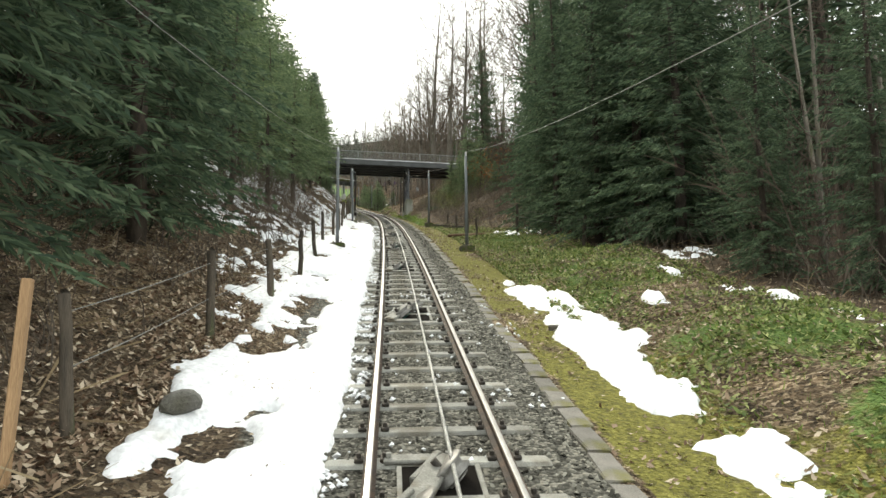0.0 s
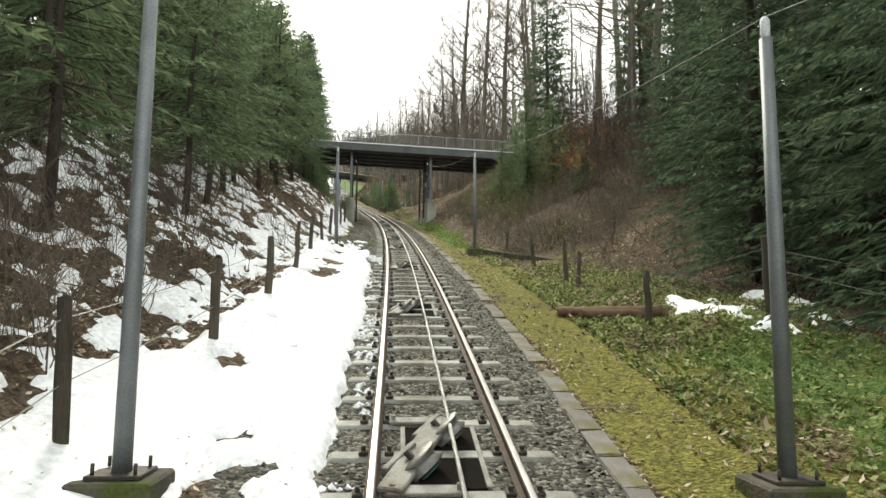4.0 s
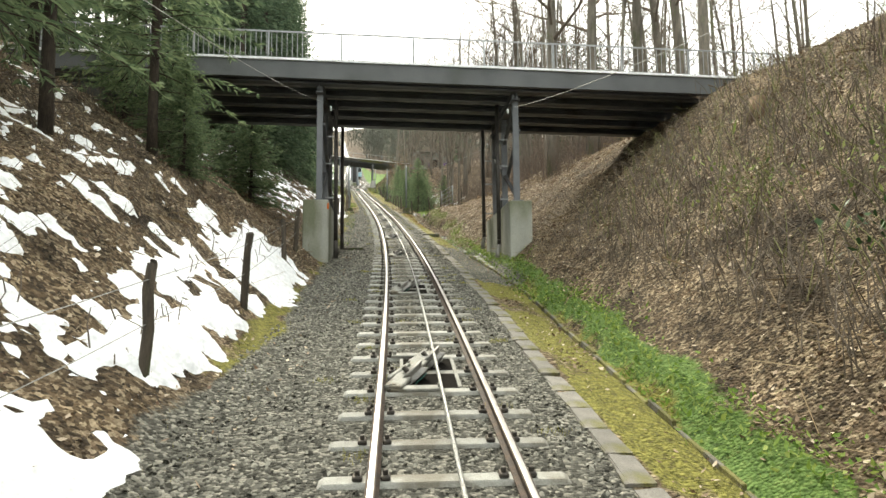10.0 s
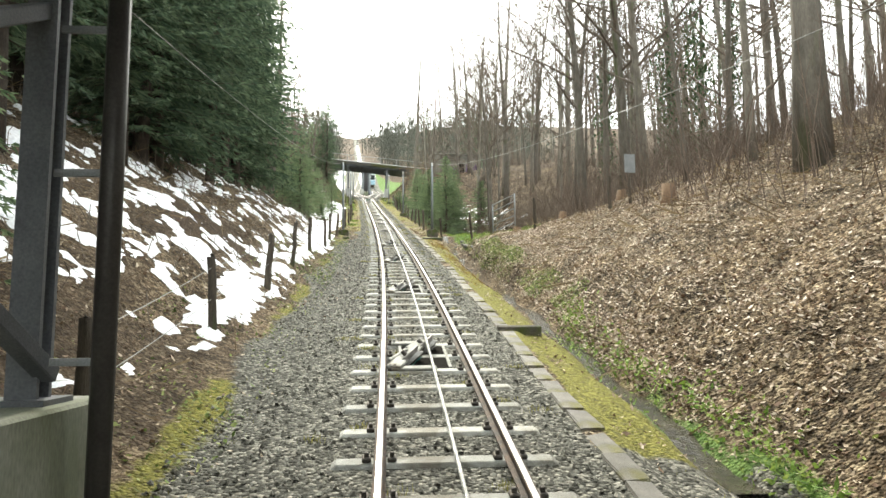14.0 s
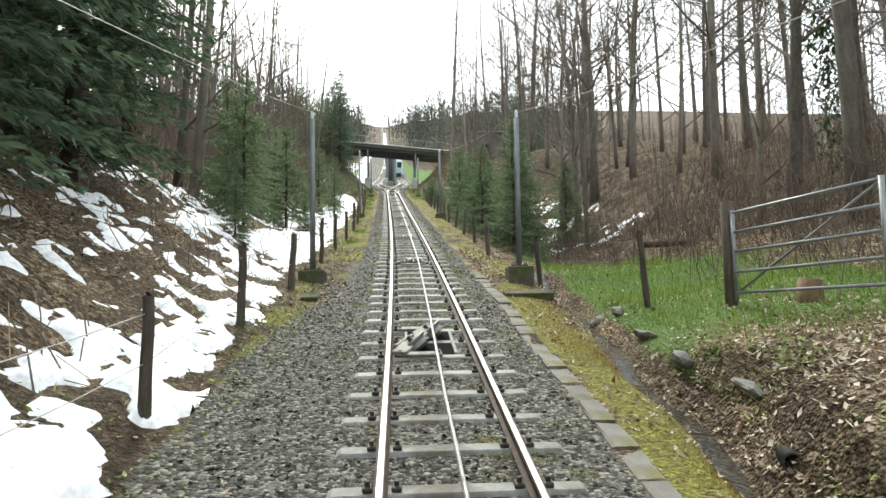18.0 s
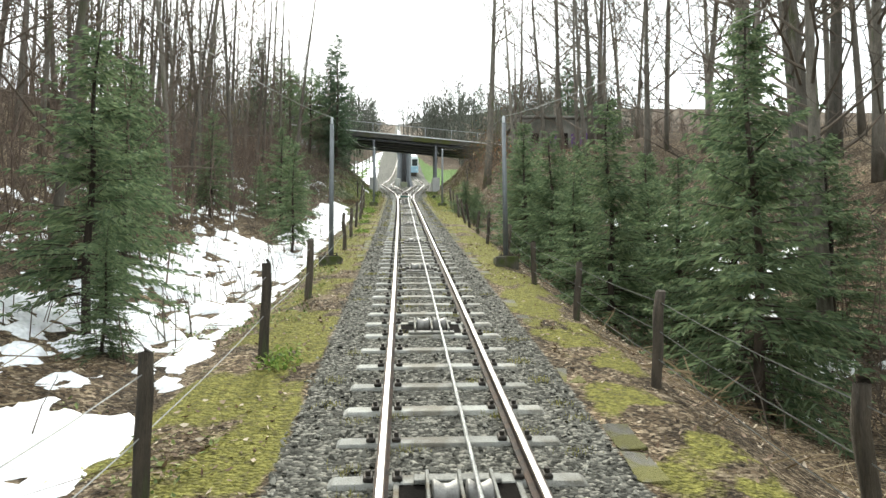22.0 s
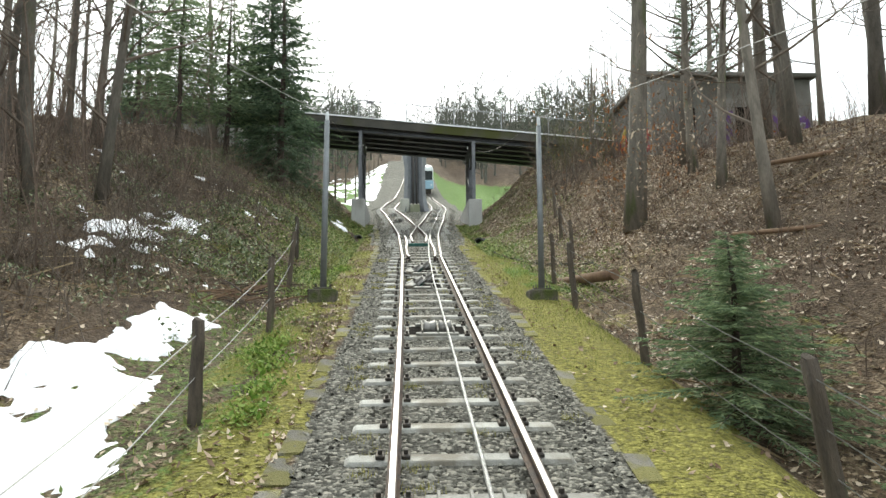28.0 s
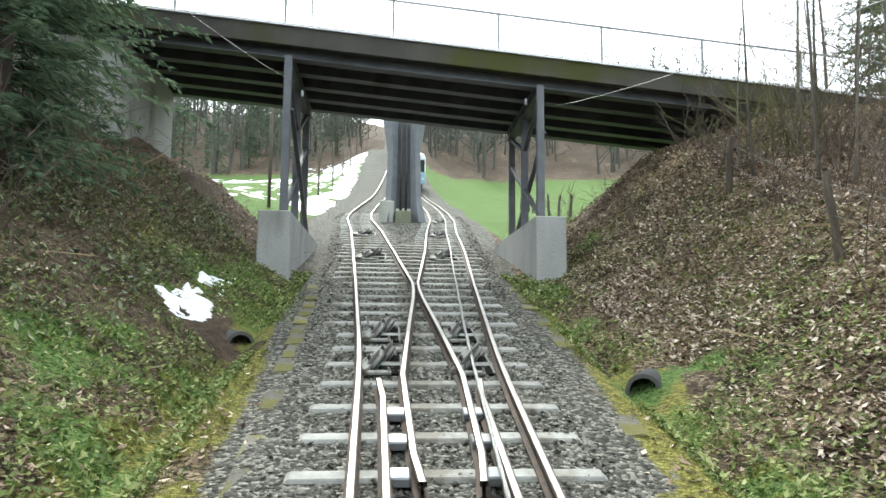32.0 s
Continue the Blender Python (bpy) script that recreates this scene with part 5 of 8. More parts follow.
for cu in (-2.2, 2.8):
    for y in (0.42, 4.3):
        bm = bmesh.new()
        tube(bm, [(cu + 0.15, y, 4.2), (cu + 0.15, y, 4.33)], [0.035, 0.025], 8)
        part("insulator", bm, M["white_paint"], b1, "white insulator")

b2 = bridge(163.1, 167.4, -15, 19, 5.03, -0.084, M["mossy_fascia"], 0.42, 0.3, 5, ((-3.0, -2.36), (2.58, 3.22)), M["concrete_new"], 1.0, (-2.68, 2.96), "dark road bridge sloping across the passing loop", 0.95, False, -1.0, 0.2)
for ua, ub, za in ((-15.5, -6.3, 5.0), (9.5, 19, 3.6)):
    bm = bmesh.new()
    box(bm, ua, ub, 0.3, 4.0, 0.5, za, 0.03)
    part("abutment", bm, M["concrete_new"], b2, "pale concrete abutment")
for cu in (-2.6, 2.9):
    bm = bmesh.new()
    tube(bm, [(cu + (0.2 if cu < 0 else -0.2), 0.5, 3.85), (cu + (0.2 if cu < 0 else -0.2), 0.5, 3.98)], [0.035, 0.025], 8)
    part("insulator", bm, M["white_paint"], b2, "white insulator")

# centre pier between the loop tracks
pier = tagged(new("centre_pier"), "flared grey pier standing between the two tracks", "pier")
pier.matrix_basis = place(178.6, 0.24, 0)
for x in (-0.5, 0.5):
    bm = bmesh.new()
    tube(bm, [(x * 1.35, 0, -0.2), (x * 1.1, 0, 0.9), (x, 0, 3.0), (x * 1.25, 0, 4.6)], [0.36, 0.24, 0.24, 0.36], 4)
    part("leg", bm, M["column"], pier, "grey leg flaring to head and foot")
bm = bmesh.new()
box(bm, -0.42, 0.42, 0.1, 0.3, 0.5, 4.5, 0.02)
part("web", bm, M["girder"], pier, "dark recessed web")
for x in (-0.12, 0.12):
    bm = bmesh.new()
    tube(bm, [(x, -0.05, -0.1), (x, -0.05, 4.4)], 0.06, 8)
    part("pipe", bm, M["pipe"], pier)
bm = bmesh.new()
box(bm, -0.35, 0.35, -0.5, 0.2, -0.5, 0.28, 0.03)
part("foot_block", bm, M["concrete"], pier)
bm = bmesh.new()
box(bm, -1.05, -0.4, -0.3, 0.6, -0.4, 0.75, 0.04)
part("foot_block", bm, M["concrete"], pier)


# ---- the other car, waiting beyond the loop ----
def funicular_car():
    e = tagged(new("funicular_car"), "white and pale blue funicular car on the far track", "funicular car")
    bm = bmesh.new()
    box(bm, -1.05, 1.05, 0, 6.5, 0.55, 1.5, 0.08)
    part("lower_body", bm, M["blue_paint"], e, "pale blue lower body")
    bm = bmesh.new()
    box(bm, -1.03, 1.03, 0.06, 6.44, 1.5, 2.9, 0.1)
    part("upper_body", bm, M["white_paint"], e)
    for x in (-0.5, 0.5):
        bm = bmesh.new()
        box(bm, x - 0.43, x + 0.43, 0.03, 0.1, 1.6, 2.6, 0.02)
        part("windscreen", bm, M["glass"], e, "dark front window")
    bm = bmesh.new()
    box(bm, -0.95, 0.95, 0.2, 6.3, 2.9, 3.05, 0.05)
    part("roof", bm, M["white_paint"], e)
    for y in (1.2, 5.2):
        bm = bmesh.new()
        box(bm, -0.8, 0.8, y - 0.7, y + 0.7, 0.0, 0.55, 0.05)
        part("bogie", bm, M["iron"], e)
    for x in (-0.8, 0.8):
        bm = bmesh.new()
        bmesh.ops.create_cone(bm, cap_ends=True, segments=14, radius1=0.1, radius2=0.08, depth=0.06, matrix=pose(x, -0.02, 1.0, 90))
        part("headlight", bm, M["white_paint"], e)
    return e


funicular_car().matrix_basis = place(206, loop_mid(206) + loop_gap(206) / 2 + 0.05, 0.0, 0, True)


# ---- the old block hut above the slope ----
hut = tagged(new("hut"), "low grey rendered hut with spray-painted walls", "hut")
hut.matrix_basis = place(155.0, 9.0, 0)
HT = 6.4
bm = bmesh.new()
box(bm, 0, 6.4, 0, 4.8, HT - 4.4, HT - 0.18, 0.03)
part("wall", bm, M["hut"], hut, "stained rendered walls")
bm = bmesh.new()
box(bm, -0.18, 6.6, -0.18, 5.0, HT - 0.18, HT + 0.02, 0.04)
part("roof_slab", bm, M["hut"], hut, "flat concrete roof slab")
bm = bmesh.new()
box(bm, 0.003, 6.397, -0.015, 0.05, HT - 1.25, HT - 1.17)
part("string_course", bm, M["hut"], hut)
# Near-black panels on the wall; their colour stands for shade inside the openings.
bm = bmesh.new()
box(bm, 3.3, 4.05, -0.012, 0.1, HT - 3.2, HT - 1.35)
part("doorway", bm, M["pit"], hut, "near-black panel as the shade in the open doorway")
bm = bmesh.new()
box(bm, 1.1, 1.7, -0.012, 0.1, HT - 2.2, HT - 1.4)
part("window_opening", bm, M["pit"], hut, "near-black panel as the shade in the barred window opening")


def spray(name, count, seed, face, lo, hi, z0, z1, material, label, thick=(0.07, 0.2)):
    """Curved strokes of paint on a wall: face 0 is the front, 1 the side towards the track."""
    rr = random.Random(seed)
    for j in range(count):
        c, z, r = rr.uniform(lo, hi), rr.uniform(z0, z1), rr.uniform(0.15, 0.38)
        a0, da, w = rr.uniform(0, 6.28), rr.uniform(1.2, 4.5), rr.uniform(*thick)
        bm = bmesh.new()
        inner, outer = [], []
        off = -0.006 - 0.0012 * j
        for k in range(9):
            a = a0 + da * k / 8
            for row, q in ((inner, r - w / 2), (outer, r + w / 2)):
                p = (min(max(c + q * math.cos(a), lo), hi), min(max(z + 1.15 * q * math.sin(a), z0 - 0.3), z1 + 0.3))
                row.append(bm.verts.new((p[0], off, p[1]) if face == 0 else (off, p[0], p[1])))
        for k in range(8):
            bm.faces.new((inner[k], outer[k], outer[k + 1], inner[k + 1]))
        bmesh.ops.recalc_face_normals(bm, faces=bm.faces)
        part(name, bm, M[material], hut, label)


spray("graffiti_stroke", 20, 1, 0, 4.3, 6.3, HT - 2.9, HT - 1.6, "purple", "purple spray paint")
spray("graffiti_stroke", 6, 2, 0, 2.5, 3.2, HT - 3.0, HT - 1.7, "purple", "purple spray paint")
spray("graffiti_stroke", 6, 3, 0, 4.4, 6.2, HT - 2.7, HT - 1.8, "white_paint", "pale spray outline", (0.02, 0.05))
spray("graffiti_stroke", 26, 4, 1, 0.3, 4.2, HT - 2.7, HT - 2.0, "red", "red spray paint", (0.14, 0.3))
spray("graffiti_stroke", 7, 5, 1, 1.6, 4.4, HT - 2.4, HT - 1.8, "orange", "orange spray paint")
spray("graffiti_stroke", 8, 6, 1, 0.4, 4.0, HT - 1.9, HT - 1.6, "yellow", "yellow spray paint")
spray("graffiti_stroke", 6, 7, 1, 0.4, 4.2, HT - 2.7, HT - 2.0, "white_paint", "pale spray outline", (0.02, 0.05))

# ---- low wall, logs, culverts and stones ----
wall = tagged(new("retaining_wall"), "low mossy stone wall along the ditch", "wall", kind="structure")
wall_pts = [(42.6, 2.78), (40.5, 3.85), (39.3, 4.5), (37.4, 5.7), (35.4, 7.1)]
rw = random.Random(77)
for (sa, ua), (sb, ub) in zip(wall_pts, wall_pts[1:]):
    n = max(2, round(math.hypot(sb - sa, ub - ua) / 0.62))
    for k in range(n):
        a, b = (Vector(W(sa + (sb - sa) * q, ua + (ub - ua) * q, -0.26 + rw.uniform(-0.02, 0.02))) for q in ((k + 0.015) / n, (k + 0.985) / n))
        bm = bmesh.new()
        q = (b - a).to_track_quat("X", "Z").to_matrix().to_4x4()
        box(bm, 0, (b - a).length, -0.14 + rw.uniform(-0.02, 0.02), 0.14, -0.3, 0.16, 0.02, Matrix.Translation(a) @ q)
        part("stone_block", bm, M["wall_stone"], wall)


def log(s, u, l, r, turn, pitch=0.0, dv=0.0, material="wood_cut", label="rotting log lying on the grass"):
    bm = bmesh.new()
    tube(bm, [(0, -l / 2, 0), (0.04, 0, 0.01), (0, l / 2, 0)], [r, r * 0.95, r * 0.85], 10)
    tagged(part("log", bm, M[material]), label, "log").matrix_basis = place(s, u, on_ground(s, u, r * 0.8 + dv), turn) @ pose(0, 0, 0, pitch)


for s, u, l, r, a in ((29.5, 3.2, 1.7, 0.09, 75), (29.3, 3.4, 1.5, 0.08, 95), (29.7, 3.5, 1.3, 0.07, 60), (29.5, 3.3, 1.4, 0.08, 82)):
    log(s, u, l, r, a)
bm = bmesh.new()
for (sa, ua), (sb, ub) in tuple(((s, float(gutter_u(s)) + 0.17), (s + 0.6, float(gutter_u(s + 0.6)) + 0.17)) for s in np.arange(146.2, 151.6, 0.6)):
    beam(bm, W(sa, ua, on_ground(sa, ua, -0.04)), W(sb, ub, on_ground(sb, ub, -0.04)), 0.07, 0.1, 0.01)
tagged(part("gutter_edge", bm, M["wall_stone"]), "dark mossy edging along the gutter", "edging", kind="structure")
log(141.5, 6.5, 2.4, 0.05, 50, 0, 0, "wood_cut", "bleached branch on the leaf slope")
log(143.5, 8.2, 2.6, 0.06, 40, 0, 0, "wood_cut", "bleached branch on the leaf slope")
log(104, 8.6, 3.0, 0.12, 70, 0, 0, "bark", "fallen trunk below the trees")
for s, u, h in ((52.5, 5.0, 0.35), (87, 7.5, 0.4), (80.5, 6.2, 0.45), (89.5, 6.2, 0.35), (60, 7.4, 0.4), (92.8, 5.2, 0.3)):
    bm = bmesh.new()
    tube(bm, [(0, 0, -0.2), (0.01, 0, 0.1), (0.02, 0, h)], [0.24, 0.17, 0.15], 10)
    for v in bm.verts:
        v.co += Vector((random.uniform(-0.02, 0.02), random.uniform(-0.02, 0.02), random.uniform(-0.02, 0.02)))
    tagged(part("tree_stump", bm, M["wood_cut"]), "cut tree stump among dry leaves", "stump", "stumps").matrix_basis = place(s, u, on_ground(s, u))
for s, u, turn in ((157.8, -2.34, 30), (155.8, 2.36, -30)):
    e = tagged(new("culvert"), "concrete drain pipe opening in the grassy ditch", "culvert", "culverts")
    e.matrix_basis = place(s, u, on_ground(s, u, 0.03), turn)
    bm = bmesh.new()
    r0 = [tube(bm, [(0, 0, 0), (0, 0.9, 0.05)], r, 16, False) for r in (0.2, 0.155)]
    for k in range(16):
        bm.faces.new((r0[0][0][k], r0[0][0][(k + 1) % 16], r0[1][0][(k + 1) % 16], r0[1][0][k]))
    part("pipe", bm, M["concrete_dark"], e)
    # Near-black disc across the pipe, its colour the shade inside.
    bm = bmesh.new()
    bmesh.ops.create_circle(bm, cap_ends=True, segments=16, radius=0.155, matrix=pose(0, 0.35, 0.02, 90))
    part("dark_inside", bm, M["pit"], e)
for s, u, r in ((5.9, -2.2, 0.2), (95.4, 3.05, 0.2), (95.0, 2.7, 0.14)):
    bm = bmesh.new()
    bmesh.ops.create_icosphere(bm, subdivisions=2, radius=r)
    for v in bm.verts:
        v.co *= 1 + 0.35 * noise.noise(v.co * 4 + Vector((s, u, 0)))
        v.co.z *= 0.6
    tagged(part("boulder", bm, M["boulder"]), "weathered stone half sunk in the ground", "stone", "stones").matrix_basis = place(s, u, on_ground(s, u, -0.04 + (0.21 if u < 0 else 0)))
rb = random.Random(61)
for k in range(4):
    s = 90.2 + 1.5 * k + rb.uniform(-0.5, 0.5)
    u = float(brook_u(s)) + 0.36 + rb.uniform(-0.03, 0.08)
    bm = bmesh.new()
    l, w, h = rb.uniform(0.2, 0.36), rb.uniform(0.1, 0.19), rb.uniform(0.035, 0.065)
    bmesh.ops.create_icosphere(bm, subdivisions=2, radius=1.0, matrix=Matrix.Diagonal((w, l * 0.8, h * 1.6, 1)))
    for v in bm.verts:
        v.co *= 1 + 0.7 * noise.noise(v.co * 5 + Vector((s, 0, 0)))
    tagged(part("bank_stone", bm, M["boulder"]), "rounded mossy stone edging the brook", "stone", "brook stones").matrix_basis = place(s, u, on_ground(s, u, 0.02), rb.uniform(-14, 14), True) @ pose(0, 0, 0, rb.uniform(-6, 6), rb.uniform(8, 30))
bm = bmesh.new()
rings = [tube(bm, [(0, -0.35, 0), (0, 0.6, 0.05)], r, 14, False) for r in (0.085, 0.07)]
for k in range(14):
    bm.faces.new((rings[0][0][k], rings[0][0][(k + 1) % 14], rings[1][0][(k + 1) % 14], rings[1][0][k]))
tagged(part("drain_outlet", bm, M["pipe"]), "black plastic drain pipe opening into the brook", "pipe").matrix_basis = place(89.4, 2.78, -0.3, -20)
log(144.8, 3.35, 2.8, 0.11, 16, 0, 0, "wood_cut", "sawn log lying beside the track on the mossy slope")
# the brook in the ditch
v, f = sweep([(s, float(brook_u(s)), float(ground_v(s, brook_u(s))) + 0.07) for s in np.arange(70.5, 100.3, 0.25)], [(-0.2, 0), (0.2, 0)], False)
tagged(new("brook", poly_mesh("brook", v, f, M["water"], True)), "narrow brook running in the ditch", "water", kind="structure")
# pale edge of the drain before the first bridge, and its open channel under it
for k in range(38):
    s = 43.6 + 0.68 * k
    bm = bmesh.new()
    box(bm, -0.022, 0.022, -0.335, 0.335, -0.14, 0.0, 0.006)
    tagged(part("drain_edge", bm, M["kerb_moss"]), "narrow mossy edging stone of the drain", "edging", "drain edging").matrix_basis = place(s, float(drain_u(s)) - 0.17 + 0.02 * math.sin(7 * s), -0.29 + 0.02 * math.sin(5 * s), math.degrees(math.atan2(float(drain_u(s - 0.3) - drain_u(s + 0.3)), 0.6)), True)
for k in range(9):
    s = 62.8 + 0.75 * k
    bm = bmesh.new()
    box(bm, -0.15, 0.15, -0.37, 0.37, -0.1, 0.0, 0.01)
    box(bm, 0.15, 0.2, -0.37, 0.37, -0.1, 0.09, 0.01)
    tagged(part("channel_stone", bm, M["concrete"]), "wet concrete channel stone of the drain", "drain channel", "drain channel").matrix_basis = place(s, float(drain_u(s)), -0.36, 0, True)
# drain slabs and boards beside the track
for s, u, w, l in ((69.3, -1.62, 0.75, 0.16), (75.9, 1.62, 0.7, 0.14), (96.3, 2.0, 0.9, 0.3), (96.0, -1.95, 0.3, 0.3), (10.2, 2.35, 0.5, 0.1)):
    bm = bmesh.new()
    box(bm, -w / 2, w / 2, -l / 2, l / 2, -0.1, 0.06, 0.012)
    tagged(part("drain_cover", bm, M["wall_stone"]), "weathered drain board across the verge", "drain cover").matrix_basis = place(s, u, on_ground(s, u, 0.02) if abs(u) > 1.7 else -0.16, 0, True)


# ---- far poles and posts on the meadow past the bridge ----
bm = bmesh.new()
tube(bm, [(0, 0, -0.3), (0, 0, 4.2)], 0.07, 8)
lamp_post = part("meadow_pole", bm, M["post"])
tagged(lamp_post, "slim dark pole on the snowy meadow", "pole", "meadow poles")
lamp_post.matrix_basis = place(176, -5.2, on_ground(176, -5.2))
for s, u in ((186, -5.4), (197, -5.4), (209, -5.4), (222, -5.4), (236, -5.4), (250, -5.3), (265, -5.2)):
    copy_thing(lamp_post, place(s, u, on_ground(s, u)))
fence([(172 + 4 * k, 6 + 0.6 * k, 1.1) for k in range(10)], "pasture fence on the green meadow", (0.4, 0.8))

# small grey notice plate on a post above the slope
bm = bmesh.new()
tube(bm, [(0, 0, 0), (0, 0, 0.86)], 0.02, 6)
box(bm, -0.19, 0.19, -0.05, 0.05, 0.84, 0.95, 0.01)
tagged(part("marker_box", bm, M["rail_guard"]), "small grey box on a stem above the bridge edge", "marker").matrix_basis = place(163.3, -2.2, 5.21)
e = tagged(new("sign_post"), "small grey metal plate on a wooden post on the slope", "sign")
e.matrix_basis = place(84.0, 6.65, on_ground(84.0, 6.65), 8)
bm = bmesh.new()
tube(bm, [(0, 0.04, -0.3), (0, 0.04, 1.5)], 0.045, 8)
part("post", bm, M["post"], e)
bm = bmesh.new()
box(bm, -0.17, 0.17, -0.02, 0.0, 0.95, 1.5, 0.006)
part("plate", bm, M["rail_guard"], e, "plain grey metal plate")


# ---- trees ----
def spruce_meshes(height, seed, spread, dead=0.12, dense=1.0, fine=1.0, low=0.5, taper=0.66, needle="needles"):
    """Trunk and crown of a spruce: whorls of drooping boughs, each a spine fringed with many thin tapering twigs."""
    rnd = random.Random(seed)
    bm = bmesh.new()
    n = 7
    tube(bm, [(0.04 * math.sin(i * 1.3 + seed), 0.04 * math.cos(i * 1.7), height * i / n) for i in range(n + 1)], [0.012 * height * (1 - i / n) ** 0.85 + 0.01 for i in range(n + 1)], 8)
    # dead stubs low on the trunk
    for k in range(14):
        z, a = rnd.uniform(0.04, max(dead, 0.08) + 0.05) * height, rnd.uniform(0, 6.28)
        l = rnd.uniform(0.4, 1.1) * min(1, height / 10)
        tube(bm, [(0, 0, z), (l * math.cos(a), l * math.sin(a), z - 0.15 * l)], [0.012, 0.003], 3)
    V, F = [], []
    z = dead * height
    while z < height * 0.99:
        q = (z - dead * height) / (height * (1 - dead))
        reach = spread * (1 - q) ** taper * (low + (1 - low) * min(1, q / 0.12)) + 0.1
        for b in range(max(4, int((6.5 + 2 * (1 - q)) * dense))):
            a = rnd.uniform(0, 6.28)
            L = reach * rnd.uniform(0.55, 1.15)
            dz = rnd.uniform(-0.15, 0.15) * fine
            ca, sa = math.cos(a), math.sin(a)
            segs = max(4, int(L / (0.13 * fine)))
            droop = rnd.uniform(0.18, 0.42) * (1 - 0.9 * q)
            rise = 0.4 * q
            for i in range(segs):
                t = (i + rnd.random()) / segs
                if t < 0.15 and L > 1:
                    continue
                r = L * t
                c = Vector((ca * r, sa * r, z + dz + L * (rise * t - droop * t * t * 1.3 + 0.12 * t**4)))
                for side in (-1, 1, -1, 1, 0)[: 5 if fine < 2 else 3]:
                    tl = (0.12 + 0.27 * (1 - t) * min(L, 1.6) / 1.6) * rnd.uniform(0.6, 1.3) * fine
                    fw = rnd.uniform(0.4, 1.1)
                    sd = side * rnd.uniform(0.5, 1.1)
                    d = Vector((ca * fw - sa * sd, sa * fw + ca * sd, rnd.uniform(-0.6, 0.12) if side else rnd.uniform(-0.9, 0.2))).normalized()
                    w = Vector((-sa + rnd.uniform(-0.5, 0.5), ca, rnd.uniform(-0.9, 0.9))).cross(d).normalized() * (0.013 + 0.011 * rnd.random()) * fine
                    o = len(V)
                    e = c + d * tl - Vector((0, 0, 0.12 * tl))
                    h = c + d * tl * 0.4
                    V += [c, h + w, e, h - w]
                    F += [(o, o + 1, o + 2, o + 3)]
            if L > 0.8 and b % 2 == 0:
                tube(bm, [(0, 0, z + dz), (ca * L * 0.45, sa * L * 0.45, z + dz + L * (rise * 0.45 - droop * 0.26)), (ca * L * 0.85, sa * L * 0.85, z + dz + L * (rise * 0.85 - droop * 0.94 + 0.06))], [0.016, 0.01, 0.003], 3, False)
        z += rnd.uniform(0.2, 0.34) * (0.7 + height / 30) * (0.3 + 0.7 * fine)
    tm = bpy.data.meshes.new("trunk")
    bm.to_mesh(tm)
    bm.free()
    tm.materials.append(M["bark"])
    cm = bpy.data.meshes.new("crown")
    cm.from_pydata([tuple(v) for v in V], [], F)
    cm.materials.append(M[needle])
    return tm, cm


def spike(bm, a, b, r):
    """A thin twig: three faces that meet in a point."""
    d = (b - a).normalized()
    x = d.orthogonal().normalized() * r
    y = d.cross(x)
    q = [bm.verts.new(a + x), bm.verts.new(a - 0.5 * x + 0.87 * y), bm.verts.new(a - 0.5 * x - 0.87 * y)]
    e = bm.verts.new(b)
    for k in range(3):
        bm.faces.new((q[k], q[(k + 1) % 3], e))


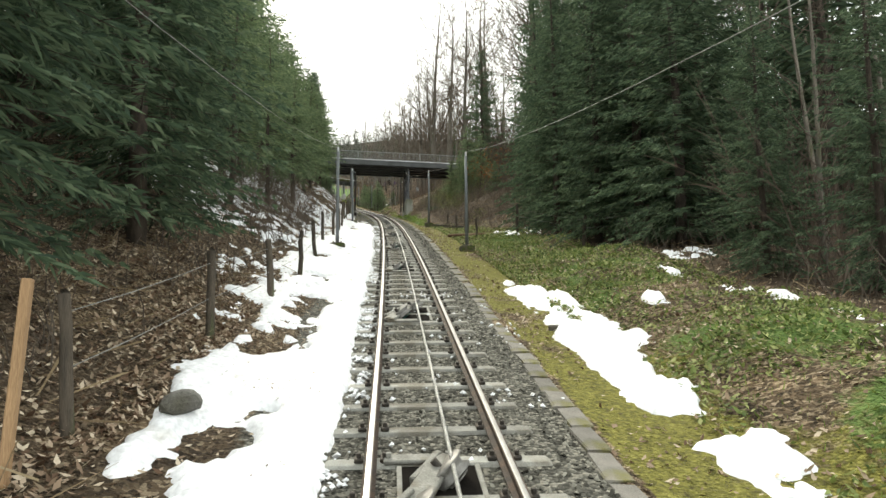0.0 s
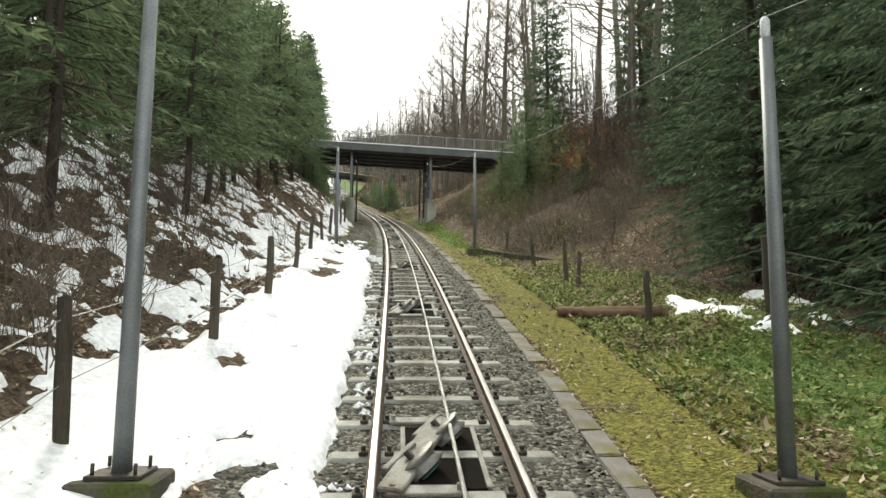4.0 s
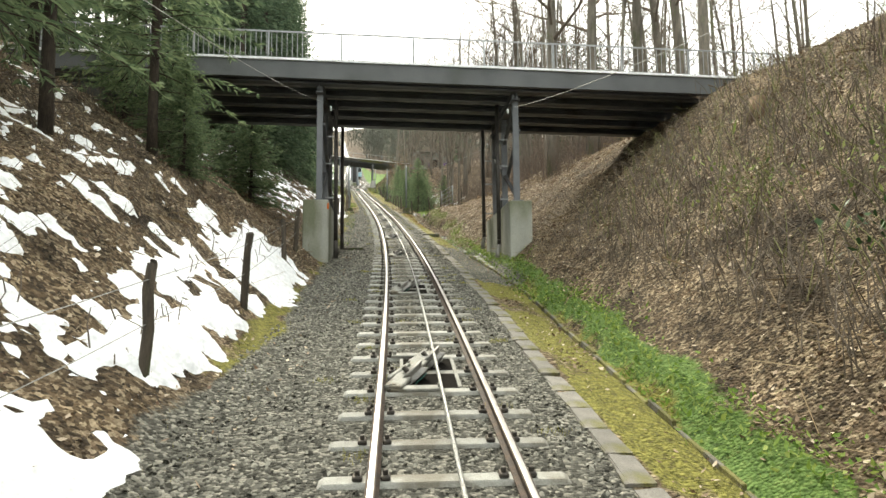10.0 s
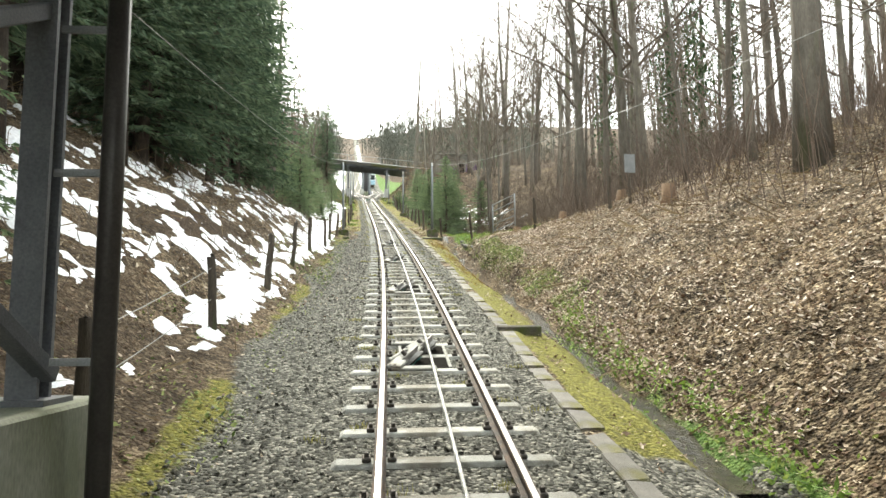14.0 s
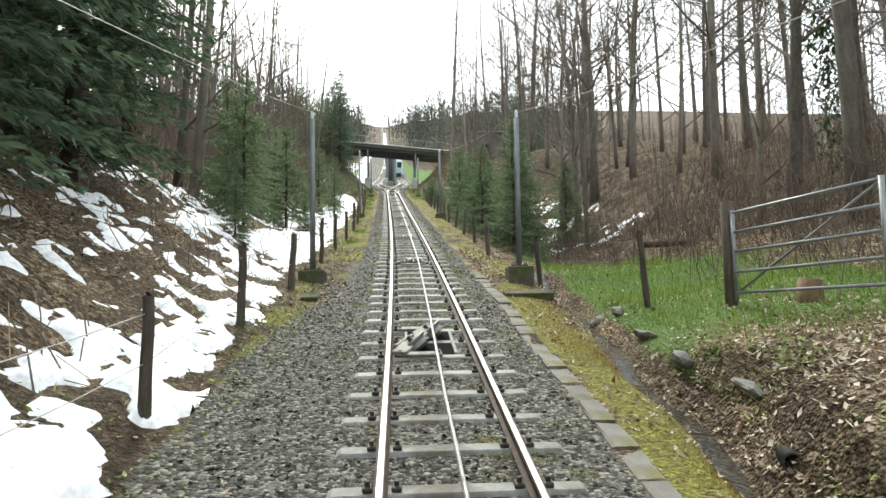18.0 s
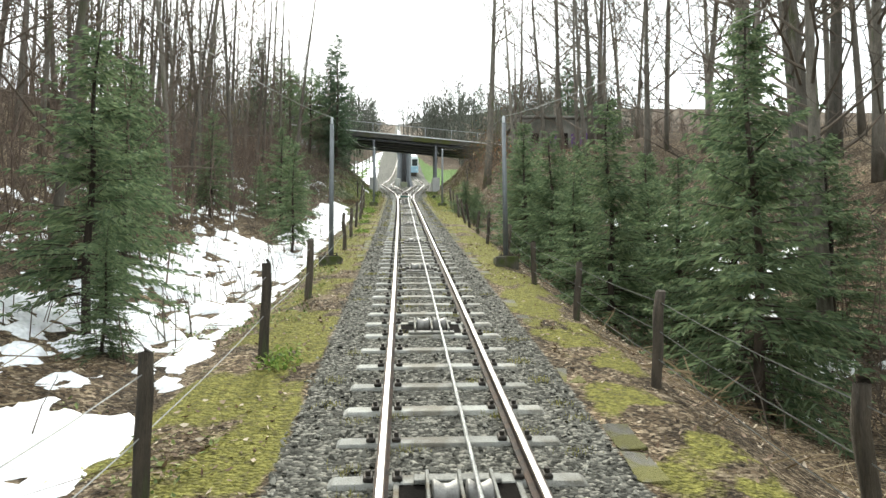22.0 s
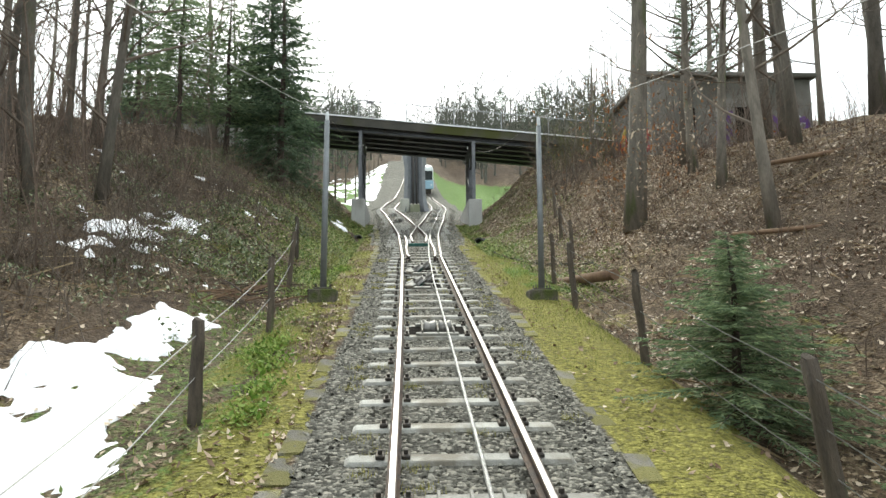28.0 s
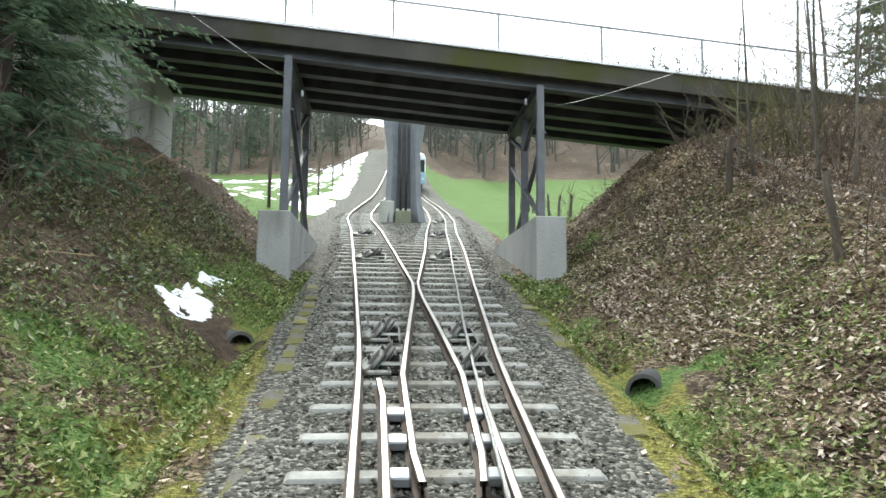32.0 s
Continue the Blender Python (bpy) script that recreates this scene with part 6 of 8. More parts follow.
def bare_tree_meshes(height, seed, lean=0.03, girth=0.016, low=0.35, wide=0.4, bark="bark_grey", twig="twig", density=1.0, stout=0.011):
    """Trunk, and a crown of limbs that fork down to fine twigs."""
    rnd = random.Random(seed)
    tb, cb = bmesh.new(), bmesh.new()
    la = rnd.uniform(0, 6.28)
    n = 9
    pts = []
    for i in range(n + 1):
        t = i / n
        pts.append(Vector((height * lean * t * math.cos(la) + 0.018 * height * math.sin(3.1 * t + seed) * t, height * lean * t * math.sin(la) + 0.018 * height * math.cos(4.3 * t + seed) * t, height * t)))
    rad = [girth * height * ((1 - t / n) ** 0.8 * 0.92 + 0.04) * (1.25 if t == 0 else 1) for t in range(n + 1)]
    tube(tb, pts, rad, 8)

    def limb(p, d, L, r, level):
        k = (4, 3, 2, 1)[level]
        line, q, e = [p], p, d
        for i in range(k):
            e = (e + Vector((rnd.uniform(-0.25, 0.25), rnd.uniform(-0.25, 0.25), rnd.uniform(-0.08, 0.22)))).normalized()
            q = q + e * L / k
            line.append(q)
        if level == 3:
            return spike(cb, line[0], line[1], r * 1.2)
        tube(cb, line, [r * (1 - 0.8 * i / k) for i in range(k + 1)], 5 if level == 0 else 3, False)
        if level < 3 and L > 0.25:
            for j in range(int(rnd.randint(3, 5) * density)):
                t = rnd.uniform(0.25, 1.0)
                i = min(int(t * k), k - 1)
                o = line[i].lerp(line[i + 1], t * k - i)
                side = Vector((rnd.uniform(-1, 1), rnd.uniform(-1, 1), rnd.uniform(-0.2, 0.8))).normalized()
                limb(o, (d * 0.7 + side).normalized(), L * rnd.uniform(0.38, 0.68), max(r * 0.55, stout), level + 1)

    count = int(20 * density + height * 0.5)
    for j in range(count):
        t = low + (1 - low) * (j + rnd.random()) / count
        i = min(int(t * n), n - 1)
        o = pts[i].lerp(pts[i + 1], t * n - i)
        a = rnd.uniform(0, 6.28)
        up = 0.3 + 0.75 * t
        d = Vector((math.cos(a), math.sin(a), up)).normalized()
        limb(o, d, height * wide * (1.15 - t) * rnd.uniform(0.5, 1.0) + 0.4, max(0.012, girth * height * 0.33 * (1.1 - t)), 0)
    out = []
    for bm, name, m in ((tb, "trunk", bark), (cb, "crown", twig)):
        me = bpy.data.meshes.new(name)
        bm.to_mesh(me)
        bm.free()
        me.materials.append(M[m])
        out.append(me)
    return out


def bush_mesh(seed, height, stems, twig="twig", spread=0.6):
    rnd = random.Random(seed)
    bm = bmesh.new()
    for k in range(stems):
        a, l = rnd.uniform(0, 6.28), height * rnd.uniform(0.5, 1.1)
        o = Vector((rnd.gauss(0, 0.25), rnd.gauss(0, 0.25), -0.05))
        d = Vector((math.cos(a) * spread * rnd.random(), math.sin(a) * spread * rnd.random(), 1)).normalized()
        line = [o]
        for i in range(4):
            d = (d + Vector((rnd.uniform(-0.2, 0.2), rnd.uniform(-0.2, 0.2), -0.08))).normalized()
            line.append(line[-1] + d * l / 4)
        tube(bm, line, [0.009, 0.008, 0.006, 0.004, 0.002], 3, False)
        for j in range(5):
            i = rnd.randint(1, 3)
            e = line[i].lerp(line[i + 1], rnd.random())
            sd = (d + Vector((rnd.uniform(-1, 1), rnd.uniform(-1, 1), rnd.uniform(-0.1, 0.6)))).normalized()
            tube(bm, [e, e + sd * l * 0.16, e + sd * l * 0.3 + Vector((0, 0, -0.03))], [0.005, 0.004, 0.0015], 3, False)
    me = bpy.data.meshes.new("crown")
    bm.to_mesh(me)
    bm.free()
    me.materials.append(M[twig])
    return me


def tree_thing(name, meshes, label, category, group):
    e = new(name)
    for me in meshes:
        share(me.name.split(".")[0], me, e)
    e.hide_render = False
    return tagged(e, label, category, group)


class Kind:
    """One kind of plant: the first is built, the rest are copies."""

    def __init__(self, name, meshes, label, category, group):
        self.args, self.first = (name, meshes, label, category, group), None

    def put(self, s, u, size=1.0, dv=-0.12, turn=None, lean=0.0, broad=1.0):
        m = place(s, u, on_ground(s, u, dv), random.uniform(0, 360) if turn is None else turn)
        if lean:
            m = m @ pose(0, 0, 0, lean)
        if self.first is None:
            self.first = tree_thing(*self.args)
            self.first.matrix_basis = m @ Matrix.Diagonal((size * broad, size * broad, size, 1))
            return self.first
        keep = tuple(self.first.scale)
        self.first.scale = (size * broad, size * broad, size)
        o = copy_thing(self.first, m)
        self.first.scale = keep
        return o


tall_spruce = [Kind("spruce", spruce_meshes(15, 11 + k, 3.3, 0.05, 1.5, 1.3, 0.75), "tall dark green spruce with drooping boughs on the bank", "tree", "spruces") for k in range(3)]
bare_spruce = [Kind("spruce", spruce_meshes(14, 31 + k, 3.0, 0.16, 1.15, 1.32), "spruce with a bare lower trunk in the dark wood", "tree", "spruces") for k in range(2)]
young_spruce = [Kind("young_spruce", spruce_meshes(5.2, 51 + k, 1.75, 0.03, 1.7, 0.8, 0.9, 0.82, "young_lit_needles"), "young green spruce beside the railway fence", "tree", "young spruces") for k in range(3)]
slim_spruce = [Kind("young_spruce", spruce_meshes(5.2, 56 + k, 1.7, 0.18, 1.35, 0.85, 0.7, 0.75, "young_lit_needles"), "slender young spruce with a bare lower stem on the snowy bank", "tree", "young spruces") for k in range(2)]
mid_spruce = [Kind("spruce", spruce_meshes(7.5, 61 + k, 2.3, 0.24, 0.85, 1.0, 0.75, 0.66, "young_lit_needles"), "half-grown spruce with a bare lower stem on the snowy bank", "tree", "spruces") for k in range(2)]
beech = [Kind("bare_tree", bare_tree_meshes(17, 71 + k, 0.04, 0.0125, 0.25, 0.4, density=0.85), "tall leafless grey-barked tree on the slope", "tree", "bare trees") for k in range(4)]
thin_tree = [Kind("bare_tree", bare_tree_meshes(11, 91 + k, 0.06, 0.0075, 0.1, 0.26, "bark_grey", "twig", 0.62), "slender leafless young tree on the slope", "tree", "bare trees") for k in range(4)]
bud_tree = [Kind("bare_tree", bare_tree_meshes(13, 111 + k, 0.04, 0.008, 0.12, 0.28, "bark_grey", "bud", 0.6), "slender tree with yellow-green budding twigs", "tree", "bare trees") for k in range(2)]
brush = [Kind("bush", [bush_mesh(131 + k, 1.6 + 0.5 * k, 14, ("twig", "twig_red", "twig")[k], 0.9)], "leafless tangle of thin shrub stems on the bank", "bush", "bushes") for k in range(3)]
bud_bush = Kind("bush", [bush_mesh(141, 2.2, 30, "bud", 0.8)], "shrub with pale yellow-green budding stems", "bush", "bushes")

rt = random.Random(5)


def scatter(kinds, count, s0, s1, u0, u1, lo, hi, gap=0.0, lean=3):
    done = []
    for k in range(count * 6):
        if len(done) >= count:
            break
        s, u = rt.uniform(s0, s1), rt.uniform(u0, u1)
        if all((s - a) ** 2 + (u - b) ** 2 > gap * gap for a, b in done):
            done.append((s, u))
            rt.choice(kinds).put(s, u, rt.uniform(lo, hi), lean=rt.uniform(-lean, lean))


# dark spruce wood by the first stretch
for s, u, q in ((6.5, -5.2, 0.95), (9, -7.5, 1.1), (12, -4.9, 0.9), (14, -8, 1.1), (17, -6.0, 0.95), (20, -8.4, 1.05)):
    rt.choice(bare_spruce + tall_spruce[:1]).put(s, u, q)
# Last three are added behind, to block sky light above the bank.
for s, u, q in ((4, -7, 1.1), (22, -12, 1.2), (10, -10, 1.1), (15.5, -10.6, 1.1), (28, -12.4, 1.1)):
    rt.choice(tall_spruce).put(s, u, q)
for s, u, q in ((37, -8.2, 1.2), (44, -8.4, 1.3), (50, -8.0, 1.5), (56, -7.9, 1.5), (61, -8, 1.4), (45, -9.5, 1.9), (22.6, -5.6, 1.1), (25.2, -6.6, 1.2), (28.4, -5.4, 1.0), (31.5, -7.2, 1.2), (34, -9, 1.5), (38, -10, 1.9), (41, -12, 2.0), (49, -11.5, 2.0), (55, -11, 2.0), (60, -11, 1.9)):
    rt.choice(mid_spruce).put(s, u, q)
for s, u, q in ((20.5, 7.6, 0.95), (22.5, 9.5, 1.1), (24, 7.2, 0.9), (26.5, 8.6, 1.05), (18, 8.6, 1.0), (28.5, 7.4, 0.85), (30, 10, 0.9), (52, 7.9, 0.7), (17, 7.4, 0.8), (21.5, 6.6, 0.7), (10, 7.6, 0.42), (12.4, 7.0, 0.4), (31.5, 7.0, 0.8), (34.5, 8.8, 0.85), (26, 6.4, 0.75)):
    rt.choice(tall_spruce + bare_spruce[:1]).put(s, u, q)
for s, u, h in ((62.0, -5.4, 3.4), (63, -6.8, 3.4), (60.6, -4.7, 2.6), (70.6, -5.2, 4.4), (72.5, -6.2, 5.5), (64.8, -6.0, 3.0)):
    rt.choice(young_spruce).put(s, u, h / 5.2, broad=1.1)
# stems hung with dead creeper at the edge of the spruces
for s, u, q in ((13.2, 7.8, 1.9), (12.4, 8.6, 2.3), (14.2, 8.8, 2.4), (11.4, 8.0, 2.0), (13.4, 9.6, 2.6), (10.6, 8.8, 2.2)):
    brush[1].put(s, u, q, broad=0.6)
for s, u, q in ((13.0, 8.6, 0.8), (11.8, 9.4, 0.85), (14.6, 9.8, 0.9)):
    rt.choice(thin_tree).put(s, u, q)
# along the right bank before the first bridge
for s, u, q in ((33.6, -5.0, 0.85), (36.6, -5.3, 0.95), (40.2, -5.8, 0.95), (42.6, -6.0, 0.95), (39, -7.4, 1.1), (45.4, -5.6, 0.9), (48.6, -5.4, 1.1), (51.6, -6.0, 1.15), (54.2, -5.3, 1.1), (57.2, -5.8, 1.15), (60.2, -5.2, 1.1), (47, -8.2, 1.25), (53, -8.4, 1.3), (58.6, -8.4, 1.3)):
    rt.choice(mid_spruce).put(s, u, q)
for s, u, q in ((47.5, 6.9, 0.8), (50.2, 5.1, 0.6), (51.4, 6.6, 0.9)):
    rt.choice(slim_spruce).put(s, u, q)
scatter(tall_spruce, 4, 40, 52, 9.5, 15, 0.6, 0.9, 2.5)
scatter(beech, 8, 38, 50, 10, 24, 0.9, 1.2, 2)
scatter(beech, 16, 50, 66, 13, 34, 0.85, 1.3, 1.8)
scatter(thin_tree, 14, 42, 58, 11, 26, 0.9, 1.3, 1.2)
scatter(bud_tree, 18, 40, 62, 10, 24, 0.9, 1.2, 1.5)
for s, u, q in ((76, 9.1, 1.35), (77, 7.5, 1.45), (74.5, 10.8, 1.3), (78, 14.6, 1.35), (73, 13, 1.25), (82, 15.5, 1.4)):
    rt.choice(beech).put(s, u, q)
scatter(brush, 40, 36, 52, 4.6, 12, 0.35, 1.0, 0.5)
scatter(brush, 16, 52, 62, 5.5, 10, 0.2, 0.5, 0.5)
scatter(brush, 20, 40, 50, 6.5, 11, 0.7, 1.3, 0.5)
scatter(brush, 26, 44, 63, -7, -3.6, 0.25, 0.5, 0.5)
scatter(brush, 40, 4, 44, -8.5, -3.6, 0.3, 0.8, 0.5)
scatter(brush, 34, 20, 36, -7.5, -3.4, 0.5, 1.0, 0.5)
scatter([bud_bush], 12, 42, 54, 5, 9, 0.5, 1.0, 0.6)
for s, u, q in ((45.4, 4.9, 0.6), (47.2, 4.6, 0.55), (49.4, 5.0, 0.75), (51.2, 4.5, 0.6), (53.2, 5.4, 0.8), (56, 4.9, 0.6)):
    bud_bush.put(s, u, q)
scatter(young_spruce, 3, 44, 51, 5.6, 8, 0.35, 0.7, 1.5)
# behind the first bridge, right: bare wood on the leaf slope
scatter(beech, 16, 88, 116, 10, 30, 0.8, 1.1, 2.2)
for s, u, q in ((114.6, 7.4, 0.75), (117.1, 8.9, 0.85), (98, 9.8, 1.2), (94, 10.5, 1.25), (121, 11, 1.25), (126, 12, 1.3)):
    rt.choice(beech).put(s, u, q)
scatter(thin_tree, 24, 72, 112, 7.5, 22, 1.0, 1.6, 1.2)
scatter(brush, 40, 78, 112, 6.5, 13, 0.6, 1.3, 0.6)
scatter(beech, 14, 112, 136, 11, 30, 0.8, 1.15, 2)
scatter(thin_tree, 14, 112, 140, 9, 22, 1.3, 1.9, 1.5)
# left bank behind the bridge: spruces, then bare saplings
for s, u, q in ((76, -6.6, 0.9), (80, -6.2, 0.9), (83, -6.4, 1.0), (86.5, -5.8, 0.9), (89.5, -6.0, 0.9), (74, -9.5, 1.0), (78, -6.8, 0.95), (81, -9, 1.1), (84.5, -7.2, 1.0), (88, -9.5, 1.0), (91.5, -7.4, 0.85), (91.3, -6.0, 0.95), (94.3, -8.3, 1.0), (96.6, -6.4, 0.9), (90, -11, 1.1), (97, -11, 1.1), (92.6, -6.9, 1.0), (98.6, -8.4, 0.95), (100.8, -7.0, 0.85), (101.4, -11, 1.0), (82, -6.4, 1.0), (87.2, -6.6, 1.05)):
    rt.choice(tall_spruce + bare_spruce).put(s, u, q)
for s, u, h, b in ((103.3, -4.7, 4.6, 0.9), (105.3, -5.4, 4.3, 0.9), (112.4, -4.87, 4.6, 1.1), (123.3, -3.7, 3.6, 0.9), (116.5, -6.0, 4.8, 0.9), (107.2, -6.1, 4.8, 0.9), (118.4, -7.4, 5.0, 0.9), (130.3, -5.3, 4.2, 1.15), (122, -7.8, 4.6, 0.9), (127, -7.2, 4.0, 0.9)):
    rt.choice(slim_spruce).put(s, u, h / 5.2, broad=b)
for s, u, h in ((110.8, -3.93, 1.7), (100.1, -4.2, 1.8), (132.4, -6.6, 2.2), (114.2, -5.4, 1.5)):
    rt.choice(young_spruce).put(s, u, h / 5.2, broad=0.95)
scatter(thin_tree, 50, 94, 150, -22, -6.5, 1.1, 1.9, 1.0, 6)
scatter(bud_tree, 14, 96, 150, -24, -9, 0.7, 1.0, 1.5, 5)
scatter(brush, 34, 92, 152, -12, -5, 0.5, 1.1, 0.7)
# right: young spruces in the hollow by the fence
for s, u, h, b in ((111.7, 4.6, 6.0, 0.8), (113.9, 5.4, 5.8, 0.85), (116.1, 3.9, 5.0, 0.9), (116.7, 5.6, 4.4, 1.0), (119.0, 3.9, 3.4, 1.1), (119.6, 6.0, 4.4, 1.0), (122.4, 4.1, 4.7, 1.0), (121.4, 6.6, 4.2, 1.0), (125.6, 3.9, 5.0, 0.95), (124.6, 5.6, 4.4, 1.0), (128.4, 4.4, 4.6, 1.0), (129.6, 6.2, 4.2, 1.0), (114.6, 7.6, 4.2, 1.0), (131.6, 4.6, 2.4, 1.2), (133.4, 6.0, 3.0, 1.1), (104.0, 4.0, 0.9, 1.2), (137.0, 2.95, 2.1, 1.75), (138.5, 3.7, 1.6, 1.7), (134.6, 3.1, 1.0, 1.6)):
    rt.choice(young_spruce).put(s, u, h / 5.2, broad=b * 1.2)
# before the second bridge
lone = Kind("bare_tree", bare_tree_meshes(22, 181, 0.05, 0.012, 0.42, 0.26, density=0.7), "tall stout leafless beech with mossy foot on the leaf slope", "tree", "bare trees")
lone.put(147.0, 5.4, 1.0, turn=150, lean=2)
for s, u, q in ((146.3, 7.4, 0.6), (148.8, 7.8, 0.65), (151.5, 11.5, 1.1), (149.5, 14, 1.15), (145, 12, 1.1)):
    rt.choice(beech).put(s, u, q)
for s, u, q in ((142.6, 6.6, 1.5), (150.5, 8.2, 1.6), (146, 9.2, 1.7), (150.4, 11.5, 1.6), (147.5, 13.5, 1.8), (158, 12.5, 1.7), (153.2, 16.9, 1.8), (149, 16.5, 1.8), (152, 20, 2.0), (160, 19, 1.8), (160, 15, 1.7), (141, 10, 1.5)):
    rt.choice(thin_tree).put(s, u, q, lean=rt.uniform(-5, 5))
for s, u, q in ((157.6, -5.5, 0.78), (158.6, -6.2, 0.7), (160.5, -12.5, 0.6), (170, 17, 0.8), (176, -16, 0.6), (172, 20, 0.7)):
    rt.choice(tall_spruce).put(s, u, q)
for s, u, q in ((159.8, -7.2, 1.0), (158.6, -10, 1.1), (157.2, -7.6, 1.0), (155.6, -9.0, 0.9)):
    rt.choice(mid_spruce).put(s, u, q, broad=1.15)
scatter(thin_tree, 12, 158, 166, 6, 14, 0.3, 0.6, 0.8, 5)
scatter(brush, 22, 146, 163, 5.2, 10, 0.6, 1.3, 0.6)
scatter([bud_bush], 4, 157, 161.5, 6, 9, 0.8, 1.3, 0.6)
scatter(brush, 8, 157, 161, 5.6, 9, 0.8, 1.3, 0.6)
scatter(bud_tree, 5, 158, 161, 6.0, 8.5, 0.3, 0.5, 0.6)
for s, u, q in ((141.9, -5.2, 0.55), (142.6, -5.7, 0.7), (143.3, -5.4, 0.6), (141.3, -5.7, 0.55), (144.2, -6.0, 0.7), (145.6, -5.6, 0.6), (140.6, -6.4, 0.6), (148, -5.4, 0.6), (151, -5.9, 0.7), (146.6, -6.8, 0.7)):
    brush[0].put(s, u, q, broad=1.5)
    brush[2].put(s + 0.3, u + 0.2, q * 0.7, broad=1.6)
rb = random.Random(77)
pile = tagged(new("brushwood_pile"), "pile of cut bare branches beside the fence", "branches")
pile.matrix_basis = place(142.2, -3.35, on_ground(142.2, -3.35, 0.02))
for k in range(34):
    bm = bmesh.new()
    a, l, r = rb.uniform(-0.5, 0.9) + (1.6 if k % 5 == 0 else 0), rb.uniform(0.5, 1.3), rb.uniform(0.007, 0.018)
    x, y, z = rb.gauss(0, 0.35), rb.gauss(0, 0.5), rb.uniform(0.0, 0.28)
    d = Vector((math.cos(a), math.sin(a), rb.uniform(-0.15, 0.3))) * l / 2
    o = Vector((x, y, z))
    tube(bm, [tuple(o - d), tuple(o + Vector((rb.uniform(-0.06, 0.06), rb.uniform(-0.06, 0.06), 0.04))), tuple(o + d)], [r, r * 0.8, r * 0.35], 5)
    part("branch", bm, M["wood_cut"] if k % 3 else M["bark"], pile)
scatter(brush, 46, 134, 163, -12, -4.6, 0.45, 1.0, 0.5)
scatter(thin_tree, 22, 136, 166, -20, -8, 0.9, 1.6, 0.9, 8)
for s, u in ((171, 5.6), (173.5, 8)):
    brush[0].put(s, u, 1.1)


def far_wood(name, s0, s1, u0, u1, count, h0, h1, conifer, label):
    """A far wood: many small crowns and stems in one piece of stuff."""
    rnd = random.Random(name)
    src = [(k, [np.array([v.co[:] for v in me.vertices]) for me in k.args[1]], [[tuple(p.vertices) for p in me.polygons] for me in k.args[1]]) for k in conifer]
    V, F, mats, off = [], [], [], 0
    for i in range(count):
        k, vs, fs = rnd.choice(src)
        s, u, h = rnd.uniform(s0, s1), rnd.uniform(u0, u1), rnd.uniform(h0, h1)
        o = W(s, u, on_ground(s, u, -0.3))
        a = rnd.uniform(0, 6.28)
        R = np.array([[math.cos(a), -math.sin(a), 0], [math.sin(a), math.cos(a), 0], [0, 0, 1]]) * h
        for j, (v, f) in enumerate(zip(vs, fs)):
            V.append(v @ R.T + o)
            F += [tuple(x + off for x in q) for q in f]
            mats += [j] * len(f)
            off += len(v)
    me = bpy.data.meshes.new(name)
    me.from_pydata(np.concatenate(V).tolist(), [], F)
    for q in conifer[0].args[1]:
        me.materials.append(q.materials[0])
    me.polygons.foreach_set("material_index", mats)
    tagged(new(name, me), label, "trees", kind="stuff")


class Src:
    def __init__(self, meshes):
        self.args = ("", meshes)


def sapling_mesh(seed, h):
    rnd = random.Random(seed)
    bm = bmesh.new()
    for k in range(4):
        x, y = rnd.gauss(0, 0.7), rnd.gauss(0, 0.7)
        q = [Vector((x, y, -0.1))]
        d = Vector((rnd.uniform(-0.22, 0.22), rnd.uniform(-0.22, 0.22), 1))
        l = h * rnd.uniform(0.45, 1.1)
        for i in range(3):
            d = (d + Vector((rnd.uniform(-0.16, 0.16), rnd.uniform(-0.16, 0.16), 0.05))).normalized()
            q.append(q[-1] + d * l / 3)
        r = rnd.uniform(0.008, 0.02)
        tube(bm, q, [r, r * 0.8, r * 0.5, r * 0.15], 3, False)
        for j in range(16):
            t = rnd.uniform(0.15, 1) * 3
            i = min(int(t), 2)
            o = q[i].lerp(q[i + 1], t - i)
            s = Vector((rnd.uniform(-1, 1), rnd.uniform(-1, 1), rnd.uniform(0.2, 1.3))).normalized()
            spike(bm, o, o + s * l * rnd.uniform(0.08, 0.3), 0.006)
    me = bpy.data.meshes.new("saplings")
    bm.to_mesh(me)
    bm.free()
    me.materials.append(M["twig_red"])
    return [me]


saplings = [Src(sapling_mesh(401 + k, 4.0)) for k in range(4)]
light_bare = [Src(bare_tree_meshes(13, 301 + k, 0.04, 0.011, 0.25, 0.4, "bark_grey", "twig", 0.62)) for k in range(3)]
light_bud = [Src(bare_tree_meshes(12, 311 + k, 0.04, 0.011, 0.2, 0.33, "bark_grey", "bud", 0.62)) for k in range(2)]
light_spruce = [Src(spruce_meshes(13, 321 + k, 2.9, 0.06, 0.8, 2.6)) for k in range(2)]
far_wood("bare_wood", 60, 170, 22, 46, 62, 0.8, 1.3, light_bare, "leafless wood on the hillside")
far_wood("bare_wood_west", 92, 190, -44, -18, 34, 0.7, 1.1, light_bare, "leafless wood on the hillside")
far_wood("spruce_wood", 0, 40, -34, -10, 42, 0.8, 1.3, light_spruce, "dense spruce wood on the hillside")
far_wood("bare_wood_ridge", 40, 66, -36, -13, 26, 0.7, 1.1, light_bud, "leafless wood with budding twigs above the bank")
far_wood("spruce_wood_east", 17, 36, 12, 30, 30, 0.8, 1.3, light_spruce, "dense spruce wood")
far_wood("spruce_wood_west", 70, 100, -34, -11, 34, 0.9, 1.3, light_spruce, "dense spruce wood on the hillside")
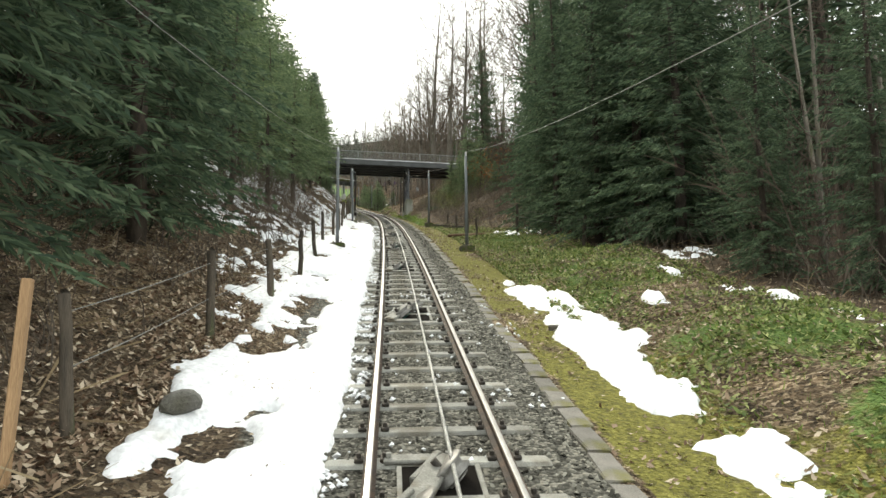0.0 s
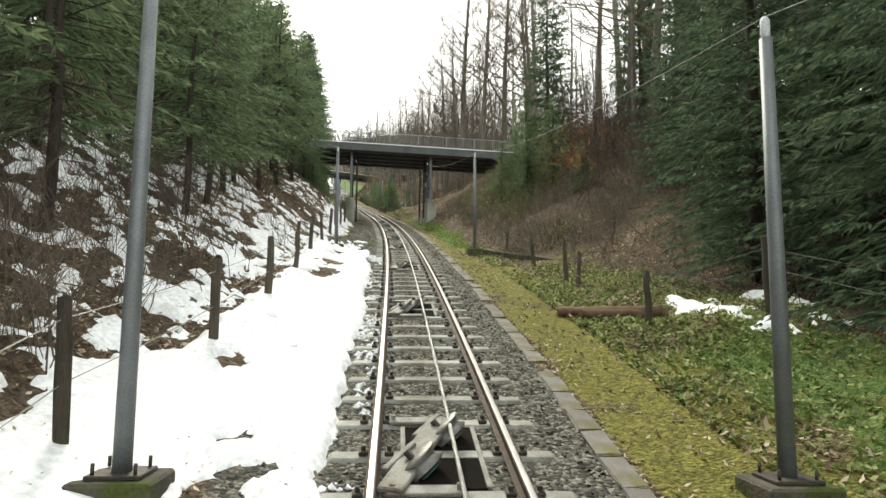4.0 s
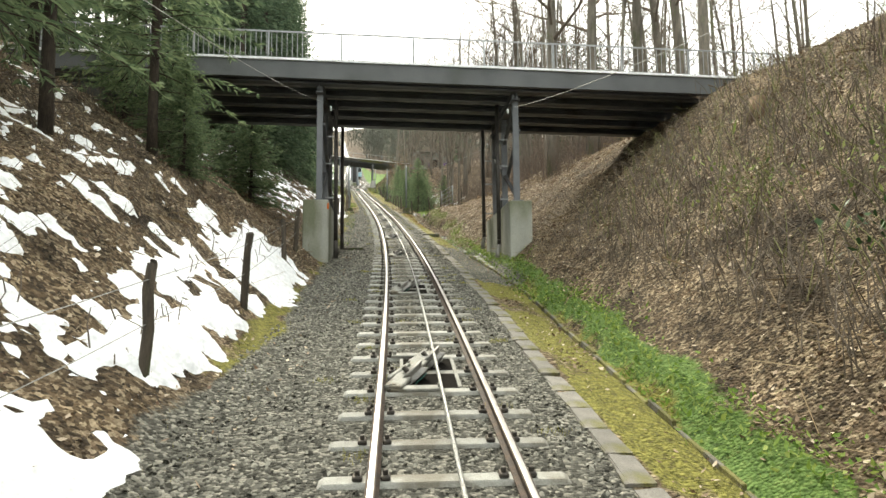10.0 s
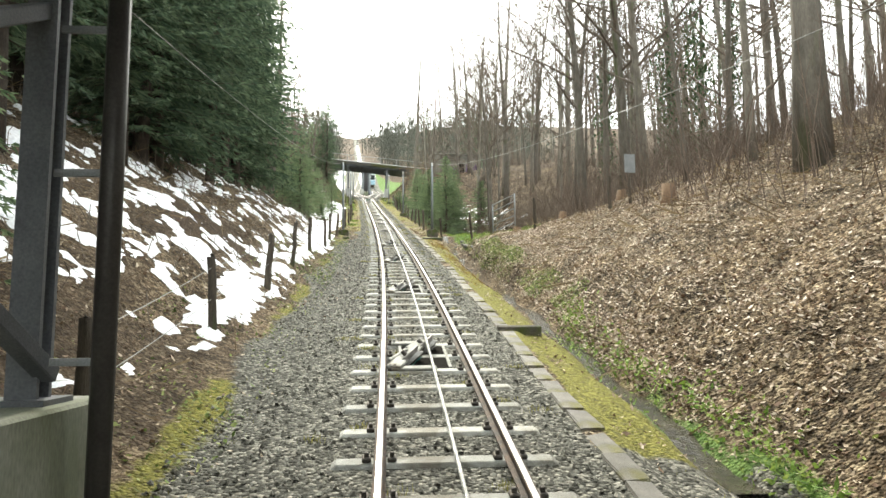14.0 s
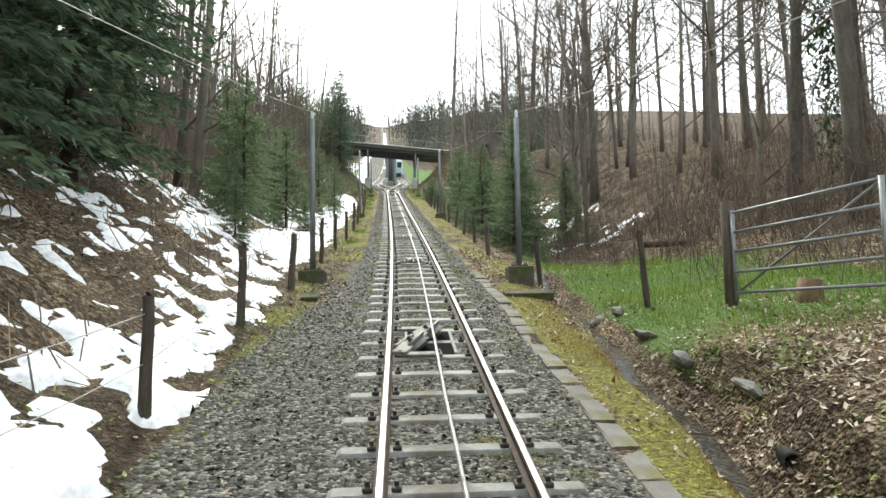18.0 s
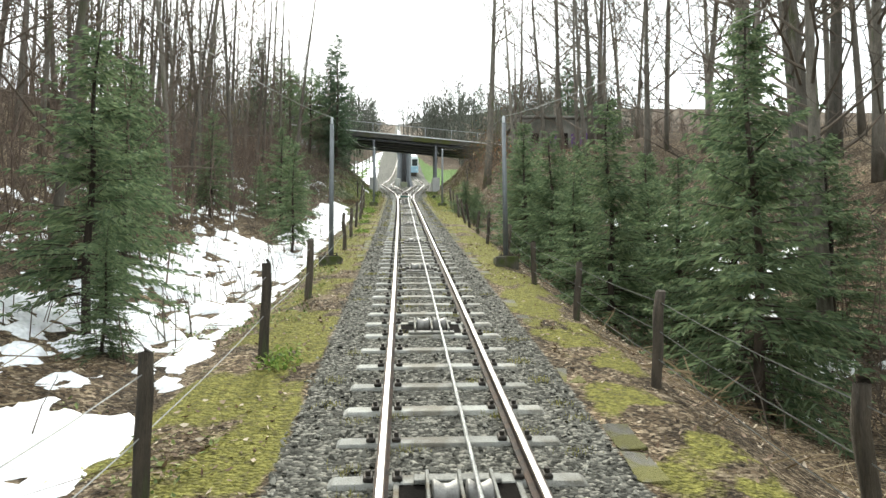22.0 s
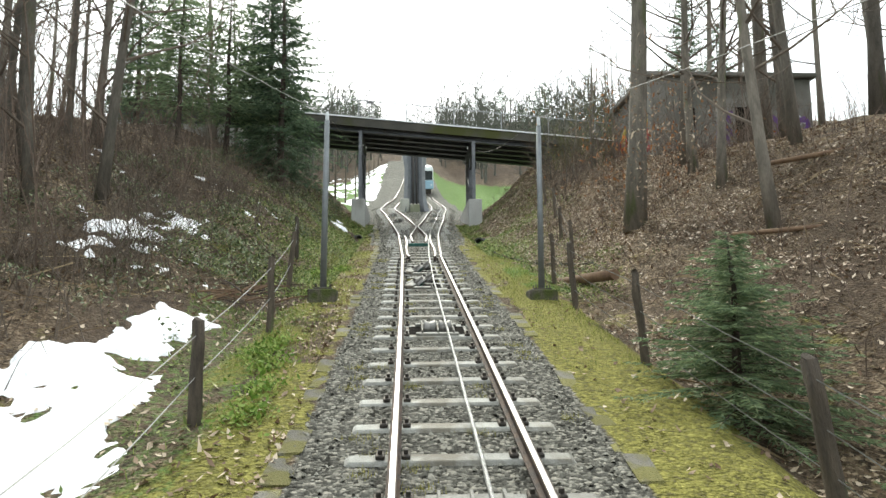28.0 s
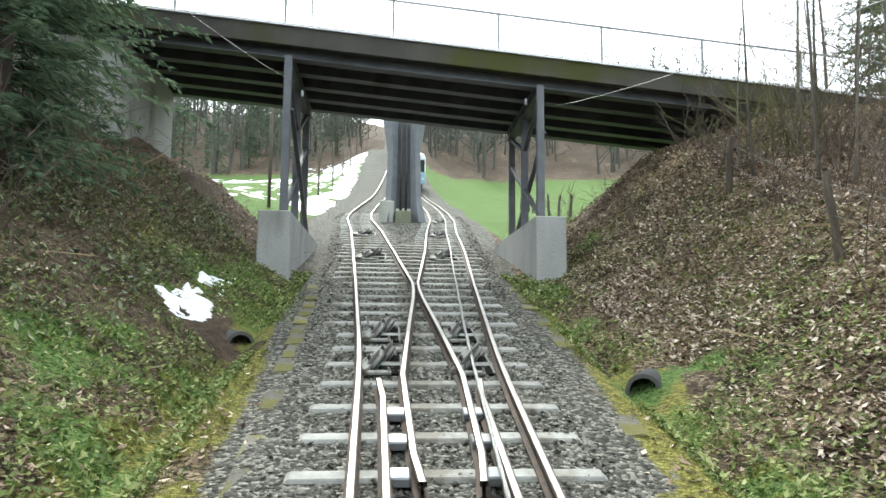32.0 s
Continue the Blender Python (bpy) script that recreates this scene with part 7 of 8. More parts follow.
hazy = [Src(bare_tree_meshes(13, 331 + k, 0.04, 0.012, 0.06, 0.4, "far_bark", "far_twig", 0.5, 0.07)) for k in range(3)]
far_wood("bare_wood_slope", 104, 158, -24, -9, 34, 0.7, 1.05, light_bare, "leafless wood standing on the snowy hillside")
far_wood("far_hill_wood", 240, 318, -64, -9, 120, 0.9, 1.5, hazy, "hazy leafless wood on the far hill")
far_wood("far_hill_wood_east", 240, 318, 9, 64, 120, 0.9, 1.5, hazy, "hazy leafless wood on the far hill")
far_wood("far_hill_edge", 262, 320, -12, -5.5, 20, 0.7, 1.1, hazy, "hazy leafless trees at the meadow edge")
far_wood("far_hill_edge_east", 262, 320, 6.5, 13, 20, 0.7, 1.1, hazy, "hazy leafless trees at the meadow edge")
far_wood("far_hill_wood_top", 300, 420, -40, 50, 44, 0.9, 1.4, hazy, "hazy leafless wood on the far hill")
far_wood("far_spruces", 250, 340, -50, 50, 22, 0.7, 1.4, light_spruce, "spruces among the bare wood on the far hill")
far_wood("thicket_east", 74, 118, 6.5, 26, 560, 0.4, 1.2, saplings, "thicket of slender leafless saplings")
far_wood("thicket_ridge", 39, 58, 8, 20, 460, 0.4, 1.15, saplings, "thicket of slender leafless saplings")
far_wood("thicket_west", 92, 152, -26, -6.5, 800, 0.4, 1.5, saplings, "thicket of slender leafless saplings")
far_wood("thicket_hut", 118, 162, 7, 28, 300, 0.3, 1.0, saplings, "thicket of slender leafless saplings")
far_wood("far_spruces_west", 236, 280, -30, -11, 9, 0.6, 1.1, light_spruce, "dark spruces on the far hillside")
far_wood("thicket_spruce", 0, 46, -12, -5, 60, 0.4, 0.9, saplings, "thin dead undergrowth below the spruces")


# ---- loose stuff: ballast, fallen leaves, grass, moss, dead stalks ----
rg = np.random.default_rng(12)


def strew(name, base_v, base_f, S, U, dv, size, material, label, category, flat=0.5, follow=None):
    """Many small copies of one shape laid on the ground, joined, each turned and sized by chance."""
    for a, b in ((157.8, -2.34), (155.8, 2.36)):
        far = np.hypot(S - a, U - b) > 0.75
        S, U, dv, size = S[far], U[far], np.broadcast_to(dv, far.shape)[far], np.asarray(size)[far]
    n = len(S)
    base_v = np.asarray(base_v, float)
    k = len(base_v)
    P = W(S, U, dv)
    a = rg.uniform(0, 2 * np.pi, n)
    tx, ty = rg.normal(0, flat, n), rg.normal(0, flat, n)
    ca, sa = np.cos(a), np.sin(a)
    jitter = base_v[None] * (1 + rg.uniform(-0.25, 0.25, (n, k, 3)))
    x = jitter[..., 0] * ca[:, None] - jitter[..., 1] * sa[:, None]
    y = jitter[..., 0] * sa[:, None] + jitter[..., 1] * ca[:, None]
    z = jitter[..., 2] + x * tx[:, None] + y * ty[:, None]
    V = np.stack([x, y, z], -1) * np.asarray(size)[:, None, None] + P[:, None, :]
    F = (np.asarray(base_f)[None] + (np.arange(n) * k)[:, None, None]).reshape(-1, np.asarray(base_f).shape[1])
    me = poly_mesh(name, V.reshape(-1, 3), F, material)
    return tagged(new(name, me), label, category, kind="stuff")


STONE_V = [(0.9, 0.1, 0.05), (-0.05, 0.8, 0.0), (-0.85, -0.1, 0.05), (0.1, -0.75, -0.05), (0.15, 0.1, 0.65), (0, 0, -0.6)]
STONE_F = [(0, 1, 4), (1, 2, 4), (2, 3, 4), (3, 0, 4), (1, 0, 5), (2, 1, 5), (3, 2, 5), (0, 3, 5)]
GRIT_V = [(0.9, 0.1, -0.25), (0.3, 0.75, -0.25), (-0.75, 0.4, -0.25), (-0.6, -0.55, -0.25), (0.35, -0.75, -0.25), (0.3, 0.2, 0.5), (-0.3, -0.1, 0.42)]
GRIT_F = [(0, 1, 5), (1, 2, 5), (2, 6, 5), (2, 3, 6), (3, 4, 6), (4, 5, 6), (4, 0, 5)]
LEAF_V = [(-1, 0, 0.12), (0, -0.5, 0.0), (1, 0, 0.22), (0, 0.5, 0.02)]
LEAF_F = [(0, 1, 3), (1, 2, 3)]
BLADE_V = [(-0.06, 0, 0), (0.06, 0, 0), (0.18, 0.1, 1)]
BLADE_F = [(0, 1, 2)]
STALK_V = [(-1, -0.012, 0), (-1, 0.012, 0.01), (1, 0.012, 0.12), (1, -0.012, 0.1)]
STALK_F = [(0, 1, 2), (0, 2, 3)]


def ballast():
    n = 80000
    S = rg.uniform(-1, 166, n)
    U = rg.uniform(-2.4, 1.3, n)
    wide = (S > 42) & (S < 98)
    edge = np.where(wide, -2.15 - 0.3 * fbm(S, U * 0, 88), np.where(S < 60, -1.6, -1.32 - 0.25 * fbm(S * 2, U * 0, 88)))
    keep = (U > edge) & (U < 1.26)
    d = np.abs(((S + 2.5 + PITCH / 2) % PITCH) - PITCH / 2)
    keep &= ~((d < 0.085) & (np.abs(U) < 0.95) & (S < 149))
    keep &= ~((np.abs(np.abs(U) - G) < 0.06) & (S < 149))
    keep &= ~(snow_depth(S, U) > 0.05)
    # none in the roller pits
    for q in CURVE_ROLLERS:
        keep &= ~((np.abs(S - snap(q)) < 0.63) & (np.abs(U) < 0.34))
    for q in DRUMS:
        keep &= ~((np.abs(S - snap(q) - PITCH / 2) < 0.31) & (np.abs(U) < 0.46))
    S, U = S[keep], U[keep]
    V = np.where(np.abs(U) < 1.6, -0.165, ground_v(S, U)) + rg.uniform(-0.005, 0.016, len(S))
    strew("ballast", GRIT_V, GRIT_F, S, U, V, rg.uniform(0.017, 0.036, len(S)), M["stone"], "grey crushed-stone ballast", "ballast", 0.4)
    # the wider bed of the loop
    S, U = rg.uniform(150, 186, 17000), rg.uniform(-3.2, 3.9, 17000)
    half = np.array([loop_gap(s) / 2 + 1.2 for s in S])
    keep = np.abs(U - np.array([loop_mid(s) for s in S])) < half
    S, U = S[keep], U[keep]
    strew("loop_ballast", GRIT_V, GRIT_F, S, U, -0.155 + rg.uniform(-0.01, 0.014, len(S)), rg.uniform(0.017, 0.036, len(S)), M["stone"], "grey crushed-stone ballast", "ballast", 0.4)


def moss_cushions():
    """Yellow-green cushions of moss beside the rails and sleeper ends."""
    n = 420
    s0 = 40 + 109 * rg.random(n) ** 0.7
    s0 = -2.5 + np.round((s0 + 2.5) / PITCH) * PITCH + rg.choice([-0.14, 0.14, 0.2, -0.22], n)
    u0 = rg.choice([-1.02, -0.72, -0.4, 0.38, 0.7, 1.02], n) + rg.normal(0, 0.06, n)
    S = np.repeat(s0, 70) + rg.normal(0, 0.05, n * 70)
    U = np.repeat(u0, 70) + rg.normal(0, 0.07, n * 70)
    strew("moss_cushions", BLADE_V, BLADE_F, S, U, np.full(len(S), -0.15), rg.uniform(0.02, 0.055, len(S)), M["moss"], "cushions of yellow-green moss between the sleepers", "moss", 0.7)


def cover(n, s0, s1, ua, ub, want, near=1.0):
    """Places on either bank, closer together near the track, kept by chance as want(s, u) says."""
    S = rg.uniform(s0, s1, n)
    a = ua + (ub - ua) * rg.random(n) ** near
    U = np.where(rg.random(n) < 0.5, -a, a)
    mo, gr, gv = masks(S, U)
    p = want(S, U, mo, gr, gv)
    p = p * (snow_depth(S, U) < 0.02)
    keep = rg.random(n) < p
    return S[keep], U[keep]


def litter():
    S, U = cover(760000, -1, 168, 1.45, 13, lambda s, u, m, g, v: np.clip(1 - (0.9 - 0.3 * step(70, 100, s)) * m - np.where(s > 140, 0.2, np.where(s > 86, 0.35, 0.6)) * g - 0.95 * v, 0.05, 1) * np.clip(0.42 + 1.7 * fbm(s * 0.6, u * 0.6, 61), 0.08, 1) * (1 - 0.7 * ((s > 104) & (s < 134))) * (1 - 0.85 * ((u > 1.3) & (u < 2.7) & (s > 128) & (s < 152))) * (1 - 0.72 * soil(s, u)), 1.6)
    strew("fallen_leaves", LEAF_V, LEAF_F, S, U, ground_v(S, U) + rg.uniform(0.003, 0.03, len(S)), rg.uniform(0.016, 0.036, len(S)) * (1 + 0.06 * np.abs(U)) * (1 + 0.22 * step(128, 138, S)), M["leaf"], "dry brown beech leaves covering the banks", "leaves", 0.45)
    # leaves at the foot of both first banks
    S, U = rg.uniform(1, 36, 70000), (2.5 + 4.5 * rg.random(70000) ** 1.4) * rg.choice([-1, -1, 1], 70000)
    keep = (rg.random(len(S)) < np.clip(np.where(U < 0, 0.75 - 0.6 * step(12, 20, S), 0.2) + 1.5 * fbm(S * 0.5, U * 0.5, 105), 0, 1)) & (snow_depth(S, U) < 0)
    S, U = S[keep], U[keep]
    strew("fallen_leaves", LEAF_V, LEAF_F, S, U, ground_v(S, U) + rg.uniform(0.01, 0.06, len(S)), rg.uniform(0.022, 0.05, len(S)), M["leaf"], "brown leaves at the foot of the bank", "leaves", 0.5)
    # a thick carpet of pale leaves on the slope below the hut
    S, U = rg.uniform(138, 162, 110000), 2.95 + 7.0 * rg.random(110000) ** 1.3
    keep = rg.random(len(S)) < np.clip(0.28 + 0.42 * step(144, 150, S) + 1.5 * fbm(S * 0.6, U * 0.6, 91) - 0.75 * masks(S, U)[1], 0.04, 1)
    S, U = S[keep], U[keep]
    strew("fallen_leaves", LEAF_V, LEAF_F, S, U, ground_v(S, U) + rg.uniform(0.005, 0.04, len(S)), rg.uniform(0.022, 0.05, len(S)), M["pale_leaf"], "pale dry leaves thick on the slope", "leaves", 0.45)
    S, U = rg.uniform(71, 93, 90000), 2.6 + 6.5 * rg.random(90000) ** 1.3
    keep = rg.random(len(S)) < np.clip(0.55 + 1.5 * fbm(S * 0.6, U * 0.6, 97) - 0.8 * masks(S, U)[1], 0.04, 1)
    S, U = S[keep], U[keep]
    strew("fallen_leaves", LEAF_V, LEAF_F, S, U, ground_v(S, U) + rg.uniform(0.005, 0.04, len(S)), rg.uniform(0.02, 0.044, len(S)), M["pale_leaf"], "pale dry leaves on the slope above the brook", "leaves", 0.45)
    S, U = cover(52000, 0, 168, 2.4, 10, lambda s, u, m, g, v: np.clip(0.9 - g - v - m, 0, 1) * (snow_depth(s, u) < -0.1) * np.clip(0.3 + 1.4 * fbm(s * 0.4, u * 0.4, 65), 0, 1))
    strew("dead_stalks", STALK_V, STALK_F, S, U, ground_v(S, U) + rg.uniform(0.01, 0.12, len(S)), rg.uniform(0.12, 0.5, len(S)), M["straw"], "dead stalks and fallen twigs on the banks", "twigs", 0.35)


def green():
    S, U = cover(90000, -1, 170, 1.9, 8, lambda s, u, m, g, v: g * (0.55 + 0.9 * fbm(s * 0.8, u * 0.8, 67)), 1.3)
    strew("grass", BLADE_V, BLADE_F, S, U, ground_v(S, U) - 0.01, rg.uniform(0.04, 0.12, len(S)), M["grass"], "short fresh green grass by the ditch", "grass", 0.35)
    S, U = cover(160000, -1, 165, 1.5, 4.6, lambda s, u, m, g, v: m * (0.6 + fbm(s, u, 69)), 1.2)
    strew("moss", BLADE_V, BLADE_F, S, U, ground_v(S, U) - 0.008, rg.uniform(0.02, 0.05, len(S)), M["moss"], "yellow-green moss on the verge", "moss", 0.6)
    for k, (s0, s1, ua, ub, n) in enumerate(((84, 108, 2.2, 8, 110000), (140, 164, 1.9, 5.5, 90000), (0, 38, 2.6, 7.5, 110000))):
        S, U = cover(n, s0, s1, ua, ub, lambda s, u, m, g, v: g * (0.6 + 0.9 * fbm(s * 0.8, u * 0.8, 67)), 1.2)
        strew("grass", BLADE_V, BLADE_F, S, U, ground_v(S, U) - 0.01, rg.uniform(0.035, 0.1, len(S)), M["grass"], "short fresh green grass by the ditch", "grass", 0.4)
    # ivy and small green plants between the leaves of the first bank
    S, U = rg.uniform(0, 42, 140000), 2.5 + 3.6 * rg.random(140000) ** 1.2
    keep = (rg.random(len(S)) < np.clip(0.45 - 0.4 * step(28, 42, S) - 0.22 * (1 - step(8, 16, S)) + 1.3 * fbm(S * 0.7, U * 0.7, 81), 0, 1)) & (snow_depth(S, U) < 0.02)
    S, U = S[keep], U[keep]
    strew("ground_plants", LEAF_V, LEAF_F, S, U, ground_v(S, U) + rg.uniform(0.0, 1.0, len(S)) * (0.03 + 0.16 * np.clip(fbm(S * 1.6, U * 1.6, 82) + 0.25, 0, 1)), rg.uniform(0.022, 0.05, len(S)), M["herb"], "small yellow-green leafy plants covering the bank", "plants", 0.5)
    S, U = rg.uniform(70, 163, 60000), -rg.uniform(1.8, 3.6, 60000)
    keep = (rg.random(len(S)) < np.clip(0.2 + 1.5 * fbm(S * 0.9, U * 0.9, 83), 0, 1)) & (snow_depth(S, U) < 0.02)
    S, U = S[keep], U[keep]
    strew("ground_plants", LEAF_V, LEAF_F, S, U, ground_v(S, U) + rg.uniform(0.01, 0.05, len(S)), rg.uniform(0.015, 0.035, len(S)), M["herb"], "small green plants on the verge", "plants", 0.5)
    S, U = rg.uniform(143, 163, 90000), (2.0 + 4.0 * rg.random(90000) ** 1.3) * rg.choice([-1, 1], 90000)
    keep = (rg.random(len(S)) < np.clip(np.where(U < 0, 0.75 - 0.18 * (np.abs(U) - 3), 0.55 - 0.4 * np.maximum(U - np.interp(S, [145, 150, 154, 160], [2.9, 3.2, 4.4, 5]), 0)) + 1.6 * fbm(S * 0.9, U * 0.9, 85), 0, 1)) & (snow_depth(S, U) < 0.02)
    keep &= ~((U > 0) & (U < 2.7) & (S < 150))
    S, U = S[keep], U[keep]
    strew("ground_plants", LEAF_V, LEAF_F, S, U, ground_v(S, U) + rg.uniform(0.0, 1.0, len(S)) * (0.04 + 0.14 * np.clip(fbm(S * 1.6, U * 1.6, 84) + 0.25, 0, 1)), rg.uniform(0.018, 0.042, len(S)), M["herb"], "small green plants on the ditch slopes", "plants", 0.5)
    S, U = rg.uniform(90, 107, 40000), rg.uniform(3.3, 8.0, 40000)
    keep = rg.random(len(S)) < masks(S, U)[1] * np.clip(0.6 + 1.2 * fbm(S * 0.7, U * 0.7, 87), 0, 1)
    S, U = S[keep], U[keep]
    strew("meadow_grass", BLADE_V, BLADE_F, S, U, ground_v(S, U) - 0.01, rg.uniform(0.06, 0.17, len(S)), M["grass"], "fresh green meadow grass beyond the brook", "grass", 0.5)
    S, U = rg.uniform(81, 97, 26000), rg.uniform(1.62, 2.35, 26000)
    keep = rg.random(len(S)) < np.clip(0.35 + 2.0 * fbm(S * 0.7, U * 1.4, 93), 0, 1)
    S, U = S[keep], U[keep]
    strew("rusty_moss", BLADE_V, BLADE_F, S, U, ground_v(S, U) - 0.008, rg.uniform(0.02, 0.055, len(S)), M["rust_moss"], "orange-brown moss on the wet verge above the brook", "moss", 0.6)
    c = np.array([(138.9, -2.3), (138.4, -2.05), (139.4, -2.2), (137.4, -1.95), (136.6, -1.9), (143.4, -2.2), (146, -2.4), (146.8, -2.0), (133.5, -2.0), (130.4, -1.9), (126.4, -1.8), (110.2, -1.75), (106.2, -1.8)])
    k = rg.integers(0, len(c), 3600)
    S, U = c[k, 0] + rg.normal(0, 0.22, len(k)), c[k, 1] + rg.normal(0, 0.13, len(k))
    strew("ground_plants", LEAF_V, LEAF_F, S, U, ground_v(S, U) + rg.uniform(0.01, 0.1, len(S)), rg.uniform(0.018, 0.04, len(S)), M["grass"], "clumps of fresh green leaves on the verge", "plants", 0.6)
    # grass between the edging and the gutters before the second bridge
    S, U = rg.uniform(138, 162, 60000), rg.uniform(1.45, 2.6, 60000) * rg.choice([-1, 1], 60000)
    out = np.interp(S, [148, 151, 155, 160, 163], [1.45, 1.5, 1.75, 1.95, 2.15])
    keep = (np.abs(U) > out) & (rg.random(len(S)) < np.clip(0.45 + 1.6 * fbm(S * 1.1, U * 1.5, 99), 0, 1))
    S, U = S[keep], U[keep]
    strew("verge_grass", BLADE_V, BLADE_F, S, U, ground_v(S, U) - 0.01, rg.uniform(0.03, 0.08, len(S)), M["verge"], "yellow-green grass and moss between edging and gutter", "grass", 0.5)
    # mossy foot of the slope beside the brook, with small plants
    S, U = rg.uniform(78, 92, 16000), rg.uniform(0.25, 0.95, 16000)
    keep = rg.random(len(S)) < np.clip(0.3 + 1.8 * fbm(S * 1.1, U * 1.4, 103) - 0.3 * (U - 0.5), 0, 1)
    S, U = S[keep], U[keep] + brook_u(S[keep])
    strew("ground_plants", LEAF_V, LEAF_F, S, U, ground_v(S, U) + rg.uniform(0.0, 0.09, len(S)), rg.uniform(0.015, 0.036, len(S)), M["herb"], "small green plants on the bank above the brook", "plants", 0.5)
    # bramble leaves in loose mounds on the left bank
    S, U = rg.uniform(139, 163, 60000), -rg.uniform(3.4, 8.5, 60000)
    h = np.clip(fbm(S * 0.8, U * 0.8, 89) * 2.2 + 0.25, 0, 1)
    keep = (rg.random(len(S)) < h) & (snow_depth(S, U) < 0.02)
    S, U, h = S[keep], U[keep], h[keep]
    strew("bramble_leaves", LEAF_V, LEAF_F, S, U, ground_v(S, U) + rg.uniform(0.05, 1, len(S)) ** 0.7 * h * 0.5, rg.uniform(0.02, 0.05, len(S)), M["bramble"], "green bramble leaves in mounds on the bank", "plants", 0.6)
    # taller plants by the ditch, lit green
    S = rg.uniform(43, 78, 7200)
    U = 2.75 + rg.normal(0, 0.18, len(S)) + 0.15 * np.sin(S * 0.9)
    strew("ditch_plants", LEAF_V, LEAF_F, S, U, ground_v(S, U) + rg.uniform(0.02, 0.1, len(S)), rg.uniform(0.018, 0.04, len(S)), M["grass"], "low leafy green plants along the ditch", "plants", 0.6)


def snow_crumbs():
    S, U = rg.uniform(0, 14, 900), rg.uniform(-1.6, 1.55, 900)
    keep = (np.abs(np.abs(U) - G) > 0.1) & (fbm(S * 1.5, U * 1.5, 73) > 0.02)
    S, U = S[keep], U[keep]
    a, b = rg.uniform(-1, 40, 9000), -rg.uniform(0.6, 1.25, 9000)
    gap = np.abs(((a + 2.5 + PITCH / 2) % PITCH) - PITCH / 2) > 0.1
    keep = gap & (fbm(a * 1.1, b * 1.8, 75) > 0.02) & (snow_depth(a, b) < 0.1)
    S, U = np.concatenate([S, a[keep]]), np.concatenate([U, b[keep]])
    strew("snow_crumbs", STONE_V, STONE_F, S, U, np.full(len(S), -0.145), rg.uniform(0.015, 0.05, len(S)), M["snow"], "crumbs of snow left on the ballast", "snow", 0.2)


def snow_dirt():
    S, U = rg.uniform(0, 142, 90000), -rg.uniform(1.0, 8.5, 90000)
    d = snow_depth(S, U)
    keep = (d > 0.03) & (rg.random(len(S)) < 0.03 + 0.5 * (fbm(S * 0.9, U * 0.9, 95) > 0.12))
    S, U, d = S[keep], U[keep], d[keep]
    base = np.where(np.abs(U) < 1.8, -0.15, ground_v(S, U)) + np.clip(d, -0.5, 0.42) * 0.24 + 0.045 * fbm(S * 2.2, U * 2.2, 71) * (d > 0.1)
    strew("leaves_on_snow", LEAF_V, LEAF_F, S, U, base + 0.004, rg.uniform(0.008, 0.024, len(S)), M["leaf"], "leaves and needles scattered on the snow", "leaves", 0.25)


ballast()
moss_cushions()
snow_dirt()
litter()
green()
snow_crumbs()


def brambles(name, s0, s1, u0, u1, count, h0, h1, material, label):
    """Thin stems that rise from the bank and arch over, joined; each a three-sided rod of three lengths."""
    S, U = rg.uniform(s0, s1, count), rg.uniform(min(u0, u1), max(u0, u1), count)
    keep = rg.random(count) < np.clip(0.5 + 1.6 * fbm(S * 0.5, U * 0.5, 91), 0, 1)
    S, U = S[keep], U[keep]
    n = len(S)
    P = W(S, U, ground_v(S, U) - 0.02)
    h = rg.uniform(h0, h1, n)
    a = rg.uniform(0, 2 * np.pi, n)
    d = np.stack([np.cos(a), np.sin(a), np.zeros(n)], -1)
    out = h * rg.uniform(0.1, 1.0, n)
    pts = []
    for t, z in ((0, 0), (0.3, 0.6), (0.7, 0.95), (1.15, 1 - 0.5 * rg.random(n))):
        pts.append(P + d * (out * t)[:, None] + np.stack([rg.normal(0, 0.05, n), rg.normal(0, 0.05, n), h * z], -1))
    V = np.empty((n, 4, 3, 3))
    for i, r in enumerate((0.0095, 0.0075, 0.0055, 0.002)):
        for k in range(3):
            b = a + 2.094 * k
            V[:, i, k] = pts[i] + r * np.stack([np.cos(b), np.sin(b), 0.5 * np.sin(b + 1)], -1)
    f = [(3 * i + k, 3 * i + (k + 1) % 3, 3 * i + 3 + (k + 1) % 3, 3 * i + 3 + k) for i in range(3) for k in range(3)]
    F = (np.array(f)[None] + (np.arange(n) * 12)[:, None, None]).reshape(-1, 4)
    tagged(new(name, poly_mesh(name, V.reshape(-1, 3), F, M[material])), label, "undergrowth", kind="stuff")


brambles("undergrowth", 40, 63, 3.5, 10, 5600, 0.15, 0.9, "twig", "brown brambles and dead stems on the bank")
brambles("undergrowth", 43, 63, 3.9, 9, 900, 0.3, 1.1, "bud", "greening bramble shoots on the bank")
brambles("undergrowth", 72, 112, 5.5, 15, 3600, 0.3, 1.6, "twig_red", "reddish leafless undergrowth on the slope")
brambles("undergrowth", 71, 100, -9, -3.2, 1200, 0.15, 0.7, "twig", "dead stems and twigs on the bank")
brambles("undergrowth", 0, 46, -11, -3.2, 3000, 0.15, 0.9, "twig", "dead twigs under the spruces")
brambles("undergrowth", 44, 63, -8, -2.8, 900, 0.1, 0.5, "twig", "dead stems on the snowy bank")
brambles("undergrowth", 8, 36, 6, 13, 1800, 0.2, 1.1, "twig", "dead undergrowth below the spruces")
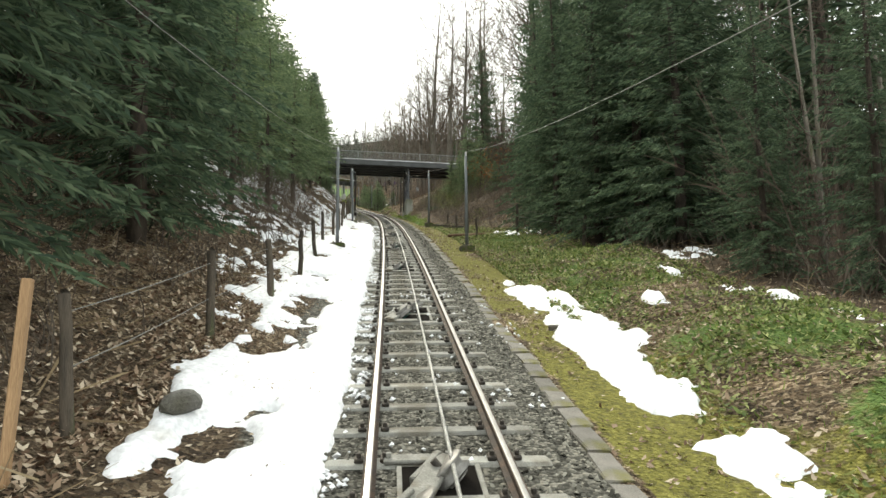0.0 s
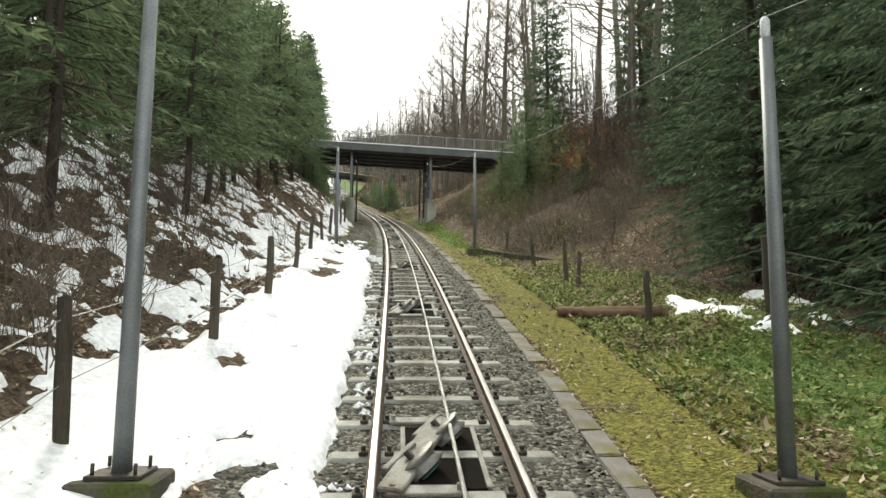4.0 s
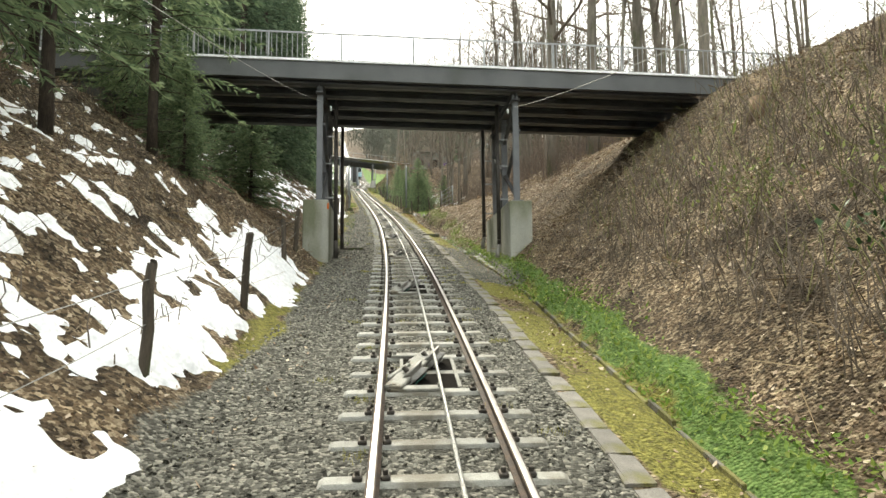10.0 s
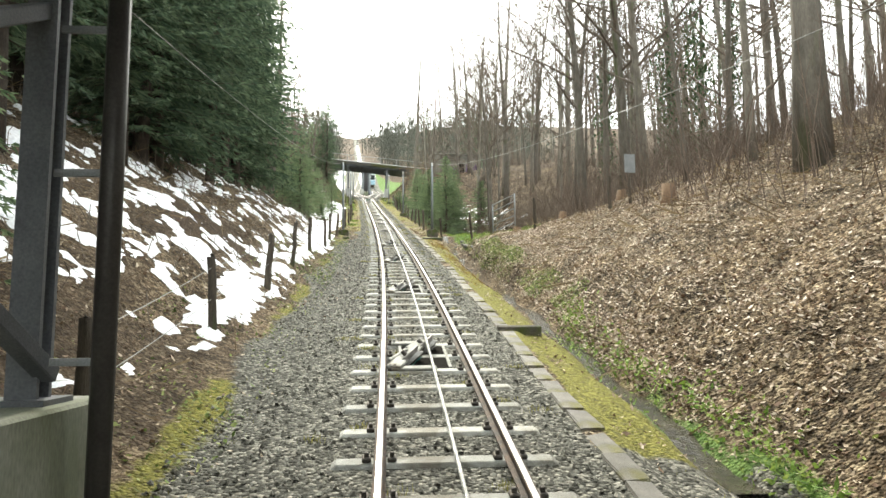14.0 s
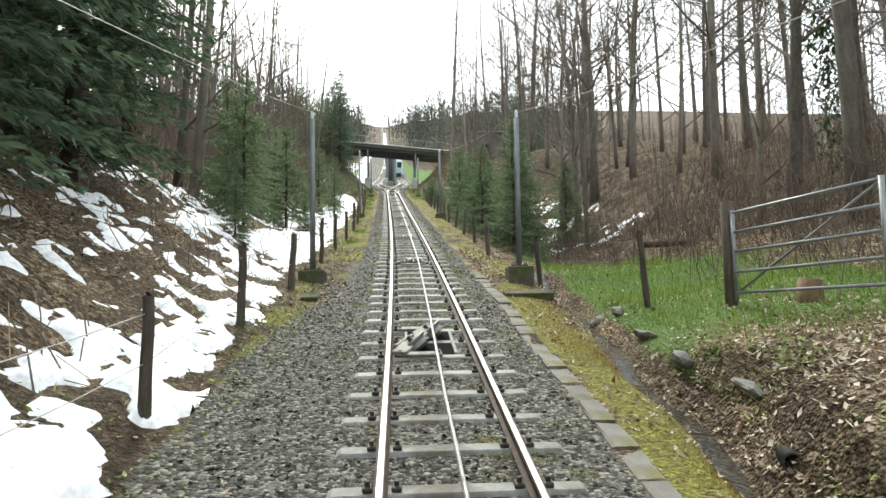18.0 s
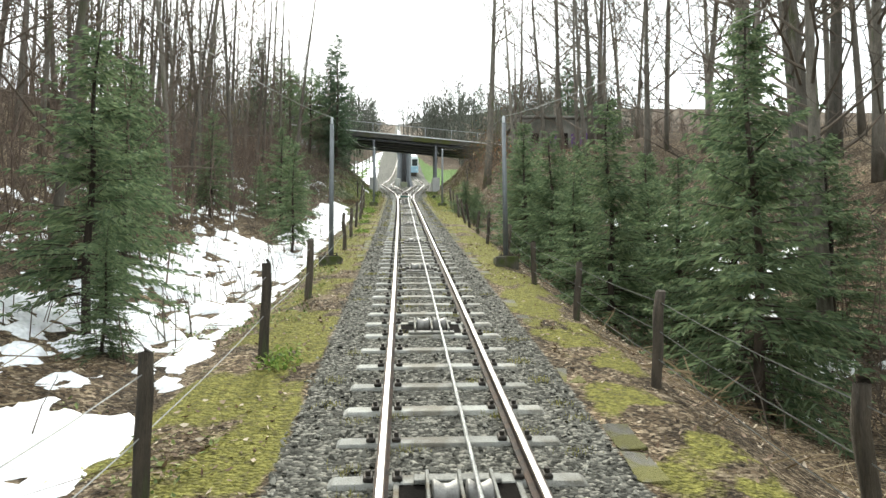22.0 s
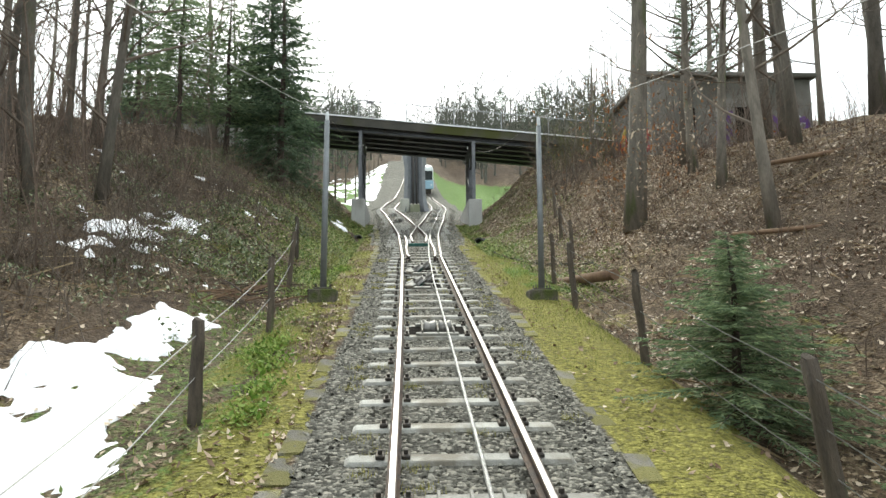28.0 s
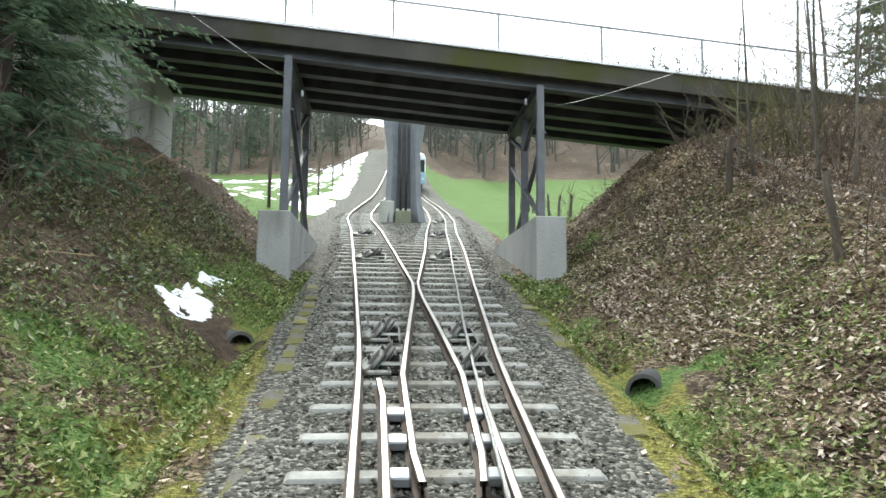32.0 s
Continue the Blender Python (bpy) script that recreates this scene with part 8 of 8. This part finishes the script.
brambles("undergrowth", 134, 161, -11, -4.2, 3200, 0.2, 1.0, "twig", "tangled brown brambles on the bank")
brambles("undergrowth", 104, 136, -12, -3.2, 1800, 0.15, 0.8, "twig", "dead stems among the snow")
brambles("undergrowth", 136, 162, 4, 11, 1500, 0.15, 0.8, "twig_red", "thin dead stems on the leaf slope")
brambles("undergrowth", 106, 134, 3.6, 12, 1500, 0.2, 1.0, "twig", "dead stems in the hollow")


def hanging_leaves(name, s, u, v, count, spread, material, label, size=0.045):
    """Dry leaves that still hang on the twigs of a shrub."""
    q = rg.normal(0, 1, (count, 3)) * spread
    S, U = s + q[:, 0], u + q[:, 1]
    strew(name, LEAF_V, LEAF_F, S, U, v + q[:, 2], rg.uniform(0.6, 1.3, count) * size, M[material], label, "leaves", 1.0)


hanging_leaves("beech_leaves", 45.5, 8.0, 4.6, 240, (0.9, 1.0, 0.4), "dry_leaf", "orange dry beech leaves on a low branch")
hanging_leaves("beech_leaves", 44.0, 6.6, 3.4, 240, (0.6, 0.6, 0.3), "dry_leaf", "orange dry beech leaves on a low branch")
hanging_leaves("beech_leaves", 149.5, 6.6, 3.2, 700, (1.2, 1.2, 1.2), "dry_leaf", "brown dry leaves on a young beech", 0.04)
for s, u, h in ((92, 13, 9), (99, 15, 10), (104, 13.5, 9), (96, 17, 11)):
    hanging_leaves("ivy", s, u, on_ground(s, u) + h * 0.45, 1500 if h > 5 else 200, (0.35, 0.35, h * 0.3), "ivy", "dark green ivy wrapped round a trunk", 0.08)
for s, u in ((45.4, 4.9), (47.2, 4.6), (49.4, 5.0), (51.2, 4.5), (53.2, 5.4), (56, 4.9), (50.3, 6.4), (46.4, 6.8)):
    hanging_leaves("young_leaves", s, u, on_ground(s, u) + 0.5, 260, (0.45, 0.4, 0.3), "herb", "fresh yellow-green leaves on a shrub", 0.03)
for s, u in ((50.4, 4.0), (48.2, 5.8), (52.4, 4.9)):
    hanging_leaves("ivy", s, u, on_ground(s, u) + 0.12, 260, (0.5, 0.4, 0.12), "ivy", "dark green ivy spreading over the bank", 0.045)
for s, u, v in ((144.0, 4.6, 2.6), (144.8, 5.4, 3.2), (143.4, 5.0, 3.4)):
    hanging_leaves("beech_leaves", s, u, v, 260, (0.6, 0.6, 0.8), "leaf", "dry brown leaves hanging on low beech twigs", 0.03)
